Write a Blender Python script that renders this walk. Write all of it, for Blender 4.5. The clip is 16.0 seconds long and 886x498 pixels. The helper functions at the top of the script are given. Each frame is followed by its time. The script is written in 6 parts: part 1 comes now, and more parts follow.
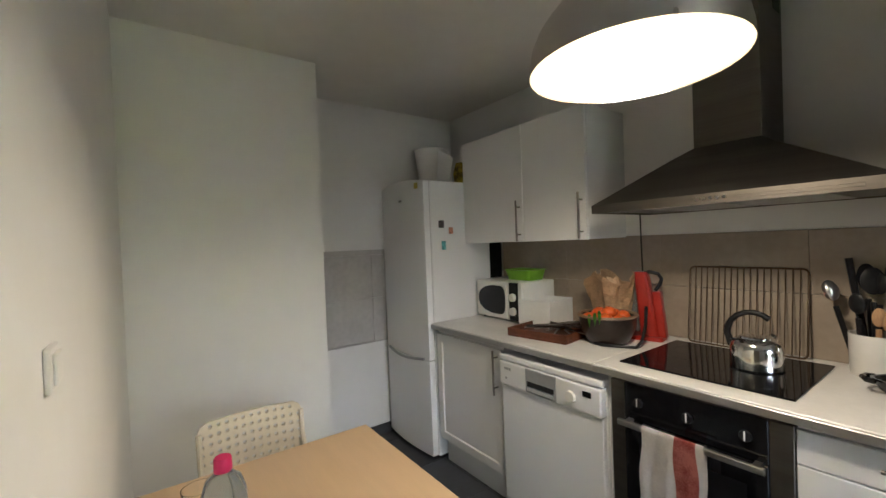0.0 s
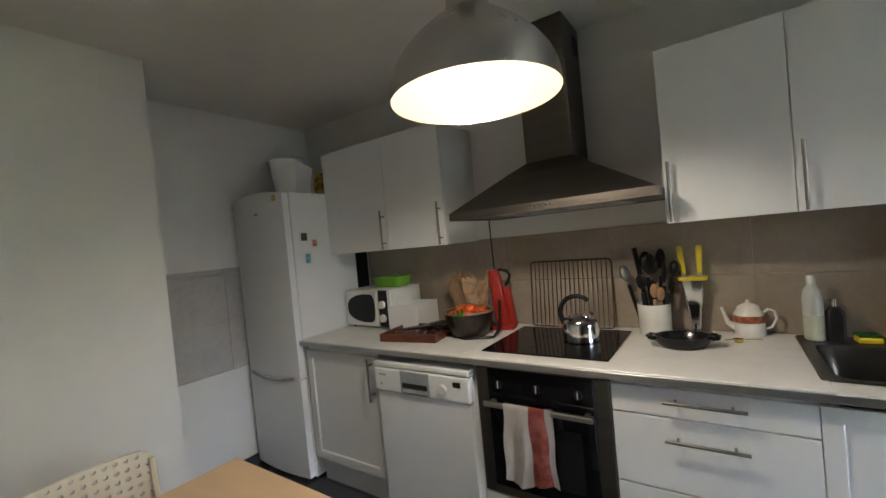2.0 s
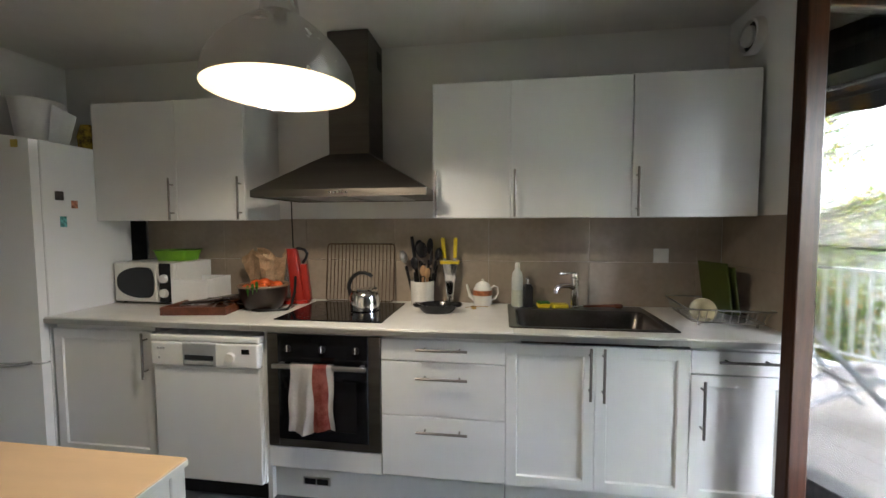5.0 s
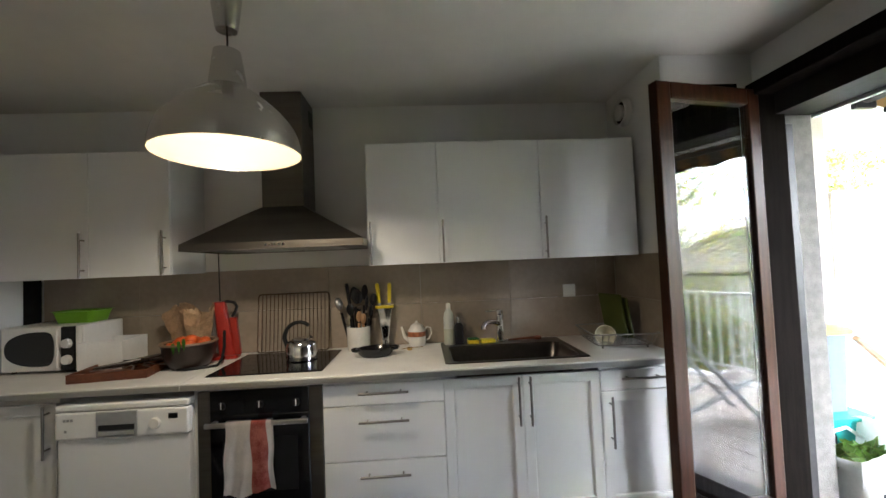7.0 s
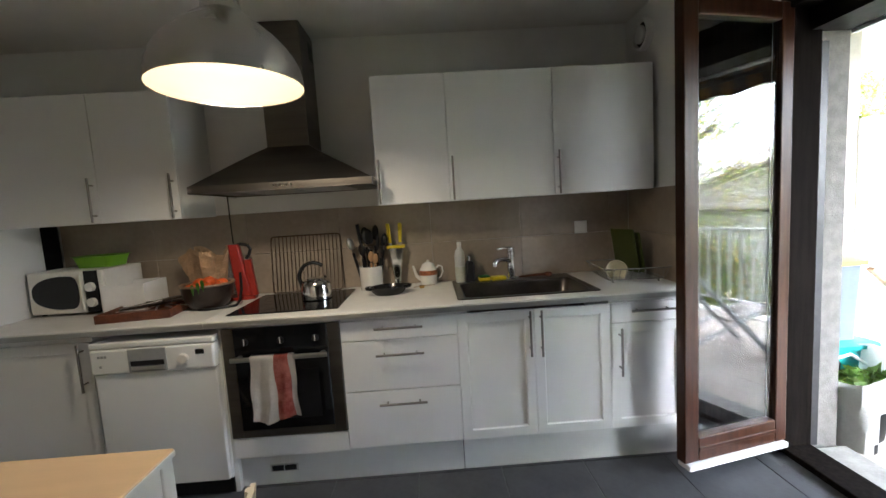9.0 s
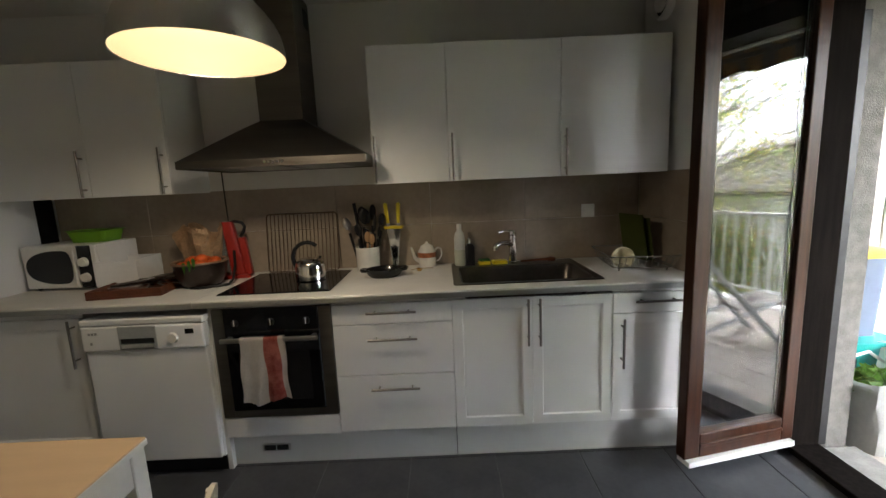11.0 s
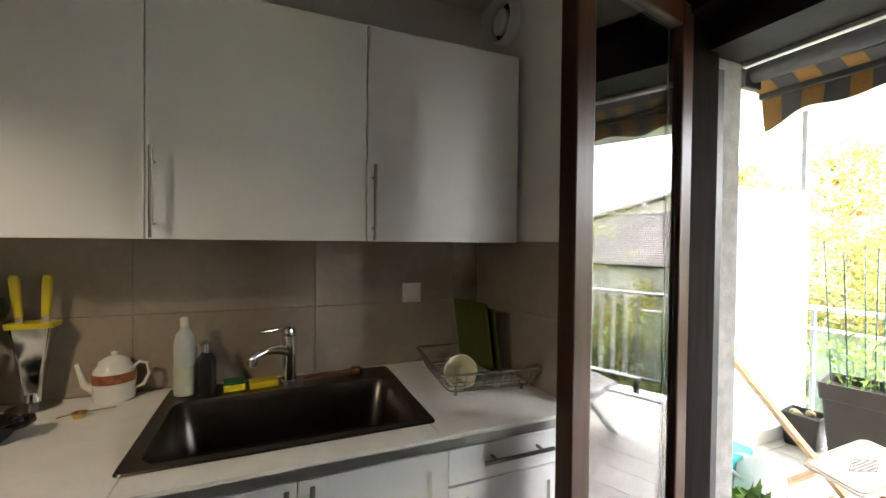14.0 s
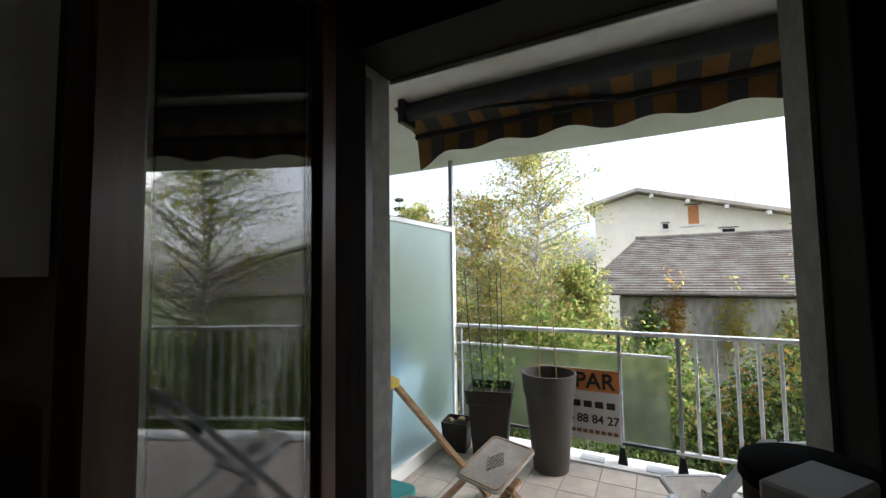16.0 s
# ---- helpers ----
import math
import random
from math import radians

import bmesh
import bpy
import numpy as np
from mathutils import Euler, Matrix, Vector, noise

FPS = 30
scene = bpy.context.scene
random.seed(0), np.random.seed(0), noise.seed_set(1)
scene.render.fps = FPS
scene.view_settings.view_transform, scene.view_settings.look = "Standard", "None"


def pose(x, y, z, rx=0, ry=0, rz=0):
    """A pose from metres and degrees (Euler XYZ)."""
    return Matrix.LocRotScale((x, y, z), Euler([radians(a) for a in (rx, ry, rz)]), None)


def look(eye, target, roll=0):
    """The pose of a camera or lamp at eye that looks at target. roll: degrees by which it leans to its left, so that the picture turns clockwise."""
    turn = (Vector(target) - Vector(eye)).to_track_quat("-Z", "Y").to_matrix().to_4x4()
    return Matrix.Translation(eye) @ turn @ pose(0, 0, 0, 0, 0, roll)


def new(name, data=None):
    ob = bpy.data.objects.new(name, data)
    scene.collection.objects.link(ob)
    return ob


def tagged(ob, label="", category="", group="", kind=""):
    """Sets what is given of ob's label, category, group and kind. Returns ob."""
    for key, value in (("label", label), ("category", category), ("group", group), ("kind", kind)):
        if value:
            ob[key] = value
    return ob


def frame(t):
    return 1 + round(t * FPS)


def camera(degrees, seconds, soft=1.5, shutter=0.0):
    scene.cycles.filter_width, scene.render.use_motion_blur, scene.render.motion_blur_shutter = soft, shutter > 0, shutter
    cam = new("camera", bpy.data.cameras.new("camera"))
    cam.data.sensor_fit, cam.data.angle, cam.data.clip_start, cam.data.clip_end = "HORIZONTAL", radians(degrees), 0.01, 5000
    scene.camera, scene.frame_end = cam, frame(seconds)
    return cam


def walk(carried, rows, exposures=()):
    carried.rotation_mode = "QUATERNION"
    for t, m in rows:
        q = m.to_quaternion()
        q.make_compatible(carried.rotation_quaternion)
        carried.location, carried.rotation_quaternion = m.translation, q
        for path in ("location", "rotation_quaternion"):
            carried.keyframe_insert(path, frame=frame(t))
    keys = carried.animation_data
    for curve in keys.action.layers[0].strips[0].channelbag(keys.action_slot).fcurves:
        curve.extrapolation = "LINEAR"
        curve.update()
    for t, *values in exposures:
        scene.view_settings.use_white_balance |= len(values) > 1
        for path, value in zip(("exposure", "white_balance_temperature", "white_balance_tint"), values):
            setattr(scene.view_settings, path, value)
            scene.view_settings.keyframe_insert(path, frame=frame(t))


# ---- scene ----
cam = camera(95.0, 16.0)
PATH = [
    (0, (0.366, -2.137, 1.436), (-1.252, -0.962, 1.403), -2.2),
    (0.5, (0.343, -2.153, 1.466), (-1.313, -1.033, 1.521), -2.6),
    (1, (0.355, -2.17, 1.473), (-1.289, -1.034, 1.56), -2.4),
    (1.5, (0.385, -2.155, 1.445), (-1.058, -0.771, 1.485), -3.0),
    (2, (0.397, -2.21, 1.443), (-0.74, -0.565, 1.405), -5.5),
    (2.5, (0.402, -2.25, 1.398), (-0.56, -0.505, 1.226), -5.5),
    (3, (0.434, -2.308, 1.37), (-0.389, -0.505, 1.101), -5.8),
    (3.5, (0.506, -2.356, 1.389), (-0.22, -0.507, 1.156), -5.6),
    (4, (0.56, -2.389, 1.396), (-0.022, -0.486, 1.203), -3.8),
    (4.5, (0.58, -2.424, 1.39), (0.149, -0.478, 1.223), -1.5),
    (7, (0.511, -2.654, 1.419), (0.621, -0.659, 1.493), -2.4),
    (7.5, (0.487, -2.645, 1.446), (0.575, -0.649, 1.513), -4.0),
    (8, (0.471, -2.643, 1.418), (0.565, -0.647, 1.33), -4.3),
    (8.5, (0.481, -2.64, 1.404), (0.565, -0.647, 1.255), -4.0),
    (9, (0.493, -2.637, 1.387), (0.551, -0.648, 1.188), -3.6),
    (11.5, (0.606, -2.453, 1.408), (0.569, -0.478, 1.095), -2.2),
    (12, (0.63, -2.293, 1.398), (0.561, -0.312, 1.131), -1.9),
    (12.5, (0.63, -2.061, 1.408), (0.633, -0.066, 1.269), -2.4),
    (13, (0.691, -1.874, 1.412), (0.735, 0.122, 1.288), -2.6),
    (13.5, (0.82, -1.744, 1.442), (1.039, 0.244, 1.4), -0.4),
    (14, (0.943, -1.633, 1.426), (1.716, 0.211, 1.393), 0.6),
    (14.5, (0.984, -1.482, 1.451), (2.01, 0.233, 1.518), -0.5),
    (15, (1.05, -1.41, 1.475), (2.395, 0.065, 1.596), -0.1),
    (15.5, (1.239, -1.391, 1.435), (2.807, -0.156, 1.557), -1.9),
    (16, (1.428, -1.45, 1.422), (3.197, -0.526, 1.543), -0.8),
]
EXPOSURES = [(0.0, 5.4, 5700, 10), (1.0, 5.4, 5700, 10), (2.0, 5.1, 5550, 10), (3.0, 4.95, 5550, 10), (4.0, 5.1, 5550, 10), (4.5, 5.4, 5600, 10), (7.0, 5.1, 5750, 10), (9.0, 5.0, 5700, 10), (11.5, 4.4, 6200, 10),
             (12.0, 4.75, 6300, 10), (12.5, 5.15, 6500, 11), (13.4, 5.45, 6600, 12), (14.0, 4.85, 6200, 11), (14.5, 4.0, 5850, 10), (15.0, 3.05, 5900, 10), (15.5, 2.35, 6000, 10), (16.0, 1.75, 6000, 10)]
walk(cam, [(t, look(eye, target, roll)) for t, eye, target, roll in PATH], EXPOSURES)
SKY, SUN, BULB = 0.15, 2.0, 1.1

# ---- light ----
world = bpy.data.worlds.new("sky")
scene.world = world
world.use_nodes = True
wn = world.node_tree
sky = wn.nodes.new("ShaderNodeTexSky")
sky.sky_type = 'NISHITA'
sky.sun_disc = False
sky.sun_elevation, sky.sun_rotation = radians(33), radians(169)
sky.air_density, sky.dust_density, sky.ozone_density = 0.8, 5.0, 1.0
wn.nodes["Background"].inputs["Strength"].default_value = SKY
cloud = wn.nodes.new("ShaderNodeHueSaturation")
cloud.inputs["Saturation"].default_value = 0.3
wn.links.new(sky.outputs[0], cloud.inputs["Color"])
wn.links.new(cloud.outputs[0], wn.nodes["Background"].inputs["Color"])
sun_data = bpy.data.lights.new("sun", 'SUN')
sun_data.energy, sun_data.angle, sun_data.color = SUN, radians(85), (1.0, 0.98, 0.95)
sun = new("sun", sun_data)
sun.matrix_world = look((8.0, -41.2, 27.2), (0, 0, 0))
bulb_data = bpy.data.lights.new("bulb_light", 'POINT')
bulb_data.energy, bulb_data.shadow_soft_size, bulb_data.color = BULB, 0.08, (1.0, 0.82, 0.58)


# ---- materials ----
def mat(name, col, rough=0.5, metal=0.0, var=0.06, scale=5.0, bump=0.05, bscale=80.0, stretch=(1, 1, 1), rnd=0.0,
        col2=None, coat=0.0, trans=0.0, ior=1.45, spec=0.5, fine=0.4, rv=0.15, thin=0.0):
    m = bpy.data.materials.new(name)
    m.use_nodes = True
    nt = m.node_tree
    b = nt.nodes["Principled BSDF"]
    N, L = nt.nodes.new, nt.links.new
    tc, mp = N("ShaderNodeTexCoord"), N("ShaderNodeMapping")
    mp.inputs["Scale"].default_value = stretch
    L(tc.outputs["Object"], mp.inputs[0])
    n1, n2, n3 = N("ShaderNodeTexNoise"), N("ShaderNodeTexNoise"), N("ShaderNodeTexNoise")
    for n, s, d in ((n1, scale, 3), (n2, scale * 8, 4), (n3, bscale, 4)):
        n.inputs["Scale"].default_value, n.inputs["Detail"].default_value = s, d
        L(mp.outputs[0], n.inputs["Vector"])
    c = Vector(col)
    lo = (*[max(0, v * (1 - var)) for v in c], 1)
    hi = (*(col2 if col2 else [min(1, v * (1 + var)) for v in c]), 1)
    mixer, fac = N("ShaderNodeMix"), N("ShaderNodeMath")
    mixer.data_type = 'RGBA'
    mixer.inputs["A"].default_value, mixer.inputs["B"].default_value = lo, hi
    fac.operation = 'MULTIPLY_ADD'
    L(n2.outputs[0], fac.inputs[0])
    fac.inputs[1].default_value = fine
    L(n1.outputs[0], fac.inputs[2])
    rng = N("ShaderNodeMapRange")
    rng.inputs[1].default_value, rng.inputs[2].default_value = 0.35 + fine * 0.5, 0.65 + fine * 0.5
    L(fac.outputs[0], rng.inputs[0])
    L(rng.outputs[0], mixer.inputs["Factor"])
    out = mixer.outputs["Result"]
    if rnd:
        oi, hs, r2 = N("ShaderNodeObjectInfo"), N("ShaderNodeHueSaturation"), N("ShaderNodeMapRange")
        r2.inputs[3].default_value, r2.inputs[4].default_value = 1 - rnd, 1 + rnd
        L(oi.outputs["Random"], r2.inputs[0])
        L(r2.outputs[0], hs.inputs["Value"])
        L(out, hs.inputs["Color"])
        out = hs.outputs[0]
    L(out, b.inputs["Base Color"])
    rr = N("ShaderNodeMapRange")
    rr.inputs[3].default_value, rr.inputs[4].default_value = max(0.0, rough * (1 - rv)), min(1, rough * (1 + rv))
    L(n2.outputs[0], rr.inputs[0])
    L(rr.outputs[0], b.inputs["Roughness"])
    b.inputs["Metallic"].default_value = metal
    b.inputs["IOR"].default_value = ior
    b.inputs["Transmission Weight"].default_value = trans
    b.inputs["Coat Weight"].default_value = coat
    b.inputs["Specular IOR Level"].default_value = spec
    if bump:
        bp = N("ShaderNodeBump")
        bp.inputs["Strength"].default_value, bp.inputs["Distance"].default_value = bump, 0.004
        L(n3.outputs[0], bp.inputs["Height"])
        L(bp.outputs[0], b.inputs["Normal"])
    if thin:
        tl, mx = N("ShaderNodeBsdfTranslucent"), N("ShaderNodeMixShader")
        L(out, tl.inputs["Color"])
        mx.inputs[0].default_value = thin
        L(b.outputs[0], mx.inputs[1])
        L(tl.outputs[0], mx.inputs[2])
        L(mx.outputs[0], nt.nodes["Material Output"].inputs["Surface"])
    return m


WALL = mat("wall_paint", (0.78, 0.775, 0.75), 0.75, var=0.02, scale=1.5, bump=0.12, bscale=160)
CEIL = mat("ceiling_paint", (0.72, 0.70, 0.66), 0.85, var=0.03, scale=1.2, bump=0.15, bscale=140)
CABINET = mat("white_lacquer", (0.78, 0.78, 0.775), 0.36, var=0.012, scale=1.5, bump=0.015, bscale=300, rv=0.05)
CARCASS = mat("white_melamine", (0.70, 0.70, 0.69), 0.5, var=0.02, scale=3, bump=0.02)
WORKTOP = mat("white_laminate", (0.72, 0.71, 0.68), 0.33, var=0.04, scale=9, bump=0.02, bscale=220)
EDGE = mat("aluminium_edging", (0.45, 0.45, 0.44), 0.35, 0.9, var=0.05, scale=6, bump=0.02, stretch=(0.2, 1, 8))
STEEL = mat("brushed_steel", (0.50, 0.49, 0.47), 0.33, 1.0, var=0.08, scale=4, bump=0.03, bscale=120, stretch=(0.15, 1, 6))
HOODSTEEL = mat("hood_steel", (0.155, 0.138, 0.118), 0.38, 1.0, var=0.10, scale=3, bump=0.03, bscale=120, stretch=(0.15, 1, 6))
CHROME = mat("chrome", (0.72, 0.72, 0.72), 0.12, 1.0, var=0.04, bump=0.0)
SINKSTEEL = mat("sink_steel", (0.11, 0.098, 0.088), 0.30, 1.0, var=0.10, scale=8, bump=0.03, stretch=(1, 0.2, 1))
BLACKGLASS = mat("black_glass", (0.005, 0.005, 0.006), 0.06, var=0.2, scale=4, bump=0.0, spec=0.4)
BLACK = mat("black_plastic", (0.008, 0.008, 0.009), 0.42, var=0.2, scale=12, bump=0.05, spec=0.3)
FRIDGE = mat("fridge_enamel", (0.78, 0.79, 0.79), 0.30, var=0.012, scale=1, bump=0.015, bscale=400, rv=0.03)
WHITEPLASTIC = mat("white_plastic", (0.76, 0.75, 0.72), 0.35, var=0.03, scale=6, bump=0.02)
GREYPLASTIC = mat("grey_plastic", (0.30, 0.31, 0.32), 0.4, var=0.06, scale=6, bump=0.02)
GASKET = mat("grey_gasket", (0.25, 0.25, 0.25), 0.7, var=0.1, scale=20)
SPLASH = mat("greige_tile", (0.32, 0.265, 0.21), 0.42, var=0.10, scale=4, bump=0.06, bscale=60, rnd=0.04)
GROUT = mat("tile_grout", (0.40, 0.37, 0.33), 0.9, var=0.1, scale=12, bump=0.3)
FLOORTILE = mat("slate_floor_tile", (0.060, 0.062, 0.068), 0.42, var=0.16, scale=5, bump=0.10, bscale=50, rnd=0.07)
FLOORGROUT = mat("dark_grout", (0.11, 0.11, 0.115), 0.9, var=0.15, scale=15, bump=0.3)
# Mid beige for the unseen room, kept dark so less light bounces back.
ROOMWALL = mat("fill_lowering_beige", (0.42, 0.38, 0.33), 0.8, var=0.03, scale=2, bump=0.1)
SKIRT = mat("slate_skirting", (0.05, 0.052, 0.058), 0.45, var=0.12, scale=6)
MAHOGANY = mat("varnished_mahogany", (0.042, 0.0145, 0.0065), 0.34, var=0.25, scale=5, bump=0.06, stretch=(9, 9, 0.6), coat=0.02, spec=0.3)
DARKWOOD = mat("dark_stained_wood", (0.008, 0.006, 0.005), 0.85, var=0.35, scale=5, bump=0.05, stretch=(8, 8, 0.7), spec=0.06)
SHUTTER = mat("shutter_box_brown", (0.018, 0.015, 0.013), 0.6, var=0.15, scale=5, spec=0.15)
ALU = mat("anodised_aluminium", (0.78, 0.79, 0.80), 0.40, 0.2, var=0.06, scale=6, bump=0.02)
RUBBER = mat("dark_bronze_metal", (0.04, 0.04, 0.042), 0.4, 0.6, var=0.15, scale=8)
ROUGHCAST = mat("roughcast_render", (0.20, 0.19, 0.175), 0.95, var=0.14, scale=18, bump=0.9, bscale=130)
FACADE = mat("cream_facade_render", (0.62, 0.58, 0.52), 0.95, var=0.06, scale=9, bump=0.5, bscale=150)
SLAB = mat("white_painted_concrete", (0.70, 0.69, 0.67), 0.85, var=0.06, scale=3, bump=0.2)
PATIO = mat("beige_patio_tile", (0.47, 0.41, 0.35), 0.5, var=0.10, scale=7, bump=0.08, bscale=70, rnd=0.08)
PATIOGROUT = mat("patio_grout", (0.25, 0.22, 0.19), 0.9, var=0.2, scale=15, bump=0.3)
DOORGLASS = mat("door_glass", (1, 1, 1), 0.0, var=0.0, bump=0.0, trans=1.0, ior=1.42)
GLASS = mat("clear_glass", (1, 1, 1), 0.0, var=0.0, bump=0.0, trans=1.0, ior=1.52)
FROST = mat("frosted_glass", (0.60, 0.76, 0.78), 0.36, var=0.03, scale=3, bump=0.0, bscale=300, trans=0.95, ior=1.3)
PALEGLASS = mat("wired_glass", (0.80, 0.87, 0.88), 0.13, var=0.05, scale=4, bump=0.2, bscale=90, trans=0.92, ior=1.2)
TABLETOP = mat("birch_tabletop", (0.62, 0.45, 0.28), 0.42, var=0.025, scale=3, bump=0.02, stretch=(1, 9, 1))
ALUSHADE = mat("spun_aluminium_shade", (0.60, 0.59, 0.575), 0.27, 1.0, var=0.0, scale=2.5, bump=0.0, rv=0.05)
tan_node = ALUSHADE.node_tree.nodes.new("ShaderNodeTangent")
tan_node.direction_type, tan_node.axis = 'RADIAL', 'Z'
ALUSHADE.node_tree.links.new(tan_node.outputs[0], ALUSHADE.node_tree.nodes["Principled BSDF"].inputs["Tangent"])
ALUSHADE.node_tree.nodes["Principled BSDF"].inputs["Anisotropic"].default_value = 0.8
ALUSHADE.node_tree.nodes["Principled BSDF"].inputs["Anisotropic Rotation"].default_value = 0.25
LEAFGREEN = mat("leaf_green", (0.13, 0.25, 0.05), 0.6, var=0.4, scale=3, bump=0, col2=(0.28, 0.36, 0.10), thin=0.72)
LEAFYELLOW = mat("leaf_autumn", (0.58, 0.45, 0.13), 0.6, var=0.25, scale=1.2, bump=0, col2=(0.46, 0.45, 0.17), thin=0.72)
LEAFORANGE = mat("leaf_orange", (0.50, 0.25, 0.06), 0.6, var=0.3, scale=2, bump=0, col2=(0.50, 0.36, 0.10), thin=0.72)
LEAFDARK = mat("leaf_dark", (0.05, 0.09, 0.022), 0.6, var=0.4, scale=2, bump=0, col2=(0.07, 0.10, 0.025), thin=0.3)
BARK = mat("grey_bark", (0.30, 0.27, 0.24), 0.9, var=0.3, scale=10, bump=0.6, bscale=30, stretch=(4, 4, 1))
GRASS = mat("lawn", (0.06, 0.09, 0.025), 0.95, var=0.4, scale=0.6, bump=0.8, bscale=20)
OLDWALL = mat("weathered_cement_wall", (0.50, 0.48, 0.45), 0.95, var=0.35, scale=0.9, bump=0.4, bscale=30, stretch=(1, 1, 0.45))
ROOFTILE = mat("weathered_roof_tile", (0.120, 0.092, 0.076), 0.9, var=0.3, scale=1.6, bump=0.4, bscale=20, col2=(0.155, 0.145, 0.133))
HOUSEWALL = mat("cream_house_render", (0.80, 0.74, 0.64), 0.9, var=0.05, scale=1, bump=0.2)
SHUTTERORANGE = mat("orange_shutter_paint", (0.50, 0.20, 0.07), 0.6, var=0.1, scale=5)
FELT = mat("black_felt", (0.010, 0.010, 0.010), 0.95, var=0.2, scale=20, bump=0.3, spec=0.05)
WOODEAVE = mat("eave_timber", (0.10, 0.075, 0.055), 0.8, var=0.2, scale=4)


# ---- building helpers ----
def thing(name, loc=(0, 0, 0), label="", category="", group="", rz=0.0, kind=""):
    e = new(name)
    e.empty_display_size = 0.1
    e.matrix_world = pose(*loc, 0, 0, rz)
    return tagged(e, label, category, group, kind)


def part(name, bm, material, parent=None, label="", smooth=False):
    me = bpy.data.meshes.new(name)
    bmesh.ops.recalc_face_normals(bm, faces=bm.faces)
    bm.to_mesh(me)
    bm.free()
    for m in (material if isinstance(material, (list, tuple)) else [material]):
        me.materials.append(m)
    if smooth:
        for p in me.polygons:
            p.use_smooth = True
        me.set_sharp_from_angle(angle=radians(38))
    ob = new(name, me)
    ob.parent = parent
    if label:
        ob["label"] = label
    return ob


def structure(name, bm, material, label, smooth=False):
    return tagged(part(name, bm, material, None, label, smooth), label, "", "", "structure")


def box(bm, x0, y0, z0, x1, y1, z1, b=0.0, seg=1):
    m = Matrix.Translation(((x0 + x1) / 2, (y0 + y1) / 2, (z0 + z1) / 2)) @ Matrix.Diagonal((abs(x1 - x0), abs(y1 - y0), abs(z1 - z0), 1))
    vs = bmesh.ops.create_cube(bm, size=1, matrix=m)["verts"]
    if b:
        es = list({e for v in vs for e in v.link_edges})
        bmesh.ops.bevel(bm, geom=es, offset=b, segments=seg, profile=0.5, affect='EDGES', clamp_overlap=True)
    return bm


def bx(x0, y0, z0, x1, y1, z1, b=0.0, seg=1):
    return box(bmesh.new(), x0, y0, z0, x1, y1, z1, b, seg)


def rod(bm, p, q, r0, r1=None, seg=10):
    p, q = Vector(p), Vector(q)
    d = q - p
    m = Matrix.Translation((p + q) / 2) @ d.to_track_quat('Z', 'Y').to_matrix().to_4x4()
    bmesh.ops.create_cone(bm, cap_ends=True, segments=seg, radius1=r0, radius2=r0 if r1 is None else r1, depth=d.length, matrix=m)
    return bm


def tube(bm, pts, r, seg=8, closed=False):
    pts = [Vector(p) for p in pts]
    n = len(pts)
    rings, side = [], None
    for i, p in enumerate(pts):
        if closed:
            d = pts[(i + 1) % n] - pts[i - 1]
        else:
            d = pts[min(i + 1, n - 1)] - pts[max(i - 1, 0)]
        d.normalize()
        if side is None:
            side = d.orthogonal().normalized()
        side = (side - d * side.dot(d)).normalized()
        up = d.cross(side)
        rr = r[i] if isinstance(r, (list, tuple)) else r
        rings.append([bm.verts.new(p + (side * math.cos(a) + up * math.sin(a)) * rr) for a in [2 * math.pi * k / seg for k in range(seg)]])
    for i in range(n if closed else n - 1):
        a, b = rings[i], rings[(i + 1) % n]
        for k in range(seg):
            bm.faces.new((a[k], a[(k + 1) % seg], b[(k + 1) % seg], b[k]))
    if not closed:
        bm.faces.new(rings[0][::-1])
        bm.faces.new(rings[-1])
    return bm


def lathe(bm, prof, seg=28, c=(0, 0, 0), capped=True):
    c = Vector(c)
    rings = []
    for r, z in prof:
        rings.append([bm.verts.new(c + Vector((r * math.cos(2 * math.pi * k / seg), r * math.sin(2 * math.pi * k / seg), z))) for k in range(seg)])
    for a, b in zip(rings, rings[1:]):
        for k in range(seg):
            bm.faces.new((a[k], a[(k + 1) % seg], b[(k + 1) % seg], b[k]))
    if capped:
        bm.faces.new(rings[0][::-1])
        bm.faces.new(rings[-1])
    return bm


def quads(bm, corners, thick, axis):
    """A slab through four corners, with a thickness along axis."""
    off = Vector(axis) * thick
    a = [bm.verts.new(Vector(c)) for c in corners]
    b = [bm.verts.new(Vector(c) + off) for c in corners]
    bm.faces.new(a)
    bm.faces.new(b[::-1])
    n = len(a)
    for i in range(n):
        bm.faces.new((a[i], a[(i + 1) % n], b[(i + 1) % n], b[i]))
    return bm


def arc(c, r, a0, a1, n, plane="xz"):
    out = []
    for i in range(n + 1):
        a = radians(a0 + (a1 - a0) * i / n)
        u, v = r * math.cos(a), r * math.sin(a)
        out.append((c[0] + u, c[1], c[2] + v) if plane == "xz" else (c[0] + u, c[1] + v, c[2]) if plane == "xy" else (c[0], c[1] + u, c[2] + v))
    return out


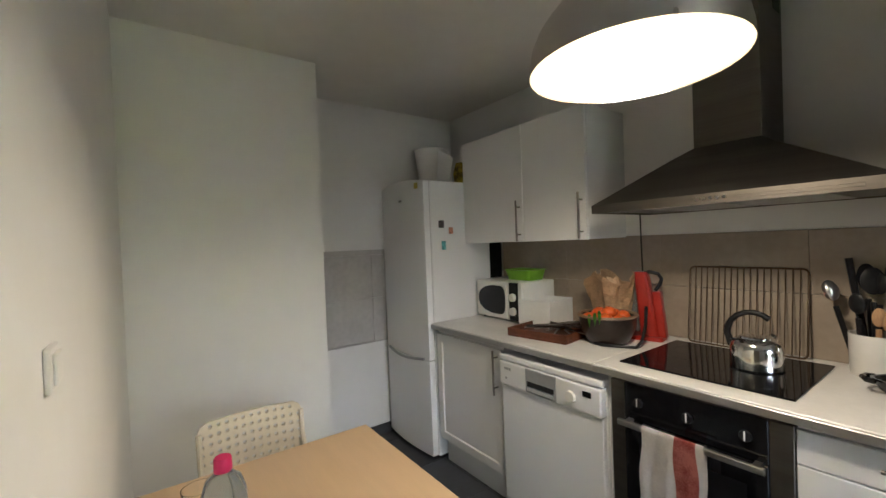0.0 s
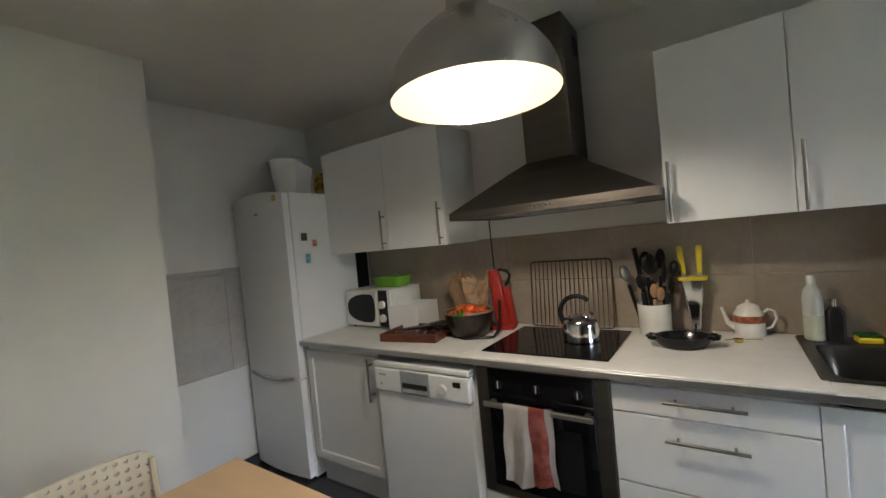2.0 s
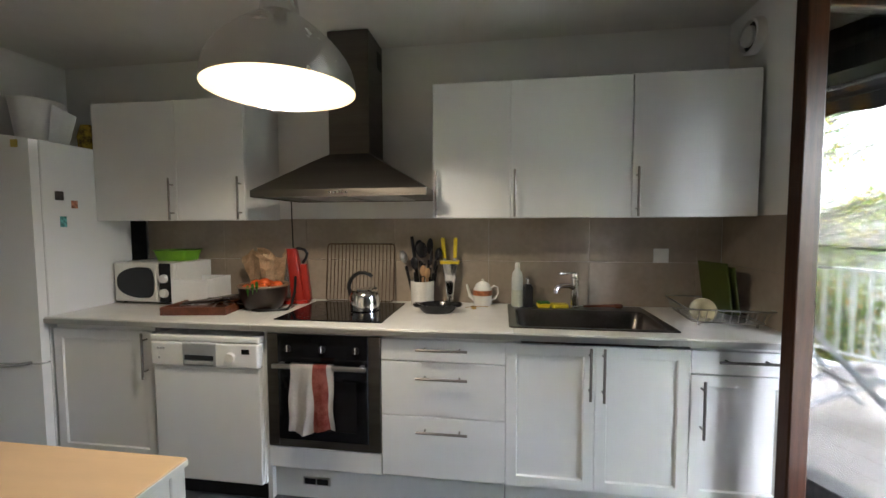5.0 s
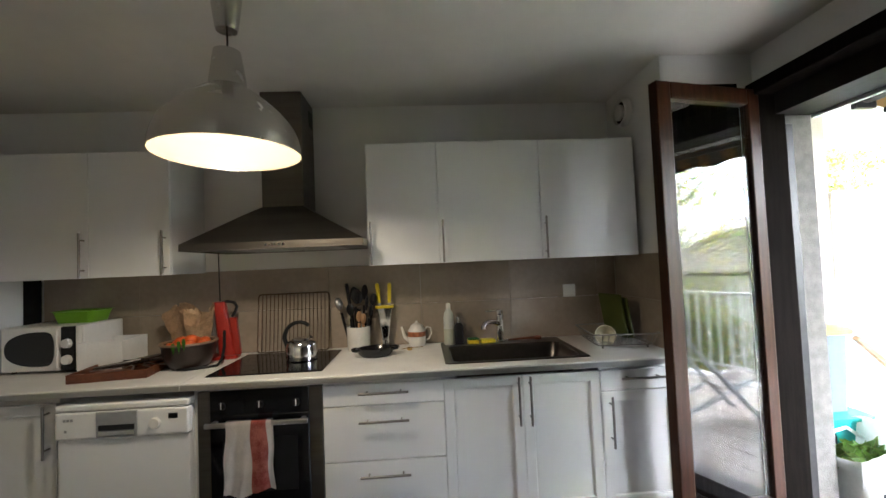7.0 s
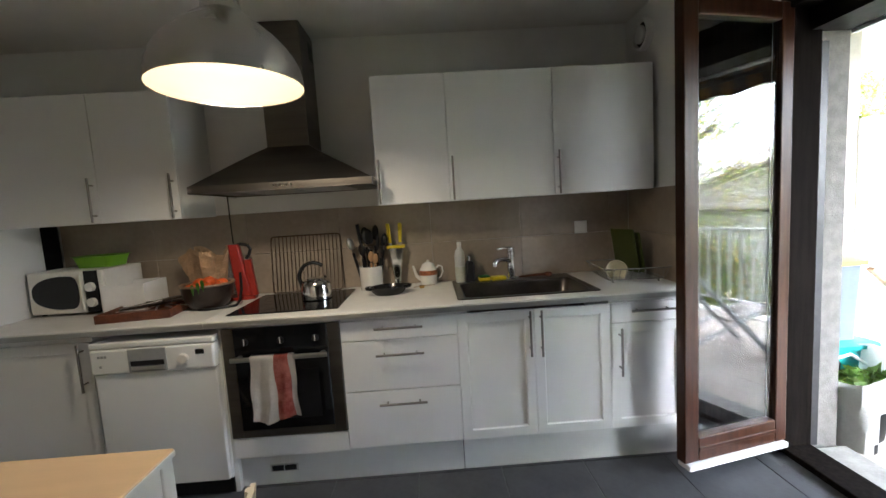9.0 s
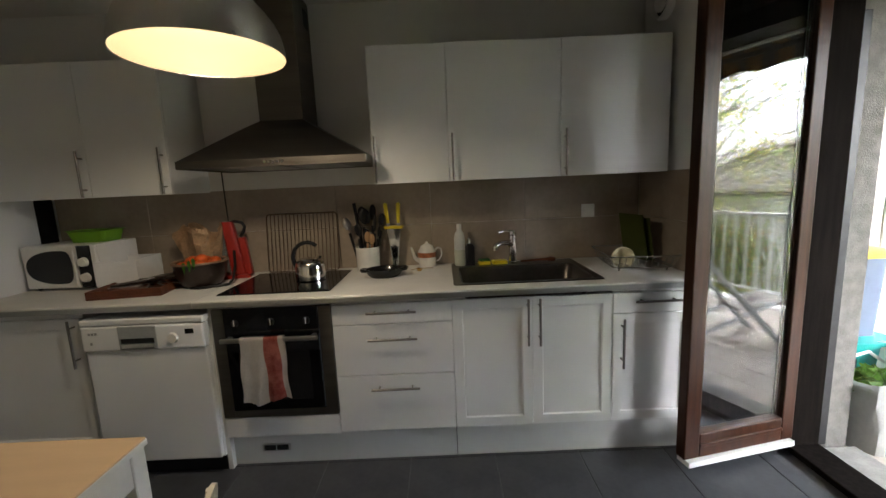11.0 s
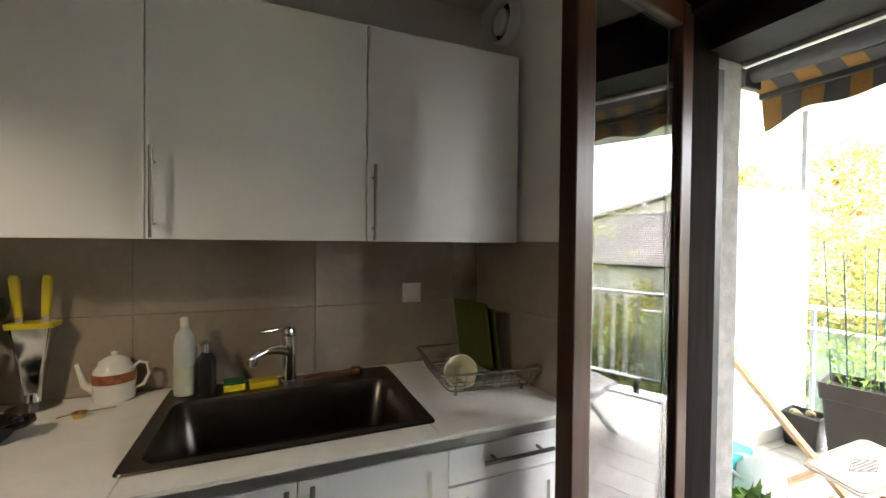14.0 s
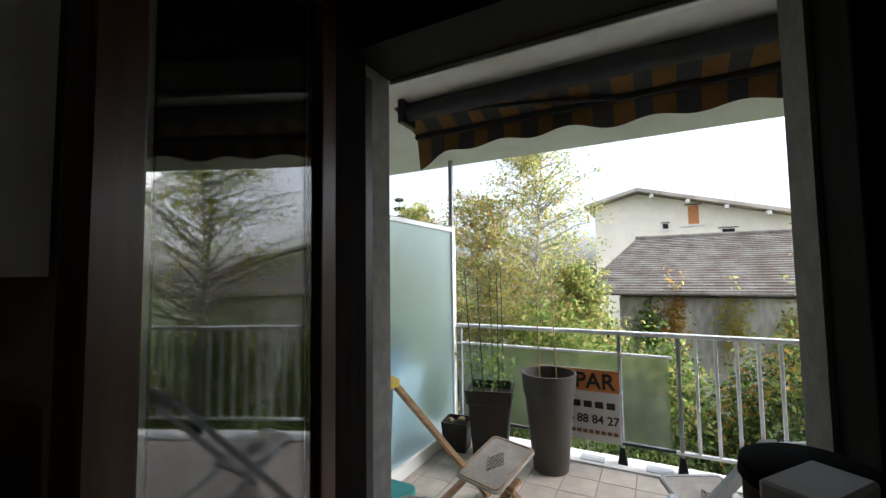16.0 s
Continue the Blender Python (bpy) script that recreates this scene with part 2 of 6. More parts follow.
# ---- the kitchen's shell ----
FLOOR, TOP, BACK = -0.04, 2.50, 0.07
LEFT, CHASE, EXT0, EXT1 = -2.50, 1.84, 2.36, 2.62
DOOR_L, DOOR_R = -0.600, -1.735
BALCONY = -0.06
bm = bx(LEFT - 0.15, -5.2, FLOOR - 0.25, EXT0, BACK + 0.2, FLOOR - 0.006)
floor = structure("floor", bm, FLOORGROUT, "dark grey slate-tiled kitchen floor")
structure("ceiling", bx(LEFT - 0.15, -5.2, TOP, EXT0, BACK + 0.2, TOP + 0.2), CEIL, "off-white painted plaster ceiling")
wall_back = structure("wall_north", bx(LEFT - 0.15, BACK, FLOOR, CHASE, BACK + 0.2, TOP), WALL, "white painted kitchen wall behind the counter")
wall_left = structure("wall_west", bx(LEFT - 0.15, -1.31, FLOOR, LEFT, BACK, TOP), WALL, "white painted wall beside the fridge")
structure("wall_jut", bx(LEFT - 0.15, -2.40, FLOOR, -1.96, -1.31, TOP), WALL, "white painted boxed-out wall behind the table")
structure("wall_south", bx(-1.96, -2.40, FLOOR, 0.005, -2.235, TOP), WALL, "grey-white wall beside the table with a light switch")
# Unseen walls added behind the camera; they close the room and limit fill light.
structure("wall_west_room", bx(LEFT - 0.15, -5.0, FLOOR, LEFT, -2.40, TOP), ROOMWALL, "unseen beige outer wall added to close the adjoining room")
structure("wall_back_room", bx(-2.65, -5.2, FLOOR, EXT0, -5.0, TOP), ROOMWALL, "unseen beige back wall added to close the adjoining room")
structure("wall_side_room", bx(-0.33, -5.0, FLOOR, -0.13, -2.40, TOP), ROOMWALL, "unseen beige side wall added to close the adjoining room")
# Added near-black board: stands in for the shaded wedge behind the open leaf.
structure("leaf_backing", bx(CHASE + 0.03, -0.574, FLOOR, EXT0 - 0.101, -0.5605, 2.33), DARKWOOD, "added dark board behind the open door leaf, in place of shade")
chase = structure("wall_chase", bx(CHASE, -0.56, FLOOR, EXT0, BACK + 0.2, TOP), WALL, "white boxed-in service shaft at the counter's end")
bm = bmesh.new()
box(bm, EXT0, -0.575, BALCONY - 0.3, EXT1, BACK + 0.2, TOP + 0.2)
box(bm, EXT0, -5.2, BALCONY - 0.3, EXT1, -1.86, TOP + 0.2)
box(bm, EXT0, -1.86, 2.33, EXT1, -0.575, TOP + 0.2)
box(bm, EXT0, -1.86, BALCONY - 0.3, EXT1, -0.575, FLOOR - 0.03)
structure("wall_east", bm, WALL, "white exterior wall with the balcony door opening")
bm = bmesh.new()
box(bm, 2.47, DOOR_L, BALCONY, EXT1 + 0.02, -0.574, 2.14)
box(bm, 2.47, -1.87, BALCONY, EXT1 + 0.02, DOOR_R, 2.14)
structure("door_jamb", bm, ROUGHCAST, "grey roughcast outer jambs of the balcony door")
bm = bmesh.new()
box(bm, 2.42, -1.86, 2.14, EXT1 + 0.02, -0.58, 2.329)
structure("shutter_box", bm, SHUTTER, "dark brown roller shutter box over the door")
structure("door_lintel_trim", bx(2.641, -1.86, 2.122, 2.665, -0.6, 2.15, 0.003), ALU, "grey metal edge under the shutter box")
bm = bx(-2.5, -1.318, FLOOR, LEFT + 0.012, -0.02, FLOOR + 0.075, 0.002)
structure("baseboard", bm, SKIRT, "dark slate tile skirting")


def tiles(prefix, x0, x1, y0, y1, px, py, z, h, material, parent, gap, ox=0.0, oy=0.0):
    """Tiles laid flat on a grid; alike ones share a mesh."""
    cache = {}
    i0, i1 = math.floor((x0 - ox) / px), math.ceil((x1 - ox) / px)
    j0, j1 = math.floor((y0 - oy) / py), math.ceil((y1 - oy) / py)
    for i in range(i0, i1):
        for j in range(j0, j1):
            a0, a1 = max(x0, ox + i * px) + gap / 2, min(x1, ox + (i + 1) * px) - gap / 2
            b0, b1 = max(y0, oy + j * py) + gap / 2, min(y1, oy + (j + 1) * py) - gap / 2
            if a1 - a0 < 0.01 or b1 - b0 < 0.01:
                continue
            key = (round(a1 - a0, 3), round(b1 - b0, 3))
            if key not in cache:
                me = bpy.data.meshes.new(prefix)
                t = bx(-key[0] / 2, -key[1] / 2, 0, key[0] / 2, key[1] / 2, h, 0.0018)
                t.to_mesh(me)
                t.free()
                me.materials.append(material)
                cache[key] = me
            ob = new(prefix, cache[key])
            ob.parent = parent
            ob.location = ((a0 + a1) / 2, (b0 + b1) / 2, z + random.uniform(-0.0006, 0.0006))


def wall_tiles(prefix, a0, a1, z0, z1, pa, pz, where, thick, axis, material, parent, oa=0.0, oz=0.0, gap=0.003):
    """Tiles on an upright face; axis 'y': the face looks to -y, 'x': to -x, '+x': to +x."""
    for i in range(math.floor((a0 - oa) / pa), math.ceil((a1 - oa) / pa)):
        for j in range(math.floor((z0 - oz) / pz), math.ceil((z1 - oz) / pz)):
            u0, u1 = max(a0, oa + i * pa) + gap / 2, min(a1, oa + (i + 1) * pa) - gap / 2
            w0, w1 = max(z0, oz + j * pz) + gap / 2, min(z1, oz + (j + 1) * pz) - gap / 2
            if u1 - u0 < 0.01 or w1 - w0 < 0.01:
                continue
            if axis == 'y':
                t = bx(u0, where - thick, w0, u1, where + 0.002, w1, 0.0015)
            elif axis == 'x':
                t = bx(where - thick, u0, w0, where + 0.002, u1, w1, 0.0015)
            else:
                t = bx(where - 0.002, u0, w0, where + thick, u1, w1, 0.0015)
            part(prefix, t, material, parent)


# ---- balcony door: frame, two open leaves ----
frame_ob = thing("door_frame", (2.40, -1.2, FLOOR), "dark stained timber balcony door frame with threshold", "door frame", kind="structure")
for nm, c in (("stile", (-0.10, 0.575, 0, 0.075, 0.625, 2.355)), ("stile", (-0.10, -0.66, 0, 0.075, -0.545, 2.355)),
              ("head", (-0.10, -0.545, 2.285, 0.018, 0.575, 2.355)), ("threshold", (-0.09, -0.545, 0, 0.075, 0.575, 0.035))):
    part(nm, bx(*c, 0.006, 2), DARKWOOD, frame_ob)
part("sill", bx(0.075, -0.533, -0.02, 0.26, 0.57, 0.015, 0.003), mat("grey_stone_sill", (0.30, 0.29, 0.27), 0.8, var=0.15, scale=12, bump=0.3), frame_ob, "grey stone sill")
part("jamb_strip", bx(0.076, 0.585, 0.02, 0.12, 0.601, 2.13, 0.002), RUBBER, frame_ob, "dark metal shutter rail")
part("jamb_strip", bx(0.076, -0.555, 0.02, 0.12, -0.539, 2.13, 0.002), RUBBER, frame_ob, "dark metal shutter rail")


def door_leaf(loc, rz, w, mirror):
    s = -1 if mirror else 1
    d = thing("door_1", loc, "open dark mahogany balcony door leaf with tall glass pane", "door", "balcony door leaves", rz, "structure")
    h0, h1, t = 0.075, 2.315, 0.028

    def b(x0, y0, z0, x1, y1, z1, e=0.006):
        return bx(-x0, y0 * s, z0, -x1, y1 * s, z1, e, 2)
    part("stile", b(0, -t, h0, 0.075, t, h1), MAHOGANY, d)
    part("stile", b(w - 0.085, -t, h0, w, t, h1), MAHOGANY, d)
    part("top_rail", b(0.075, -t, h1 - 0.085, w - 0.085, t, h1), MAHOGANY, d)
    part("bottom_rail", b(0.075, -t, h0, w - 0.085, t, h0 + 0.125), MAHOGANY, d)
    part("bead", b(0.075, -t - 0.006, h0 + 0.055, w - 0.085, -t + 0.002, h0 + 0.075, 0.003), MAHOGANY, d)
    part("weather_bar", b(0.01, -t - 0.022, h0 - 0.03, w - 0.01, t, h0 - 0.001, 0.004), WHITEPLASTIC, d, "white weather bar")
    for y in (-0.008, 0.008):
        g = part("pane", b(0.076, y - 0.002, h0 + 0.12, w - 0.086, y + 0.002, h1 - 0.08, 0), DOORGLASS, d)
        g.visible_shadow = False
    bm = bmesh.new()
    rod(bm, (-w + 0.04, -t * s, 1.08), (-w + 0.04, -(t + 0.05) * s, 1.08), 0.009)
    rod(bm, (-w + 0.04, -(t + 0.05) * s, 1.08), (-w + 0.16, -(t + 0.05) * s, 1.08), 0.008)
    if mirror:
        part("handle", bm, CHROME, d, smooth=True)
    else:
        bm.free()
    return d


door_leaf((2.325, -0.600, FLOOR), 12.0, 0.655, False)
door_leaf((2.325, -1.83, FLOOR), 0.0, 0.62, True)


def rrect(x0, y0, x1, y1, r, z, n=4):
    pts = []
    for cx, cy, a in ((x1 - r, y1 - r, 0), (x0 + r, y1 - r, 90), (x0 + r, y0 + r, 180), (x1 - r, y0 + r, 270)):
        for i in range(n + 1):
            t = radians(a + 90 * i / n)
            pts.append((cx + r * math.cos(t), cy + r * math.sin(t), z))
    return pts


def loft(bm, rings, cap0=True, cap1=True):
    vs = [[bm.verts.new(p) for p in ring] for ring in rings]
    n = len(vs[0])
    for a, b in zip(vs, vs[1:]):
        for k in range(n):
            bm.faces.new((a[k], a[(k + 1) % n], b[(k + 1) % n], b[k]))
    if cap0:
        bm.faces.new(vs[0][::-1])
    if cap1:
        bm.faces.new(vs[-1])
    return bm


# ---- fitted kitchen ----
HANDLE = mat("satin_steel", (0.24, 0.225, 0.21), 0.30, 1.0, var=0.05, bump=0.0)
def bar_handle(parent, p, q, out=0.035):
    """A steel bar handle between p and q, standing out to -y on two posts."""
    p, q = Vector(p), Vector(q)
    o = Vector((0, -out, 0))
    bm = bmesh.new()
    rod(bm, p + o, q + o, 0.0062, seg=12)
    for f in (0.16, 0.84):
        s = p.lerp(q, f)
        rod(bm, s, s + o, 0.0048, seg=8)
    return part("handle", bm, HANDLE, parent, "brushed steel bar handle", True)


def flat_front(name, parent, x0, x1, z0, z1, y=0.0):
    return part(name, bx(x0 + 0.0015, y - 0.019, z0 + 0.0015, x1 - 0.0015, y, z1 - 0.0015, 0.0025, 2), CABINET, parent)


def shaker_front(parent, x0, x1, z0, z1, s=0.068):
    """A framed door: one slab whose front is sunk inside the frame."""
    bm = bx(x0 + 0.0015, -0.019, z0 + 0.0015, x1 - 0.0015, 0, z1 - 0.0015)
    f = min(bm.faces, key=lambda q: q.calc_center_median().y)
    bmesh.ops.inset_individual(bm, faces=[f], thickness=s)
    bmesh.ops.inset_individual(bm, faces=[f], thickness=0.006, depth=0.0)
    bmesh.ops.translate(bm, verts=f.verts, vec=(0, 0.010, 0))
    return part("door", bm, CABINET, parent)


Y0 = -0.581


def base_unit(x0, x1, label, height=0.895):
    u = thing("base_cabinet", (x0, Y0, FLOOR), label, "cabinet", "base cabinets under the worktop")
    w = x1 - x0
    part("body", bx(0.001, 0.001, 0.20, w - 0.001, 0.56, height), CARCASS, u)
    return u, w


u, w = base_unit(-1.86, -1.245, "white shaker base cabinet next to the fridge")
d = shaker_front(u, 0, w, 0.175, 0.872)
bar_handle(d, (w - 0.035, -0.019, 0.625), (w - 0.035, -0.019, 0.87))
part("plinth", bx(0, 0.04, 0, w, 0.055, 0.172, 0.002), CARCASS, u)
u, w = base_unit(0.0, 0.60, "white base cabinet with three drawers and steel handles")
for z0, z1, hz in ((0.777, 0.882, 0.842), (0.507, 0.774, 0.704), (0.2, 0.504, 0.442)):
    d = flat_front("drawer", u, 0, w, z0, z1)
    bar_handle(d, (0.178, -0.019, hz), (0.423, -0.019, hz))
u, w = base_unit(0.60, 1.40, "white double-door shaker sink cabinet", 0.68)
d = shaker_front(u, 0, 0.40, 0.2, 0.882)
bar_handle(d, (0.374, -0.019, 0.642), (0.374, -0.019, 0.892 - 0.012))
d = shaker_front(u, 0.40, 0.80, 0.2, 0.882)
bar_handle(d, (0.432, -0.019, 0.638), (0.432, -0.019, 0.88))
u, w = base_unit(1.40, 1.80, "white base cabinet with one drawer and shaker door")
d = flat_front("drawer", u, 0, w, 0.777, 0.882)
bar_handle(d, (0.10, -0.019, 0.842), (0.335, -0.019, 0.842))
d = shaker_front(u, 0, w, 0.2, 0.774)
bar_handle(d, (0.045, -0.019, 0.50), (0.045, -0.019, 0.755))
pl = thing("plinth", (-0.62, -0.545, FLOOR), "white kitchen plinth board with a steel double socket", "plinth")
part("board", bx(-0.01, 0, 0.002, 1.218, 0.016, 0.193, 0.002), CARCASS, pl)
part("board", bx(1.222, 0, 0.002, 2.455, 0.016, 0.193, 0.002), CARCASS, pl)
soc = part("socket_plate", bx(0.175, -0.006, 0.075, 0.325, 0, 0.118, 0.002), STEEL, pl, "steel double socket plate")
for k in (0.185, 0.252):
    part("socket_insert", bx(k, -0.009, 0.081, k + 0.062, -0.005, 0.112, 0.003), BLACK, soc, "dark socket insert")

# oven housing
ov = thing("oven", (-0.60, Y0, FLOOR), "built-in steel oven with black glass door, towel on its handle", "oven")
part("housing", bx(0.005, 0.001, 0.30, 0.595, 0.54, 0.893), CARCASS, ov)
bm = bmesh.new()
box(bm, 0.003, -0.020, 0.305, 0.062, 0, 0.886, 0.002)
box(bm, 0.535, -0.020, 0.305, 0.597, 0, 0.886, 0.002)
box(bm, 0.062, -0.020, 0.305, 0.535, 0, 0.345, 0.002)
part("steel_frame", bm, HOODSTEEL, ov, "brushed steel frame")
part("control_panel", bx(0.063, -0.022, 0.742, 0.534, 0, 0.885, 0.002), BLACKGLASS, ov, "black glass control panel")
dr = part("door", bx(0.063, -0.026, 0.346, 0.534, 0, 0.739, 0.003), BLACKGLASS, ov, "black glass oven door")
part("window", bx(0.12, -0.0268, 0.40, 0.477, -0.02, 0.66, 0.002), BLACK, dr)
bm = bmesh.new()
box(bm, 0.058, -0.075, 0.727, 0.538, -0.058, 0.750, 0.004, 2)
for k in (0.08, 0.50):
    box(bm, k, -0.060, 0.730, k + 0.02, -0.02, 0.746)
part("handle", bm, STEEL, dr, "flat steel oven handle")
for k in (0.12, 0.30, 0.475):
    bm = bmesh.new()
    rod(bm, (k, -0.022, 0.815), (k, -0.034, 0.815), 0.019, 0.017, 20)
    kn = part("knob", bm, BLACK, ov, "black control knob", True)
    part("pointer", bx(k - 0.002, -0.036, 0.802, k + 0.002, -0.033, 0.833), WHITEPLASTIC, kn)
bp = thing("filler_panel", (-0.60, Y0, FLOOR), "white filler panel under the oven", "panel")
part("board", bx(0.003, -0.015, 0.192, 0.597, 0.003, 0.300, 0.002), CABINET, bp)
part("side_rail", bx(-0.022, 0.003, 0.0, 0.002, 0.5, 0.893), CARCASS, bp)

# dish towel
tw = bmesh.new()
nx, nz, T = 26, 26, 0.004
gridv = []
for i in range(nx + 1):
    col = []
    for j in range(nz + 1):
        a, b = i / nx, j / nz
        zz = 0.748 - 0.315 * b - 0.02 * b * math.sin(a * 5.2) - 0.012 * a * b
        xx = 0.160 + 0.215 * a + 0.018 * b * (a - 0.3) + 0.004 * math.sin(9 * b + 5 * a)
        yy = -0.0805 - 0.010 * b * (1 + math.sin(a * 17 + b * 2.0)) - 0.003 * math.sin(a * 41 + 7 * b) * b
        col.append(tw.verts.new((xx, yy, zz)))
    lap = [tw.verts.new((col[0].co.x, yv, zv)) for yv, zv in ((-0.049, 0.64), (-0.0515, 0.752), (-0.058, 0.7575), (-0.074, 0.7575))]
    gridv.append(lap + col)
for i in range(nx):
    for j in range(nz + 4):
        f = tw.faces.new((gridv[i][j], gridv[i + 1][j], gridv[i + 1][j + 1], gridv[i][j + 1]))
        f.material_index = 1 if 0.50 < i / nx < 0.86 else 0
bmesh.ops.solidify(tw, geom=tw.faces[:], thickness=T)
CLOTHWHITE = mat("white_cotton", (0.78, 0.74, 0.71), 0.95, var=0.07, scale=14, bump=0.5, bscale=300)
CLOTHRED = mat("red_cotton", (0.50, 0.11, 0.085), 0.95, var=0.25, scale=20, bump=0.5, bscale=300, col2=(0.62, 0.22, 0.18))
t_ob = part("dish_towel", tw, [CLOTHWHITE, CLOTHRED], None, smooth=True)
t_ob.location = (-0.60, Y0, FLOOR)
tagged(t_ob, "white and red striped cotton dish towel on the oven handle", "towel")

# dishwasher
dw = thing("dishwasher", (-1.225, -0.625, FLOOR), "white freestanding dishwasher with control panel under the worktop", "dishwasher")
part("body", bx(0, 0.03, 0.09, 0.605, 0.60, 0.862, 0.003), FRIDGE, dw)
part("top_edge", bx(-0.002, -0.012, 0.838, 0.607, 0.05, 0.870, 0.008, 2), FRIDGE, dw)
part("door", bx(0.003, 0, 0.10, 0.602, 0.03, 0.707, 0.006, 2), FRIDGE, dw)
cp = part("control_panel", bx(0.0, -0.014, 0.710, 0.605, 0.03, 0.836, 0.010, 3), FRIDGE, dw)
part("handle_recess", bx(0.185, -0.0165, 0.713, 0.375, -0.01, 0.833, 0.004), GREYPLASTIC, cp, "grey recessed grip")
bm = bmesh.new()
rod(bm, (0.455, -0.012, 0.768), (0.455, -0.028, 0.768), 0.026, 0.023, 24)
part("dial", bm, WHITEPLASTIC, cp, "round programme dial", True)
part("display", bx(0.515, -0.0155, 0.785, 0.558, -0.012, 0.810, 0.001), BLACKGLASS, cp)
part("grip", bx(0.20, -0.021, 0.722, 0.36, -0.0155, 0.744, 0.006, 2), CHROME, cp, "silver lip")
# Raised black plate above the lip; the recess's shade is its colour.
part("grip_shadow", bx(0.198, -0.0185, 0.746, 0.362, -0.0155, 0.772, 0.002), BLACK, cp, "black plate painted in as the grip's shade")
bm = bmesh.new()
box(bm, 0.045, -0.0152, 0.745, 0.056, -0.0135, 0.757)
part("button", bm, GREYPLASTIC, cp)
for k in range(3):
    part("marking", bx(0.04 + k * 0.016, -0.0152, 0.795, 0.052 + k * 0.016, -0.0135, 0.807), GREYPLASTIC, cp)
part("base", bx(0.01, 0.05, 0.0, 0.595, 0.58, 0.088), BLACK, dw, "dark recessed base")

# worktops
SX0, SX1, SY0, SY1 = 0.615, 1.385, -0.545, 0.025
bm = bmesh.new()
box(bm, -0.658, -0.633, 0.868, SX0 + 0.02, BACK - 0.01, 0.90, 0.003)
box(bm, SX1 - 0.02, -0.633, 0.868, CHASE - 0.004, BACK - 0.01, 0.90, 0.003)
box(bm, SX0 + 0.021, -0.633, 0.868, SX1 - 0.021, SY0 + 0.02, 0.8995)
box(bm, SX0 + 0.021, SY1 - 0.02, 0.868, SX1 - 0.021, BACK - 0.01, 0.8995)
wt = thing("worktop", (0.6, -0.3, 0.86), "white laminate worktop with aluminium front edge, holding sink and hob", "worktop", "kitchen worktops")
o = part("top", bm, WORKTOP, wt)
o.location = (-0.6, 0.3, -0.86)
o = part("edge_strip", bx(-0.658, -0.6375, 0.866, CHASE - 0.004, -0.6335, 0.892, 0.001), EDGE, wt, "aluminium front edge")
o.location = (-0.6, 0.3, -0.86)
wt2 = thing("worktop", (-1.26, -0.3, 0.86), "white laminate worktop over dishwasher and corner cabinet", "worktop", "kitchen worktops")
o = part("top", bx(-1.872, -0.633, 0.868, -0.661, BACK - 0.01, 0.90, 0.003), WORKTOP, wt2)
o.location = (1.26, 0.3, -0.86)
o = part("edge_strip", bx(-1.872, -0.6375, 0.866, -0.661, -0.6335, 0.892, 0.001), EDGE, wt2, "aluminium front edge")
o.location = (1.26, 0.3, -0.86)

# sink and tap
sk = thing("sink", (1.0, -0.26, 0.90), "large dark stainless steel inset sink in the worktop", "sink")
cx, cy = 1.0, -0.26


def ringat(x0, y0, x1, y1, r, z):
    return rrect(x0 - cx, y0 - cy, x1 - cx, y1 - cy, r, z, 5)


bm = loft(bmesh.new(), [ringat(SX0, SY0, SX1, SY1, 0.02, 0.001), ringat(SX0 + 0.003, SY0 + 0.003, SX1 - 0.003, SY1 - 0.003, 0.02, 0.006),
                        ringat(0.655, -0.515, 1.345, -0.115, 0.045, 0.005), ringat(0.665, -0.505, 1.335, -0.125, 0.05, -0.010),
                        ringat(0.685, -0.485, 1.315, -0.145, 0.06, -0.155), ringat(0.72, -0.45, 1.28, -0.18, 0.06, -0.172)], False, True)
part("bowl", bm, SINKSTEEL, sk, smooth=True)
bm = lathe(bmesh.new(), [(0.045, -0.171), (0.043, -0.167), (0.028, -0.169), (0.0, -0.1695)], 24, (0, -0.05, 0), False)
part("drain", bm, CHROME, sk, "round steel drain", True)
tp = thing("tap", (1.0, -0.055, 0.906), "chrome single-lever kitchen mixer tap behind the sink", "tap")
bm = lathe(bmesh.new(), [(0.028, 0), (0.028, 0.012), (0.024, 0.016), (0.024, 0.155), (0.025, 0.175), (0.0, 0.178)], 24)
part("body", bm, CHROME, tp, smooth=True)
bm = tube(bmesh.new(), [(-0.01, -0.01, 0.118), (-0.045, -0.032, 0.134), (-0.08, -0.058, 0.138), (-0.108, -0.078, 0.132), (-0.118, -0.085, 0.118), (-0.119, -0.085, 0.10)], [0.016, 0.016, 0.015, 0.0145, 0.016, 0.016], 14)
part("spout", bm, CHROME, tp, smooth=True)
bm = loft(bmesh.new(), [rrect(-0.021, -0.021, 0.021, 0.021, 0.018, 0.176), rrect(-0.024, -0.026, 0.022, 0.022, 0.018, 0.196), rrect(-0.020, -0.024, 0.018, 0.018, 0.016, 0.206)])
box(bm, -0.014, -0.115, 0.200, 0.014, 0.0, 0.212, 0.004, 2)
bmesh.ops.rotate(bm, verts=bm.verts, cent=(0, 0, 0.19), matrix=Matrix.Rotation(radians(-58), 3, 'Z'))
part("lever", bm, CHROME, tp, smooth=True)

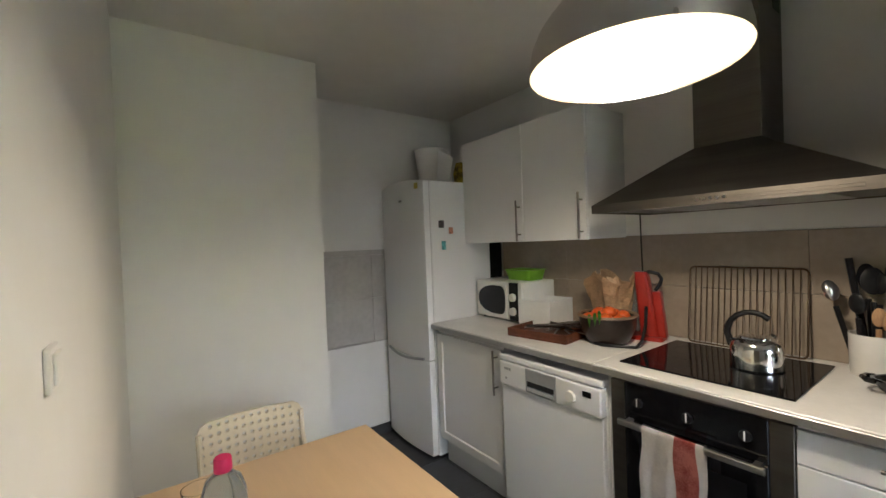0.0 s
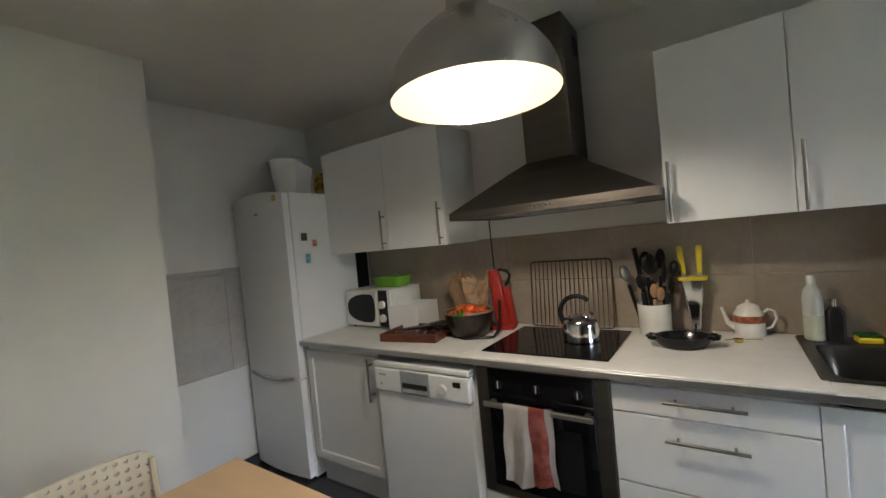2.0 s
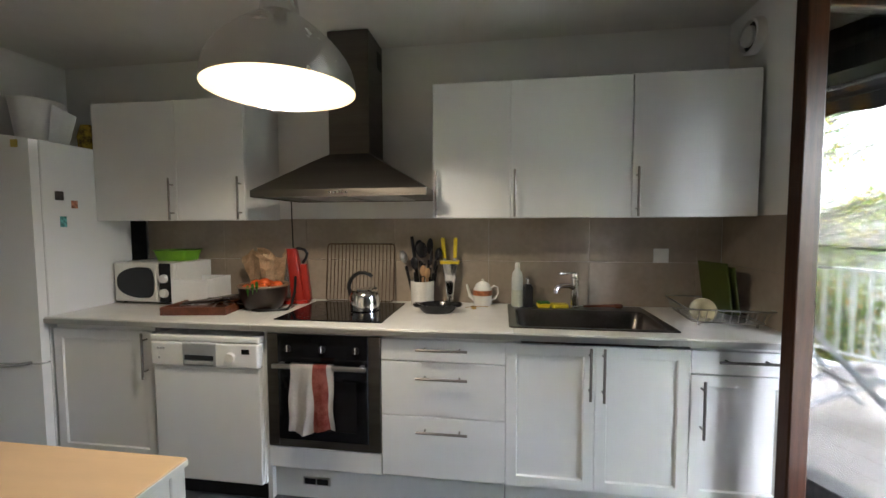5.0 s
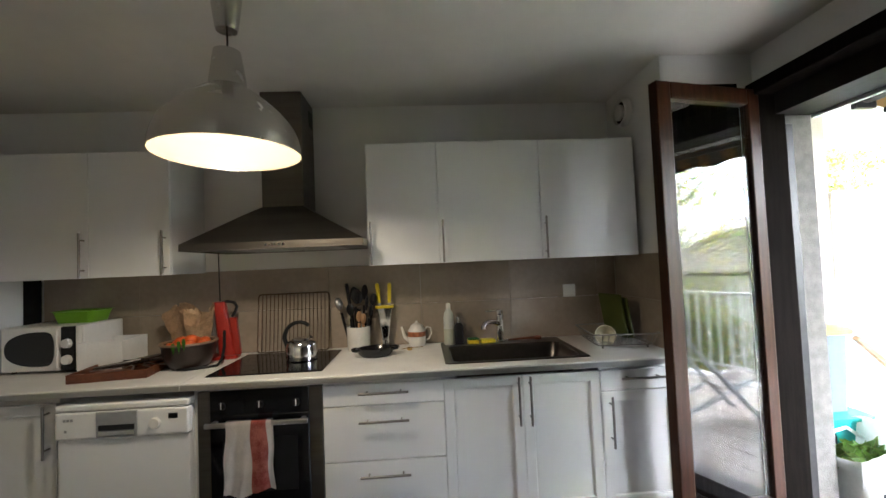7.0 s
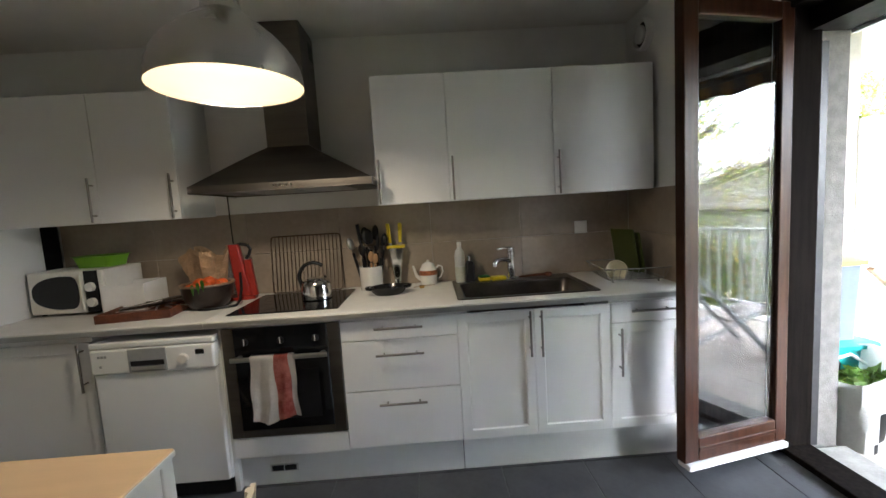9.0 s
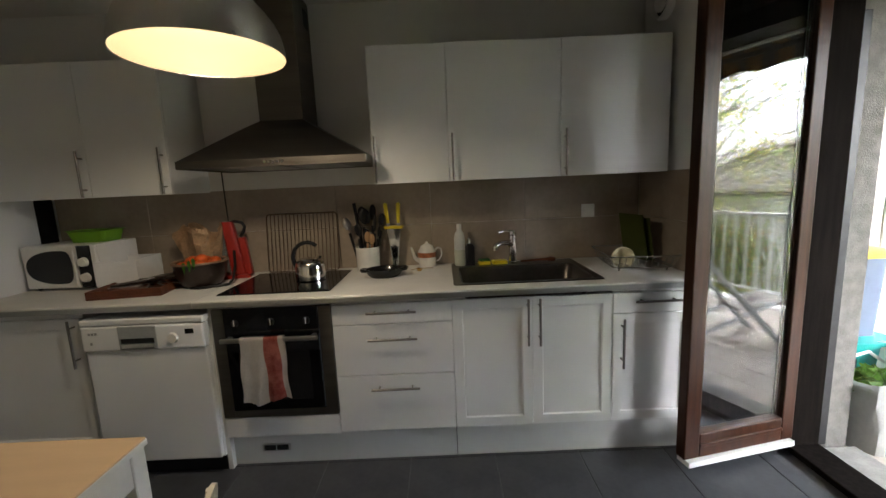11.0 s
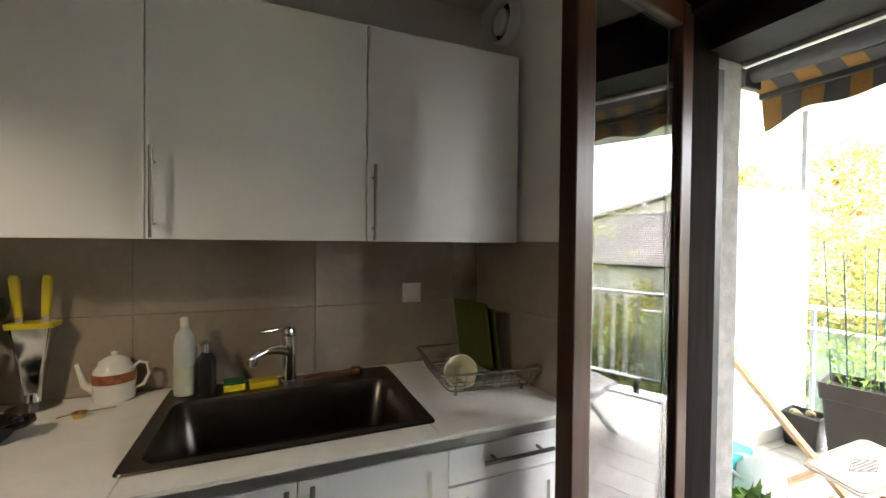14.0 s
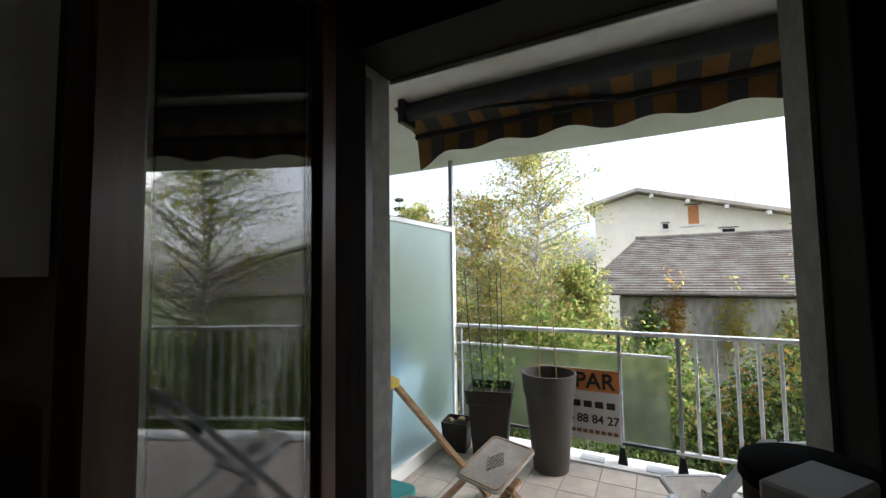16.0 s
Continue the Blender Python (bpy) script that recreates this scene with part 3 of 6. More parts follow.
# hob
hb = thing("hob", (-0.30, -0.285, 0.90), "black glass ceramic hob set into the worktop", "hob")
part("glass", bx(-0.292, -0.255, 0.0005, 0.288, 0.255, 0.0065, 0.003, 2), BLACKGLASS, hb)
RINGGREY = mat("hob_ring_print", (0.05, 0.05, 0.052), 0.25, var=0.1)
for x, y, r in ((-0.14, 0.11, 0.09), (0.14, 0.11, 0.075), (-0.14, -0.12, 0.075), (0.14, -0.12, 0.105)):
    part("zone_ring", lathe(bmesh.new(), [(r, 0.0066), (r, 0.0070), (r - 0.002, 0.0070), (r - 0.002, 0.0066)], 40, (x, y, 0), False), RINGGREY, hb)

# wall cabinets
def wall_unit(x0, x1, z0, z1, hx, label):
    u = thing("wall_cabinet", (x0, -0.286, z0), label, "cabinet", "white wall cabinets")
    w = x1 - x0
    part("body", bx(0.001, 0.001, 0.004, w - 0.001, BACK + 0.285, z1 - z0, 0.001), CARCASS, u)
    dd = flat_front("door", u, 0, w, 0.0, z1 - z0)
    bar_handle(dd, (hx, -0.019, 0.006), (hx, -0.019, 0.25))


for x0, x1 in ((0.209, 0.622), (0.622, 1.226), (1.226, 1.808)):
    wall_unit(x0, x1, 1.425, 2.135, 0.022, "white flat-fronted wall cabinet above the splashback")
wall_unit(-1.885, -1.325, 1.42, 2.125, 0.535, "white flat-fronted wall cabinet beside the fridge")
wall_unit(-1.325, -0.888, 1.42, 2.125, 0.412, "white flat-fronted wall cabinet beside the hood")

# cooker hood
hd = thing("cooker_hood", (-0.24, -0.2, 1.54), "brushed steel pyramid cooker hood with chimney above the hob", "cooker hood")
HX0, HX1, HY0, HY1 = -0.508, 0.448, -0.275, 0.268
CX0, CX1, CY0 = -0.176, 0.066, -0.005
bm = bmesh.new()
loft(bm, [rrect(HX0, HY0, HX1, HY1, 0.004, 0.0, 1), rrect(HX0, HY0, HX1, HY1, 0.004, 0.038, 1)], False, False)
loft(bm, [rrect(HX0 + 0.002, HY0 + 0.002, HX1 - 0.002, HY1, 0.004, 0.038, 1), rrect(CX0 - 0.07, CY0 - 0.065, CX1 + 0.07, HY1, 0.004, 0.215, 1), rrect(CX0, CY0, CX1, HY1, 0.004, 0.262, 1)], False, True)
part("canopy", bm, HOODSTEEL, hd)
part("chimney", bx(CX0, CY0, 0.262, CX1, HY1, 0.955, 0.002), HOODSTEEL, hd)
part("chimney_grille", bx(CX1, 0.16, 0.80, CX1 + 0.002, 0.24, 0.90), BLACK, hd, "black side vent slots")
bm = bx(HX0 + 0.02, HY0 + 0.02, 0.006, HX1 - 0.02, HY1 - 0.01, 0.012)
part("underside", bm, HOODSTEEL, hd)
for k in (-0.30, 0.0):
    part("filter", bx(k + 0.01, HY0 + 0.06, 0.001, k + 0.29, HY1 - 0.06, 0.006, 0.002), STEEL, hd, "mesh grease filter")
for k in range(5):
    bm = bmesh.new()
    rod(bm, (-0.06 + k * 0.022, HY0, 0.02), (-0.06 + k * 0.022, HY0 - 0.003, 0.02), 0.0065, seg=12)
    part("button", bm, CHROME, hd, smooth=True)
part("trim_bar", bx(0.06, HY0 - 0.002, 0.010, 0.38, HY0, 0.022, 0.001), HOODSTEEL, hd, "steel trim")
cb = tube(bmesh.new(), [(-0.80, 0.055, 1.545), (-0.80, 0.058, 1.40), (-0.797, 0.058, 1.25), (-0.79, 0.05, 1.12), (-0.785, 0.02, 1.05)], 0.004, 6)
tagged(part("power_cable", cb, BLACK, None, smooth=True), "black power cable hanging from the hood along the splashback", "cable")

# fridge
fr = thing("fridge", (-2.46, -0.60, FLOOR), "white two-door fridge-freezer with magnets on its side", "fridge")
part("body", bx(0, 0.0, 0.03, 0.58, 0.525, 1.895, 0.006, 2), FRIDGE, fr)
# Black block fills the gap to the wall, giving its shade as colour.
part("gap_shade", bx(0.006, 0.526, 0.06, 0.574, 0.652, 1.78, 0.004), FELT, fr, "black block standing in for the shaded gap behind the fridge")


def curved_door(z0, z1, arch):
    """A fridge door whose front bows outward, its top edge arched where asked."""
    n = 14
    rows = []
    for zi in range(7):
        f = zi / 6
        row = []
        for i in range(n + 1):
            x = 0.58 * i / n
            bow = -0.05 - 0.022 * (1 - (2 * i / n - 1) ** 2)
            top = z1 - (arch * (2 * i / n - 1) ** 2 if arch else 0)
            row.append((x, bow, z0 + (top - z0) * f))
        row += [(0.58, -0.006, row[-1][2]), (0.0, -0.006, row[0][2])]
        rows.append(row)
    bm = loft(bmesh.new(), rows)
    bmesh.ops.bevel(bm, geom=[e for e in bm.edges if e.calc_face_angle(0) > 0.9], offset=0.006, segments=2, affect='EDGES')
    return bm


dt = part("door", curved_door(0.690, 1.918, 0.028), FRIDGE, fr, "bowed fridge door", True)
db = part("door", curved_door(0.045, 0.682, 0), FRIDGE, fr, "bowed freezer door", True)
part("gasket", bx(0.006, -0.007, 0.05, 0.574, 0.001, 1.89), GASKET, fr)
part("handle", tube(bmesh.new(), [(0.05 + 0.48 * i / 12, -0.062 - 0.022 * (1 - (2 * i / 12 - 1) ** 2), 0.694 - 0.022 * math.sin(math.pi * i / 12)) for i in range(13)], 0.009, 8), GREYPLASTIC, db, "grey curved grip", True)
part("badge", bx(0.29, -0.0748, 1.77, 0.33, -0.0715, 1.785, 0.001), GREYPLASTIC, dt)
part("energy_label", bx(0.475, -0.062, 1.845, 0.525, -0.058, 1.885), mat("yellow_sticker", (0.55, 0.45, 0.10), 0.5), dt, "small yellow sticker")
part("foot", bx(0.02, 0.03, 0.0, 0.56, 0.55, 0.029), BLACK, fr, "black base")
MAG = [((0.085, 1.60), (0.045, 0.05), (0.06, 0.05, 0.05)), ((0.165, 1.555), (0.035, 0.045), (0.45, 0.20, 0.12)), ((0.10, 1.455), (0.035, 0.06), (0.12, 0.38, 0.40))]
for (y, z), (a, b), c in MAG:
    g = thing("fridge_magnet", (-1.879, -0.60 + y, z - 0.04), {0.06: "dark photo fridge magnet", 0.45: "small brown fridge magnet", 0.12: "turquoise fridge magnet"}[c[0]] + " on the fridge's side", "magnet", "fridge magnets")
    part("plate", bx(0, -a / 2, -b / 2, 0.004, a / 2, b / 2, 0.001), mat("magnet_print", c, 0.4, var=0.5, scale=60, bump=0), g)

# splashback tiles and patch behind the fridge, light switches, vent
wall_tiles("tile", -1.885, CHASE - 0.008, 0.899, 1.432, 0.60, 0.268, BACK, 0.009, 'y', SPLASH, wall_back, -0.10, 0.897, 0.0012)
wall_tiles("tile", -0.555, BACK - 0.009, 0.899, 1.432, 0.60, 0.268, CHASE, 0.009, 'x', SPLASH, chase, 0.06, 0.897, 0.0012)
wall_tiles("tile", -1.308, -0.30, 0.685, 1.40, 0.60, 0.33, LEFT, 0.009, '+x', mat("pale_greige_tile", (0.47, 0.455, 0.43), 0.45, var=0.08, scale=4, bump=0.05, rnd=0.03), wall_left, -1.35, 0.70, 0.0015)
part("tile_trim", bx(CHASE - 0.012, -0.562, 0.90, CHASE + 0.004, -0.553, 1.434), WHITEPLASTIC, chase)
sw = thing("light_switch", (1.504, BACK - 0.009, 1.205), "square white light switch on the splashback", "switch")
part("plate", bx(-0.042, -0.008, -0.042, 0.042, 0, 0.042, 0.003, 2), WHITEPLASTIC, sw)
part("rocker", bx(-0.03, -0.012, -0.03, 0.03, -0.007, 0.03, 0.002), WHITEPLASTIC, sw)
sw = thing("light_switch", (-0.275, -2.235, 1.31), "white rocker light switch beside the table", "switch")
part("plate", bx(-0.028, 0, -0.026, 0.028, 0.007, 0.026, 0.003, 2), WHITEPLASTIC, sw)
part("rocker", bx(-0.019, 0.006, -0.018, 0.019, 0.011, 0.018, 0.002), WHITEPLASTIC, sw)
vt = thing("air_vent", (CHASE, -0.175, 2.33), "round white extractor vent high on the side wall", "vent")
bm = lathe(bmesh.new(), [(0.088, 0), (0.088, 0.030), (0.084, 0.040), (0.074, 0.043), (0.072, 0.020), (0.0, 0.019)], 36)
bmesh.ops.rotate(bm, verts=bm.verts, cent=(0, 0, 0), matrix=Matrix.Rotation(radians(-90), 3, 'Y'))
part("ring", bm, WHITEPLASTIC, vt, smooth=True)
bm = lathe(bmesh.new(), [(0.0, 0.052), (0.04, 0.052), (0.050, 0.046), (0.050, 0.032), (0.0, 0.031)], 36, capped=False)
bmesh.ops.rotate(bm, verts=bm.verts, cent=(0, 0, 0), matrix=Matrix.Rotation(radians(-90), 3, 'Y'))
part("disc", bm, WHITEPLASTIC, vt, smooth=True)
bm = lathe(bmesh.new(), [(0.071, 0.022), (0.0, 0.0225)], 36, capped=False)
bmesh.ops.rotate(bm, verts=bm.verts, cent=(0, 0, 0), matrix=Matrix.Rotation(radians(-90), 3, 'Y'))
part("duct", bm, BLACK, vt, "dark duct opening")

# pendant lamp
LX, LY, LZ = -0.175, -1.14, 1.851
lp = thing("pendant_lamp", (LX, LY, LZ), "lit dome pendant lamp in brushed aluminium hanging from the ceiling", "lamp")
prof = [(0.250, 0.0), (0.249, 0.03), (0.242, 0.065), (0.228, 0.097), (0.207, 0.128), (0.181, 0.158), (0.152, 0.185), (0.122, 0.210), (0.094, 0.232), (0.066, 0.250), (0.062, 0.286), (0.056, 0.325), (0.047, 0.385), (0.030, 0.392), (0.0, 0.393)]
part("shade", lathe(bmesh.new(), prof, 64, capped=False), ALUSHADE, lp, "brushed aluminium dome", True)
LINING = mat("white_shade_lining", (0.15, 0.12, 0.075), 0.6, var=0.02, bump=0.0)
part("lining", lathe(bmesh.new(), [(0.249, 0.001)] + [(r - 0.004, z) for r, z in prof[1:9]] + [(0.04, 0.25), (0, 0.25)], 64, capped=False), LINING, lp, "white painted inside", True)
GLOW = bpy.data.materials.new("bulb_glow")
GLOW.use_nodes = True
GLOW.node_tree.nodes["Principled BSDF"].inputs["Emission Color"].default_value = (1.0, 0.82, 0.55, 1)
GLOW.node_tree.nodes["Principled BSDF"].inputs["Emission Strength"].default_value = 0.8
part("bulb", lathe(bmesh.new(), [(0.0, 0.165), (0.020, 0.168), (0.030, 0.185), (0.028, 0.205), (0.018, 0.225), (0.015, 0.249)], 24, capped=False), GLOW, lp, "glowing light bulb", True)
part("cord", tube(bmesh.new(), [(0, 0, 0.385), (0.002, 0, 0.42), (0, 0, 0.50)], 0.0035, 8), BLACK, lp, "black flex", True)
part("ceiling_cup", lathe(bmesh.new(), [(0.0, 0.465), (0.036, 0.465), (0.040, 0.475), (0.054, 0.58), (0.056, TOP - LZ)], 40, capped=False), ALUSHADE, lp, "aluminium ceiling cup", True)
bulb = new("bulb_light", bulb_data)
bulb.location = (LX, LY, LZ + 0.108)

# table and chairs
TABLEWHITE = mat("white_table_paint", (0.72, 0.71, 0.69), 0.45, var=0.03, scale=4, bump=0.02)
tb = thing("dining_table", (-0.71, -1.845, FLOOR), "white kitchen table with a birch-coloured top against the wall", "table")
TX, TY, TH = 0.405, 0.375, 0.772
part("tabletop", bx(-TX, -TY, TH - 0.022, TX, TY, TH, 0.004, 2), TABLETOP, tb, "birch-coloured tabletop")
part("top_edge", bx(-TX - 0.0015, -TY - 0.0015, TH - 0.024, TX + 0.0015, TY + 0.0015, TH - 0.005, 0.002), TABLEWHITE, tb)
for sx in (-1, 1):
    for sy in (-1, 1):
        part("leg", bx(sx * (TX - 0.005), sy * (TY - 0.005), 0, sx * (TX - 0.055), sy * (TY - 0.055), TH - 0.024, 0.003), TABLEWHITE, tb)
for sy in (-1, 1):
    part("apron", bx(-TX + 0.055, sy * (TY - 0.012), TH - 0.12, TX - 0.055, sy * (TY - 0.03), TH - 0.024), TABLEWHITE, tb)
for sx in (-1, 1):
    part("apron", bx(sx * (TX - 0.012), -TY + 0.055, TH - 0.12, sx * (TX - 0.03), TY - 0.055, TH - 0.024), TABLEWHITE, tb)

CHAIRCREAM = mat("cream_plastic", (0.72, 0.66, 0.54), 0.5, var=0.03, scale=5, bump=0.03)


def folding_chair(loc, rz, label):
    """Cream chair with a perforated back and seat on a white tube frame; its front looks to +x."""
    ch = thing("chair", loc, label, "chair", "cream folding chairs", rz)

    def perforated(w, h, nx, ny, hole, thick):
        bm = bmesh.new()
        sx, sy = w / nx, h / ny
        for i in range(nx):
            for j in range(ny):
                x0, y0 = -w / 2 + i * sx, -h / 2 + j * sy
                corner = (i in (0, nx - 1)) and (j in (0, ny - 1))
                c = [(x0, y0), (x0 + sx, y0), (x0 + sx, y0 + sy), (x0, y0 + sy)]
                if corner:
                    k = (0 if i == 0 else 1, 0 if j == 0 else 1)
                    idx = {(0, 0): 0, (1, 0): 1, (1, 1): 2, (0, 1): 3}[k]
                    c[idx] = (c[idx][0] + (0.32 * sx if i == 0 else -0.32 * sx), c[idx][1] + (0.32 * sy if j == 0 else -0.32 * sy))
                    bm.faces.new([bm.verts.new((*p, 0)) for p in c])
                    continue
                o = [bm.verts.new((*p, 0)) for p in c]
                mid = (x0 + sx / 2, y0 + sy / 2)
                inn = [bm.verts.new((mid[0] + hole * math.cos(radians(a)), mid[1] + hole * math.sin(radians(a)), 0)) for a in (225, 270, 315, 0, 45, 90, 135, 180)]
                for q in range(4):
                    a, b, d = inn[2 * q], inn[(2 * q + 1) % 8], inn[(2 * q + 2) % 8]
                    bm.faces.new((o[q], o[(q + 1) % 4], d, b, a))
        bmesh.ops.remove_doubles(bm, verts=bm.verts, dist=0.0005)
        bmesh.ops.solidify(bm, geom=bm.faces[:], thickness=thick)
        return bm
    b = perforated(0.38, 0.19, 13, 6, 0.0075, 0.012)
    for v in b.verts:
        x, y, z = v.co
        v.co = (-0.20 - y * 0.16 + 0.9 * x * x + z, x, 0.735 + y)
    part("backrest", b, CHAIRCREAM, ch, "perforated cream backrest")
    s = perforated(0.36, 0.36, 12, 12, 0.0075, 0.012)
    for v in s.verts:
        x, y, z = v.co
        v.co = (y + 0.0, x, 0.45 + z)
    part("seat", s, CHAIRCREAM, ch, "perforated cream seat")
    for sy in (-1, 1):
        part("leg", tube(bmesh.new(), [(0.20, 0.175 * sy, 0.0), (0.0, 0.18 * sy, 0.40), (-0.16, 0.185 * sy, 0.70), (-0.175, 0.186 * sy, 0.80)], 0.010, 8), CHAIRCREAM, ch, smooth=True)
        part("leg", tube(bmesh.new(), [(-0.22, 0.16 * sy, 0.0), (-0.02, 0.165 * sy, 0.36), (0.05, 0.165 * sy, 0.44)], 0.010, 8), CHAIRCREAM, ch, smooth=True)
    part("stretcher", tube(bmesh.new(), [(-0.13, -0.16, 0.16), (-0.13, 0.16, 0.16)], 0.008, 8), CHAIRCREAM, ch, smooth=True)
    return ch


folding_chair((-1.20, -1.83, FLOOR), 0, "cream perforated plastic chair between table and wall")

# ---- things on the worktop ----
CT = 0.90
PAPER = mat("brown_paper", (0.60, 0.42, 0.26), 0.9, var=0.18, scale=14, bump=0.6, bscale=60)
ORANGE = mat("clementine_peel", (0.50, 0.085, 0.010), 0.45, var=0.2, scale=20, bump=0.3, bscale=200)
REDP = mat("red_plastic", (0.30, 0.018, 0.010), 0.3, var=0.1, scale=6, bump=0.02)
GREENP = mat("lime_plastic", (0.16, 0.36, 0.02), 0.35, var=0.06)
YELLOWP = mat("bright_yellow_plastic", (0.66, 0.52, 0.02), 0.35, var=0.05)
CERAMIC = mat("white_ceramic", (0.74, 0.72, 0.68), 0.18, var=0.03, bump=0.01)
DARKBOWL = mat("dark_glazed_clay", (0.020, 0.012, 0.009), 0.3, var=0.3, scale=10, bump=0.1)
REDWOOD = mat("reddish_wood", (0.11, 0.035, 0.015), 0.45, var=0.3, scale=8, bump=0.1, stretch=(1, 6, 1))
WOODSPOON = mat("wooden_spoon", (0.34, 0.20, 0.10), 0.65, var=0.2, scale=10, stretch=(6, 6, 1))
TOWELPAPER = mat("matt_white_paper", (0.74, 0.74, 0.73), 0.9, var=0.04, scale=8, bump=0.2)
GOLD = mat("gilt_band", (0.30, 0.10, 0.04), 0.35, var=0.3, scale=40)
BRASS = mat("brass", (0.60, 0.42, 0.16), 0.25, 0.9, var=0.1)
CLEARP = mat("clear_blue_plastic", (0.56, 0.72, 0.94), 0.06, var=0.02, bump=0.0, trans=0.95, ior=1.25)
MILKY = mat("milky_plastic", (0.66, 0.68, 0.66), 0.35, var=0.04, trans=0.35, ior=1.3)

mw = thing("microwave", (-1.85, -0.235, CT), "white microwave oven with a dark oval door window", "microwave", rz=-3)
part("body", bx(0, 0.012, 0.012, 0.45, 0.295, 0.262, 0.006, 2), WHITEPLASTIC, mw)
dd = part("door", bx(0.002, -0.006, 0.014, 0.33, 0.012, 0.26, 0.008, 2), WHITEPLASTIC, mw)
bm = bmesh.new()
oval = []
for k in range(40):
    c, q = math.cos(2 * math.pi * k / 40), math.sin(2 * math.pi * k / 40)
    oval.append((0.20 + (0.10 * c ** 0.35 if c > 0 else -0.178 * abs(c) ** 1.05), -0.0078, 0.137 + 0.096 * math.copysign(abs(q) ** 0.8, q)))
loft(bm, [oval, [(x, -0.005, z) for x, y, z in oval]])
part("window", bm, BLACKGLASS, dd, "dark oval window")
part("grip", bx(0.314, -0.022, 0.03, 0.332, -0.006, 0.245, 0.008, 2), WHITEPLASTIC, dd)
part("front_edge", bx(0.418, -0.006, 0.014, 0.448, 0.012, 0.26, 0.006, 2), WHITEPLASTIC, mw)
pn = part("control_panel", bx(0.336, -0.006, 0.016, 0.416, 0.012, 0.258, 0.004, 2), BLACK, mw, "dark control panel")
for z in (0.075, 0.165):
    bm = rod(bmesh.new(), (0.376, -0.006, z), (0.376, -0.026, z), 0.027, 0.024, 24)
    part("knob", bm, WHITEPLASTIC, pn, "white round knob", True)
for x in (0.03, 0.42):
    for y in (0.04, 0.26):
        part("foot", rod(bmesh.new(), (x, y, 0), (x, y, 0.013), 0.012, seg=10), BLACK, mw)
gd = thing("plastic_dish", (-1.55, -0.06, CT + 0.262), "lime green plastic dish on the microwave", "dish", rz=-3)
part("bowl", loft(bmesh.new(), [rrect(-0.10, -0.07, 0.10, 0.07, 0.02, 0.0), rrect(-0.122, -0.085, 0.122, 0.085, 0.03, 0.066), rrect(-0.132, -0.095, 0.132, 0.095, 0.03, 0.071), rrect(-0.116, -0.08, 0.116, 0.08, 0.03, 0.064), rrect(-0.09, -0.06, 0.09, 0.06, 0.02, 0.006)], True, True), GREENP, gd, smooth=True)
cbx = thing("carton", (-1.395, -0.30, CT), "white open cardboard carton beside the microwave", "box", rz=6)
bm = bmesh.new()
box(bm, 0, 0, 0, 0.225, 0.25, 0.004)
part("base", bm, TOWELPAPER, cbx)
for c in ((0, 0, 0.004, 0.225, 0.003, 0.165), (0, 0.247, 0.004, 0.225, 0.25, 0.165), (0, 0.003, 0.004, 0.003, 0.247, 0.165), (0.222, 0.003, 0.004, 0.225, 0.247, 0.165)):
    part("side", bx(*c), TOWELPAPER, cbx)
ty = thing("wooden_tray", (-1.11, -0.37, CT), "reddish wooden tray holding cutlery and odds and ends", "tray", rz=8)
part("base", bx(-0.18, -0.13, 0, 0.18, 0.13, 0.012, 0.002), REDWOOD, ty)
for c in ((-0.18, -0.13, 0.012, 0.18, -0.118, 0.045), (-0.18, 0.118, 0.012, 0.18, 0.13, 0.045), (-0.18, -0.118, 0.012, -0.168, 0.118, 0.045), (0.168, -0.118, 0.012, 0.18, 0.118, 0.045)):
    part("side", bx(*c, 0.002), REDWOOD, ty)
for k in range(6):
    cu = thing("cutlery_piece", (-1.16 + 0.04 * k, -0.38 + 0.02 * (k % 3), CT + 0.04), "steel spoon lying in the wooden tray", "cutlery", "cutlery in the tray", rz=50 + 23 * k)
    part("handle", bx(-0.085, -0.005, 0, 0.03, 0.005, 0.004, 0.001), STEEL, cu)
    bm = bmesh.new()
    bmesh.ops.create_uvsphere(bm, u_segments=12, v_segments=8, radius=0.022, matrix=Matrix.Translation((0.05, 0, 0.003)) @ Matrix.Diagonal((1.25, 0.8, 0.25, 1)))
    part("bowl", bm, STEEL if k % 2 else WOODSPOON, cu, smooth=True)
for k, (x, y, z, L, a) in enumerate(((-1.08, -0.36, 0.047, 0.15, 24), (-1.02, -0.33, 0.058, 0.13, -12), (-1.05, -0.40, 0.066, 0.14, 40))):
    wp = thing("wooden_utensil", (x, y, CT + z), "dark brown wooden spatula lying across the tray", "utensil", "wooden spatulas on the tray", rz=a)
    part("handle", tube(bmesh.new(), [(-L, 0, 0.0), (0, 0, 0.006), (L * 0.4, 0, 0.012)], [0.006, 0.008, 0.009], 8), DARKBOWL, wp, smooth=True)
    part("blade", loft(bmesh.new(), [[(L * 0.35, y2, z2) for y2, z2 in ((-0.012, 0.004), (0.012, 0.004), (0.012, 0.018), (-0.012, 0.018))], [(L * 0.6, y2, z2) for y2, z2 in ((-0.034, 0.010), (0.034, 0.010), (0.034, 0.020), (-0.034, 0.020))], [(L, y2, z2) for y2, z2 in ((-0.030, 0.016), (0.030, 0.016), (0.030, 0.022), (-0.030, 0.022))]]), DARKBOWL, wp)
bw = thing("fruit_bowl", (-0.815, -0.265, CT), "dark glazed clay bowl full of clementines", "bowl")
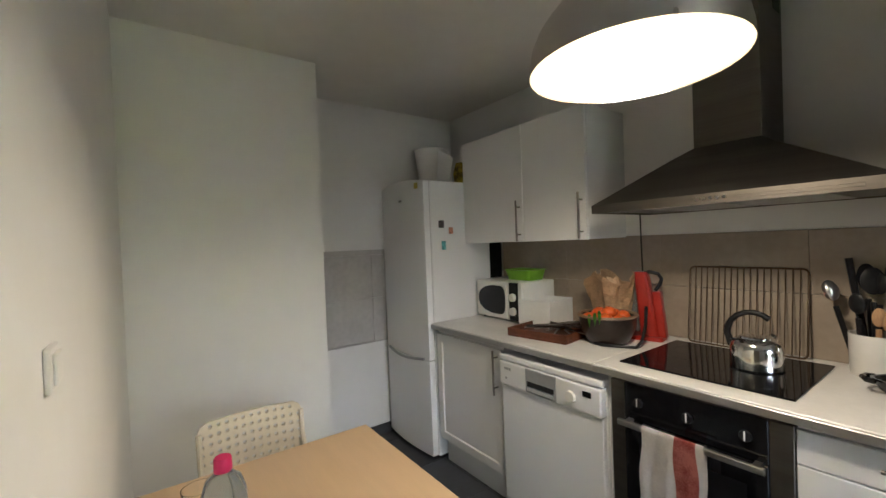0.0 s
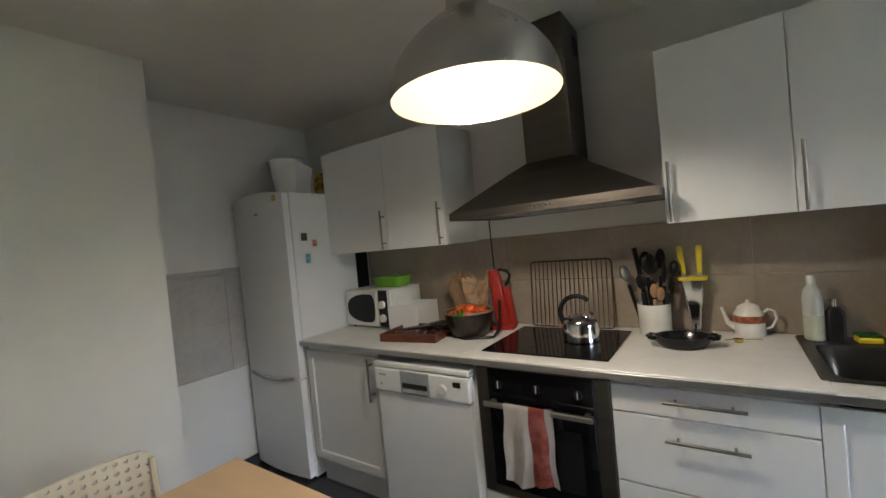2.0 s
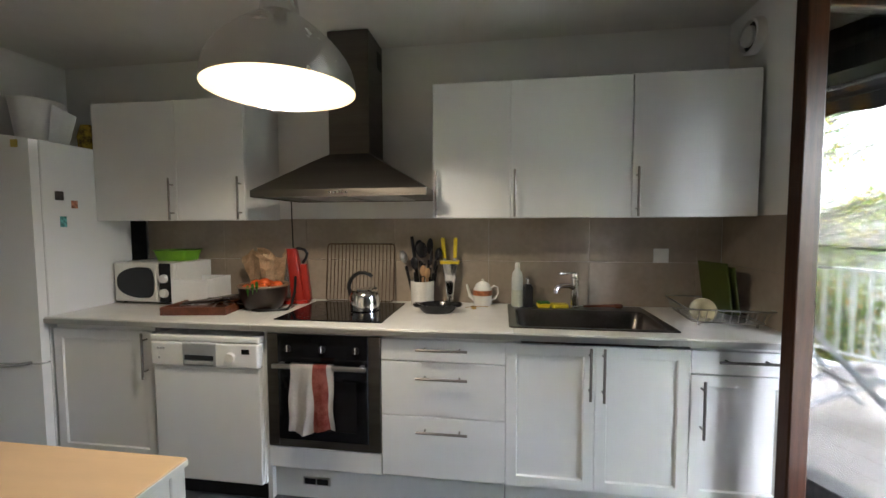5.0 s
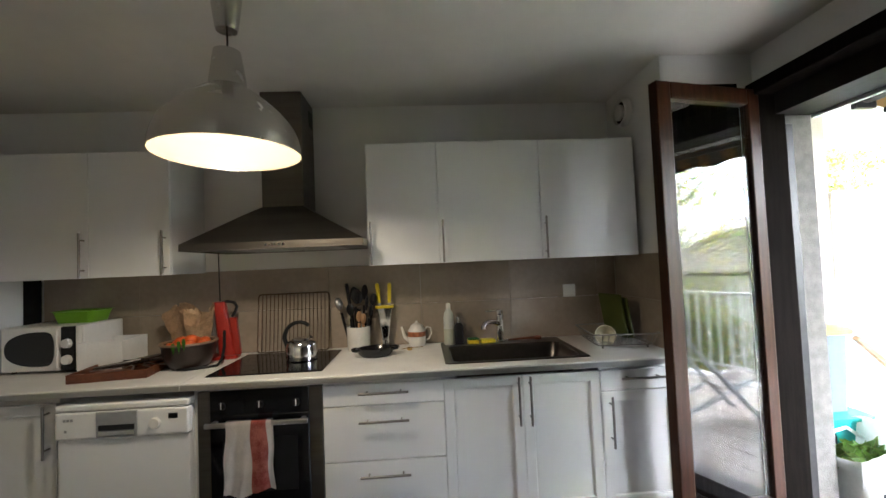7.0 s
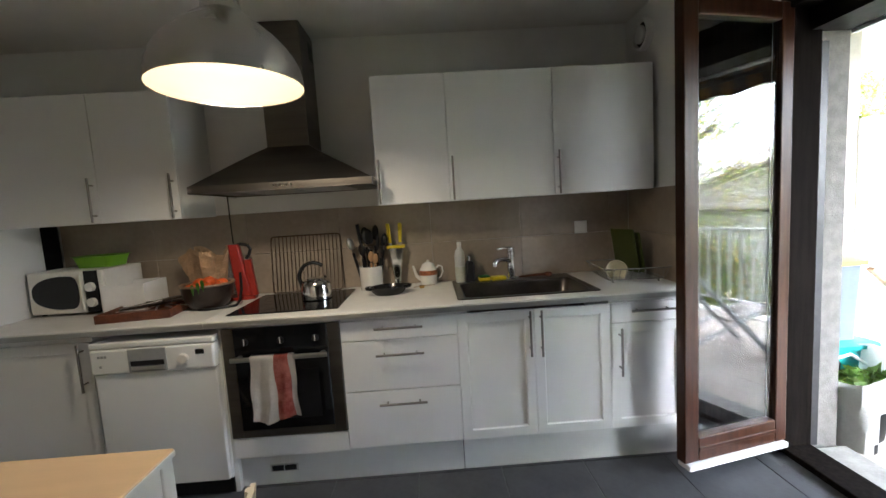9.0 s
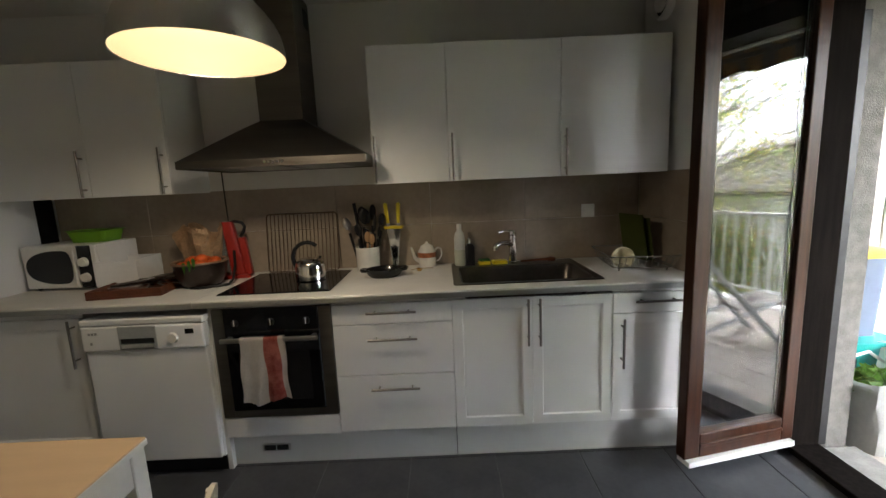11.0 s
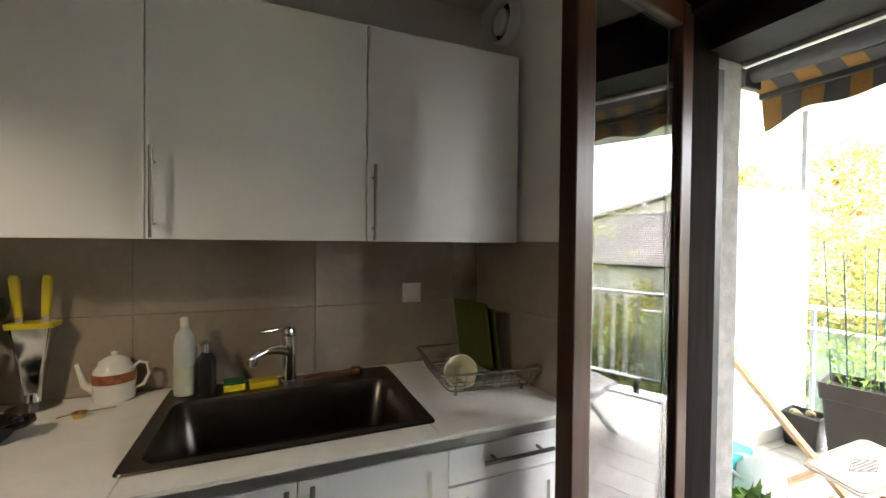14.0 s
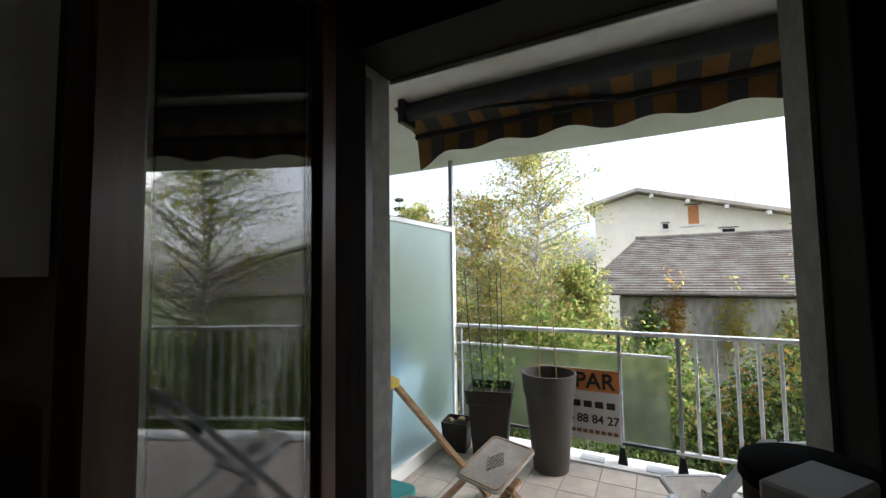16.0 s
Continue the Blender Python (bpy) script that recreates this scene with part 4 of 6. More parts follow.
part("bowl", lathe(bmesh.new(), [(0.0, 0.0), (0.085, 0.0), (0.102, 0.012), (0.130, 0.07), (0.138, 0.135), (0.142, 0.14), (0.130, 0.141), (0.122, 0.075), (0.09, 0.02), (0, 0.015)], 40, capped=False), DARKBOWL, bw, smooth=True)
part("rim", lathe(bmesh.new(), [(0.140, 0.132), (0.147, 0.138), (0.143, 0.146), (0.129, 0.145), (0.126, 0.136)], 40, capped=False), mat("clay_rim", (0.20, 0.13, 0.085), 0.5, var=0.2), bw, "lighter clay rim", True)
for k, (x, y, z, r) in enumerate(((-0.09, -0.05, 0.125, 0.036), (-0.03, -0.09, 0.13, 0.034), (0.04, -0.08, 0.135, 0.036), (0.095, -0.03, 0.13, 0.034), (-0.05, 0.0, 0.15, 0.037), (0.02, -0.015, 0.16, 0.037), (0.07, 0.05, 0.14, 0.035), (-0.09, 0.04, 0.135, 0.034), (0.0, 0.07, 0.14, 0.036))):
    fo = thing("clementine", (-0.815 + 0.86 * x, -0.265 + 0.86 * y, CT + z - 0.010), "ripe orange clementine in the bowl", "fruit", "clementines in the bowl")
    bm = bmesh.new()
    bmesh.ops.create_uvsphere(bm, u_segments=18, v_segments=12, radius=r, matrix=Matrix.Diagonal((1, 1, 0.86, 1)))
    part("fruit", bm, ORANGE, fo, smooth=True)
    part("stalk", rod(bmesh.new(), (0, 0, r * 0.80), (0, 0, r * 0.92), 0.003, seg=6), LEAFDARK, fo)
lf = thing("clementine_leaf", (-0.80, -0.375, CT + 0.135), "green clementine leaf hanging over the bowl's rim", "leaf")
bm = bmesh.new()
for k, (dx, dz) in enumerate(((0.0, 0.0), (-0.03, -0.01), (0.025, 0.012))):
    prev = None
    for i in range(7):
        f = i / 6
        w = 0.010 * math.sin(math.pi * min(1, f * 0.95 + 0.04))
        a, b = bm.verts.new((dx - w + 0.02 * f, -0.02 - 0.03 * f, dz + 0.03 - 0.06 * f * f)), bm.verts.new((dx + w + 0.02 * f, -0.02 - 0.03 * f, dz + 0.032 - 0.06 * f * f))
        if prev:
            bm.faces.new((prev[0], prev[1], b, a))
        prev = (a, b)
bmesh.ops.solidify(bm, geom=bm.faces[:], thickness=0.001)
part("blades", bm, mat("fresh_leaf", (0.05, 0.16, 0.02), 0.4, var=0.2), lf)
pb = thing("paper_bag", (-0.91, -0.06, CT), "crumpled brown paper bag standing behind the fruit bowl", "bag", rz=-8)
rings, rg = [], random.Random(8)
for j in range(12):
    f = j / 11
    ring = []
    for i in range(26):
        a = 2 * math.pi * i / 26
        rx, ry = 0.09 + 0.06 * f ** 1.5, 0.055 + 0.03 * f
        w = 1 + (0.05 + 0.16 * f) * math.sin(5 * a + 3.0 * f) + 0.09 * f * math.sin(11 * a + 7 * f) + rg.uniform(-0.03, 0.03) * (0.5 + f)
        ring.append((rx * w * math.cos(a), ry * w * math.sin(a), 0.31 * f + 0.035 * f * math.sin(3 * a + 1)))
    rings.append(ring)
bm = loft(bmesh.new(), rings, True, False)
bmesh.ops.solidify(bm, geom=bm.faces[:], thickness=0.0015)
part("sack", bm, PAPER, pb)
bm = loft(bmesh.new(), [[(0.06 * (1 - 0.3 * j) * math.cos(2 * math.pi * i / 16) * (1 + 0.2 * math.sin(4 * i + j)), 0.035 * math.sin(2 * math.pi * i / 16) * (1 + 0.2 * math.sin(3 * i)), 0.20 + 0.05 * j + 0.012 * math.sin(5 * i)) for i in range(16)] for j in range(3)])
part("crumple", bm, PAPER, pb)
bb = thing("plastic_bag", (-0.79, -0.01, CT), "crumpled clear plastic bag beside the paper bag", "bag")
rings = []
for j in range(10):
    f = j / 9
    rings.append([((0.05 + 0.02 * math.sin(4 * f)) * math.cos(a) * (1 + 0.2 * math.sin(4 * a + 6 * f)), (0.035) * math.sin(a) * (1 + 0.2 * math.sin(5 * a + 3 * f)), 0.30 * f + 0.02 * f * math.sin(3 * a)) for a in [2 * math.pi * i / 20 for i in range(20)]])
part("film", loft(bmesh.new(), rings), mat("clear_film", (0.8, 0.8, 0.8), 0.2, var=0.05, trans=0.75, ior=1.15), bb)
rs_ = thing("kitchen_slicer", (-0.715, -0.07, CT), "red upright kitchen slicer with a black handle", "slicer", rz=12)
bm = loft(bmesh.new(), [rrect(-0.085, -0.06, 0.085, 0.06, 0.02, 0.0), rrect(-0.08, -0.055, 0.08, 0.055, 0.02, 0.02)])
part("foot", bm, REDP, rs_, smooth=True)
bm = loft(bmesh.new(), [[(x + 0.02 - 0.12 * (z - 0.02), y, z) for x, y, _ in rrect(-0.045 + 0.012 * f, -0.035, 0.045 - 0.012 * f, 0.035, 0.018, 0)] for f, z in ((0, 0.018), (0.35, 0.12), (0.7, 0.22), (1.0, 0.30), (1.3, 0.345))])
part("body", bm, REDP, rs_, smooth=True)
bm = loft(bmesh.new(), [[(x + 0.075 - 0.10 * (z - 0.02), y, z) for x, y, _ in rrect(-0.02, -0.025, 0.02, 0.025, 0.008, 0)] for z in (0.018, 0.10, 0.20, 0.245)])
part("pusher", bm, REDP, rs_, smooth=True)
part("handle", tube(bmesh.new(), [(-0.02, 0, 0.335), (0.02, 0, 0.345), (0.06, 0, 0.335), (0.075, 0, 0.31), (0.065, 0, 0.28), (0.045, 0, 0.25)], 0.009, 10), BLACK, rs_, "black loop handle", True)
pc = tube(bmesh.new(), [(-0.69, -0.12, 1.07), (-0.655, -0.20, 0.99), (-0.642, -0.26, 0.93), (-0.648, -0.30, 0.907), (-0.70, -0.33, 0.906), (-0.78, -0.37, 0.907), (-0.83, -0.36, 0.908)], 0.008, 8)
tagged(part("appliance_cord", pc, BLACK, None, smooth=True), "thick black appliance cord trailing over the worktop", "cord")

# oven grid leaning on the splashback
og = thing("oven_grid", (-0.325, 0.0, CT), "chrome wire oven grid leaning on the splashback", "oven grid")
W2, H2 = 0.225, 0.365
lean_y = 0.046
fr_pts = []
for cx2, cz, a0 in ((W2 - 0.02, H2 - 0.02, 0), (-W2 + 0.02, H2 - 0.02, 90), (-W2 + 0.02, 0.02, 180), (W2 - 0.02, 0.02, 270)):
    for i in range(4):
        a = radians(a0 + 30 * i)
        x, z = cx2 + 0.02 * math.cos(a), cz + 0.02 * math.sin(a)
        fr_pts.append((x, 0.008 + lean_y * z / H2, z + 0.003))
GRIDSTEEL = mat("grid_wire", (0.12, 0.08, 0.05), 0.35, 0.8, var=0.1)
part("frame", tube(bmesh.new(), fr_pts, 0.0042, 8, True), GRIDSTEEL, og, smooth=True)
for k in range(17):
    x = -W2 + 0.026 + k * (2 * W2 - 0.052) / 16
    part("wire", rod(bmesh.new(), (x, 0.008, 0.004), (x, 0.008 + lean_y, H2), 0.0023, seg=6), GRIDSTEEL, og)

# kettle
kt = thing("kettle", (-0.195, -0.255, CT + 0.0065), "polished steel kettle with a curved black handle on the hob", "kettle", rz=4)
part("body", lathe(bmesh.new(), [(0, 0), (0.078, 0.0), (0.086, 0.006), (0.086, 0.075), (0.080, 0.10), (0.066, 0.112), (0.05, 0.115), (0, 0.117)], 40, capped=False), CHROME, kt, smooth=True)
part("lid", lathe(bmesh.new(), [(0.052, 0.114), (0.050, 0.121), (0.02, 0.126), (0, 0.127)], 30, capped=False), CHROME, kt, smooth=True)
part("handle", tube(bmesh.new(), [(-0.080, 0, 0.075)] + [(-0.012 + 0.082 * math.cos(radians(a)), 0, 0.125 + 0.088 * math.sin(radians(a))) for a in (180, 165, 145, 125, 105, 85, 65, 48)], [0.012] * 3 + [0.0105] * 6, 10), BLACK, kt, "curved black handle", True)
part("spout", tube(bmesh.new(), [(0.02, 0.068, 0.075), (0.03, 0.092, 0.095), (0.035, 0.105, 0.108)], [0.018, 0.014, 0.012], 12), CHROME, kt, smooth=True)

# utensil pot
up = thing("utensil_pot", (0.10, -0.05, CT), "white ceramic pot crammed with black and wooden utensils", "utensil pot")
part("pot", lathe(bmesh.new(), [(0, 0), (0.066, 0), (0.070, 0.005), (0.073, 0.14), (0.073, 0.15), (0.067, 0.15), (0.065, 0.01), (0, 0.008)], 36, capped=False), CERAMIC, up, smooth=True)
UT = [(-0.05, 0.0, -0.13, 0.02, 0.30, "ladle", BLACK), (-0.02, 0.03, -0.075, 0.05, 0.38, "knife", BLACK), (0.0, 0.0, -0.01, 0.03, 0.33, "spatula", BLACK), (0.03, 0.01, 0.055, 0.02, 0.29, "spatula", BLACK), (0.04, -0.02, 0.085, -0.01, 0.25, "spoon", BLACK), (0.01, -0.04, 0.015, -0.05, 0.22, "wooden", WOODSPOON), (0.03, -0.03, 0.04, -0.045, 0.205, "wooden", WOODSPOON), (-0.03, -0.03, -0.04, -0.05, 0.26, "spoon", BLACK), (0.02, 0.03, 0.04, 0.05, 0.35, "spatula", BLACK), (-0.01, 0.04, -0.03, 0.06, 0.34, "spatula", BLACK), (0.05, 0.02, 0.10, 0.03, 0.31, "ladle", BLACK), (0.0, 0.02, 0.01, 0.03, 0.32, "spoon", BLACK)]
for x, y, tx, tyy, h, kd, m in UT:
    ut = thing("utensil", (0.10, -0.05, CT), {"ladle": "steel and black ladle standing in the pot", "knife": "black-handled knife standing in the pot", "wooden": "wooden spatula standing in the pot"}.get(kd, "black plastic cooking utensil in the pot"), "utensil", "utensils in the pot")
    h *= 1.10
    p0, p1 = Vector((x, y, 0.02)), Vector((tx, tyy, h))
    part("handle", tube(bmesh.new(), [p0, p0.lerp(p1, 0.7)] + ([p1] if kd == "knife" else []), 0.009 if kd != "knife" else 0.011, 8), m, ut, smooth=True)
    if kd != "knife":
        d = (p1 - p0).normalized()
        bm = bmesh.new()
        sx = {"ladle": (0.034, 0.022, 0.040), "spatula": (0.034, 0.007, 0.050), "spoon": (0.028, 0.010, 0.038), "wooden": (0.020, 0.006, 0.034)}[kd]
        bmesh.ops.create_uvsphere(bm, u_segments=14, v_segments=9, radius=1.0, matrix=Matrix.Translation(p0 + d * (h - 0.045)) @ d.to_track_quat('Z', 'Y').to_matrix().to_4x4() @ Matrix.Diagonal((*sx, 1)))
        part("head", bm, STEEL if kd == "ladle" and tx < 0 else m, ut, smooth=True)

# knife stand, trivet, teapot
ks = thing("knife_stand", (0.265, 0.0, CT), "chrome knife stand with two yellow-handled knives", "knife stand")
part("base", lathe(bmesh.new(), [(0, 0), (0.062, 0), (0.064, 0.006), (0.045, 0.014), (0.022, 0.024), (0.020, 0.05)], 32), CHROME, ks, smooth=True)
bm = loft(bmesh.new(), [rrect(-0.020, -0.014, 0.020, 0.014, 0.008, 0.03), rrect(-0.030, -0.02, 0.030, 0.02, 0.01, 0.12), rrect(-0.052, -0.03, 0.052, 0.03, 0.012, 0.255)])
part("sleeve", bm, CHROME, ks, "polished tapering sleeve", True)
part("collar", loft(bmesh.new(), [rrect(-0.058, -0.036, 0.058, 0.036, 0.015, 0.252), rrect(-0.060, -0.038, 0.060, 0.038, 0.015, 0.268)]), YELLOWP, ks, "yellow collar", True)
for x, tx in ((-0.034, -0.045), (0.03, 0.034)):
    kn = thing("kitchen_knife", (0.265, 0.0, CT), "yellow-handled kitchen knife in the stand", "knife", "yellow-handled knives")
    part("handle", loft(bmesh.new(), [rrect(x - 0.010, -0.007, x + 0.010, 0.007, 0.005, 0.285), rrect((x + tx) / 2 - 0.012, -0.008, (x + tx) / 2 + 0.012, 0.008, 0.006, 0.34), rrect(tx - 0.013, -0.008, tx + 0.013, 0.008, 0.006, 0.40), rrect(tx - 0.009, -0.006, tx + 0.009, 0.006, 0.004, 0.412)]), YELLOWP, kn, smooth=True)
    part("bolster", bx(x - 0.009, -0.003, 0.262, x + 0.009, 0.003, 0.287), STEEL, kn)
tr = thing("serving_dish", (0.225, -0.245, CT), "shallow black glazed dish with two handles on the worktop", "dish", rz=8)
BLACKGLAZE = mat("black_glaze", (0.010, 0.010, 0.011), 0.16, var=0.2, scale=9, bump=0.05, bscale=60)


def oval_ring(a, b, z, lug=0.0):
    """An oval of half-axes a and b whose two ends are drawn out into lugs."""
    out = []
    for k in range(40):
        t = 2 * math.pi * k / 40
        out.append(((a + lug * max(0.0, abs(math.cos(t)) - 0.90) / 0.10) * math.cos(t), b * math.sin(t) * (1 - 0.12 * abs(math.cos(t)) ** 6), z))
    return out


part("bowl", loft(bmesh.new(), [oval_ring(0.078, 0.055, 0.0), oval_ring(0.094, 0.070, 0.014), oval_ring(0.106, 0.082, 0.044, 0.008), oval_ring(0.107, 0.083, 0.050, 0.009),
                                oval_ring(0.100, 0.076, 0.049, 0.006), oval_ring(0.086, 0.062, 0.018), oval_ring(0.072, 0.050, 0.008)]), BLACKGLAZE, tr, smooth=True)
for sx in (-1, 1):
    part("handle", tube(bmesh.new(), [(sx * 0.104, -0.035, 0.042), (sx * 0.124, -0.028, 0.044), (sx * 0.132, 0, 0.045), (sx * 0.124, 0.028, 0.044), (sx * 0.104, 0.035, 0.042)], 0.009, 8), BLACKGLAZE, tr, smooth=True)
tpn = thing("teapot", (0.465, 0.005, CT), "white porcelain coffee pot with a red and gold band", "teapot")
part("body", lathe(bmesh.new(), [(0, 0), (0.052, 0), (0.056, 0.006), (0.058, 0.08), (0.056, 0.10), (0.040, 0.122), (0, 0.124)], 36, capped=False), CERAMIC, tpn, smooth=True)
part("band", lathe(bmesh.new(), [(0.0588, 0.062), (0.0592, 0.066), (0.0592, 0.088), (0.0585, 0.093)], 36, capped=False), GOLD, tpn, "dark red and gold band", True)
part("lid", lathe(bmesh.new(), [(0.044, 0.122), (0.040, 0.130), (0.020, 0.142), (0.008, 0.146), (0.010, 0.156), (0, 0.160)], 28, capped=False), CERAMIC, tpn, smooth=True)
part("spout", tube(bmesh.new(), [(-0.05, 0, 0.035), (-0.078, 0, 0.055), (-0.088, 0, 0.09), (-0.098, 0, 0.125)], [0.016, 0.012, 0.009, 0.007], 10), CERAMIC, tpn, smooth=True)
part("handle", tube(bmesh.new(), [(0.053, 0, 0.03), (0.078, 0, 0.04), (0.095, 0, 0.075), (0.090, 0, 0.11), (0.068, 0, 0.118), (0.05, 0, 0.10)], 0.005, 8), CERAMIC, tpn, smooth=True)
br = thing("brass_strainer", (0.42, -0.13, CT), "small brass tea strainer lying before the pot", "strainer", rz=15)
part("cup", lathe(bmesh.new(), [(0, 0), (0.014, 0), (0.018, 0.014), (0.019, 0.016), (0.016, 0.015), (0, 0.004)], 20, capped=False), BRASS, br, smooth=True)
part("handle", rod(bmesh.new(), (0.015, 0, 0.014), (0.085, 0, 0.012), 0.002, seg=6), BRASS, br)
part("handle", rod(bmesh.new(), (-0.015, 0, 0.014), (-0.05, 0, 0.010), 0.002, seg=6), BRASS, br)

# round the sink
wb = thing("washing_up_bottle", (0.672, -0.045, CT + 0.006), "translucent bottle of washing-up liquid with white cap", "bottle")
part("bottle", lathe(bmesh.new(), [(0, 0), (0.030, 0), (0.033, 0.006), (0.033, 0.17), (0.028, 0.20), (0.014, 0.222), (0.012, 0.23)], 28), MILKY, wb, smooth=True)
part("liquid", lathe(bmesh.new(), [(0, 0.003), (0.0335, 0.004), (0.0336, 0.10), (0, 0.101)], 28, capped=False), mat("pale_soap", (0.50, 0.52, 0.42), 0.3, var=0.04), wb, "pale liquid", True)
part("cap", lathe(bmesh.new(), [(0.015, 0.228), (0.015, 0.255), (0.012, 0.26), (0, 0.261)], 20), WHITEPLASTIC, wb, "white cap", True)
sd = thing("soap_dispenser", (0.735, -0.045, CT + 0.006), "black soap dispenser with steel pump", "dispenser")
part("body", loft(bmesh.new(), [rrect(-0.028, -0.028, 0.028, 0.028, 0.01, 0), rrect(-0.028, -0.028, 0.028, 0.028, 0.01, 0.115), rrect(-0.015, -0.015, 0.015, 0.015, 0.01, 0.135)]), BLACK, sd, smooth=True)
part("pump", tube(bmesh.new(), [(0, 0, 0.133), (0, 0, 0.165), (0, 0, 0.172), (-0.012, -0.025, 0.170), (-0.014, -0.03, 0.165)], [0.010, 0.007, 0.008, 0.005, 0.004], 10), CHROME, sd, "steel pump", True)
for x, w, c, nm in ((0.822, 0.07, YELLOWP, "yellow sponge with a green scourer behind the sink"), (0.915, 0.095, YELLOWP, "flat yellow sponge cloth behind the sink")):
    so = thing("sponge", (x, -0.055, CT + 0.006), nm, "sponge", "sponges by the tap", rz=6)
    part("foam", bx(-w / 2, -0.03, 0, w / 2, 0.03, 0.024, 0.006, 2), c, so)
    if w < 0.08:
        part("scourer", bx(-w / 2, -0.03, 0.0245, w / 2, 0.03, 0.033, 0.003), mat("green_scourer", (0.02, 0.10, 0.02), 0.9, bump=0.8), so, "green scourer")
bsh = thing("dish_brush", (1.16, -0.045, CT + 0.006), "brown wooden dish brush lying behind the sink", "brush", rz=4)
part("handle", tube(bmesh.new(), [(-0.11, 0, 0.01), (0.0, 0, 0.014), (0.06, 0, 0.014)], [0.006, 0.008, 0.01], 8), REDWOOD, bsh, smooth=True)
part("head", lathe(bmesh.new(), [(0, 0.004), (0.024, 0.004), (0.026, 0.018), (0.018, 0.026), (0, 0.028)], 20, (0.085, 0, 0), False), REDWOOD, bsh, smooth=True)

# dish rack
WIRE = mat("rack_wire", (0.34, 0.33, 0.31), 0.32, 0.95, var=0.1)
rk = thing("dish_rack", (1.665, -0.235, CT), "steel wire dish rack on the worktop", "dish rack", rz=-6)
RX, RY, RH = 0.155, 0.20, 0.085
part("top_rail", tube(bmesh.new(), rrect(-RX - 0.03, -RY, RX + 0.03, RY, 0.03, RH), 0.004, 6, True), WIRE, rk)
part("base_rail", tube(bmesh.new(), rrect(-RX, -RY + 0.03, RX, RY - 0.03, 0.03, 0.02), 0.003, 6, True), WIRE, rk)
for k in range(11):
    y = -RY + 0.04 + k * (2 * RY - 0.08) / 10
    part("wire", tube(bmesh.new(), [(-RX - 0.03, y, RH), (-RX, y, 0.022), (RX, y, 0.022), (RX + 0.03, y, RH)], 0.0018, 5), WIRE, rk)
for k in range(9):
    x = -RX + 0.02 + k * (2 * RX - 0.04) / 8
    part("wire", tube(bmesh.new(), [(x, -RY, RH), (x, -RY + 0.03, 0.02)], 0.0018, 5), WIRE, rk)
for x in (-RX + 0.03, RX - 0.03):
    for y in (-RY + 0.05, RY - 0.05):
        part("foot", rod(bmesh.new(), (x, y, 0), (x, y, 0.02), 0.006, seg=8), WIRE, rk)
cp2 = thing("cup_bowl", (1.575, -0.30, CT + 0.014), "cream and white bowl tipped in the dish rack", "bowl")
bm = lathe(bmesh.new(), [(0, 0), (0.028, 0), (0.03, 0.008), (0.052, 0.04), (0.060, 0.078), (0.057, 0.079), (0.048, 0.042), (0.02, 0.012), (0, 0.010)], 32, capped=False)
bmesh.ops.rotate(bm, verts=bm.verts, cent=(0, 0, 0.04), matrix=Matrix.Rotation(radians(68), 3, 'X') @ Matrix.Rotation(radians(-20), 3, 'Y'))
part("bowl", bm, mat("cream_glaze", (0.66, 0.62, 0.46), 0.25, var=0.08), cp2, smooth=True)
OLIVE = mat("olive_plastic", (0.06, 0.078, 0.010), 0.45, var=0.1, scale=5)
for k, (x, y, rzz, h) in enumerate(((1.715, -0.16, 102, 0.27), (1.752, -0.165, 99, 0.25))):
    cbd = thing("chopping_board", (x, y, CT + 0.025), "olive green plastic chopping board standing in the rack", "board", "green chopping boards", rz=rzz)
    bm = bx(-0.105, -0.005, 0, 0.105, 0.005, h, 0.0045, 2)
    bmesh.ops.rotate(bm, verts=bm.verts, cent=(0, 0, 0), matrix=Matrix.Rotation(radians(-9), 3, 'X'))
    part("board", bm, OLIVE, cbd)

# on the fridge
bk = thing("bucket", (-2.23, -0.33, 1.855), "white plastic bucket with crumpled paper on the fridge", "bucket")
part("shell", lathe(bmesh.new(), [(0, 0), (0.095, 0), (0.128, 0.285), (0.133, 0.29), (0.122, 0.29), (0.08, 0.01), (0, 0.01)], 32, capped=False), WHITEPLASTIC, bk, smooth=True)
pbk = thing("paper_sheet", (-2.06, -0.36, 1.855), "folded white paper sheet leaning on the bucket", "paper", rz=25)
bm = quads(bmesh.new(), [(-0.05, 0, 0), (0.04, 0.02, 0), (0.085, 0.03, 0.20), (-0.02, 0.0, 0.26)], 0.002, (0, 1, 0))
part("sheet", bm, TOWELPAPER, pbk)
ypk = thing("food_packet", (-1.96, -0.27, 1.855), "yellow and black food packet on the fridge", "packet", rz=10)
part("packet", loft(bmesh.new(), [rrect(-0.035, -0.03, 0.035, 0.03, 0.012, 0), rrect(-0.04, -0.035, 0.04, 0.035, 0.012, 0.08), rrect(-0.025, -0.02, 0.035, 0.02, 0.01, 0.155)]), mat("packet_print", (0.38, 0.25, 0.02), 0.5, var=0.9, scale=25, col2=(0.5, 0.36, 0.03)), ypk, smooth=True)

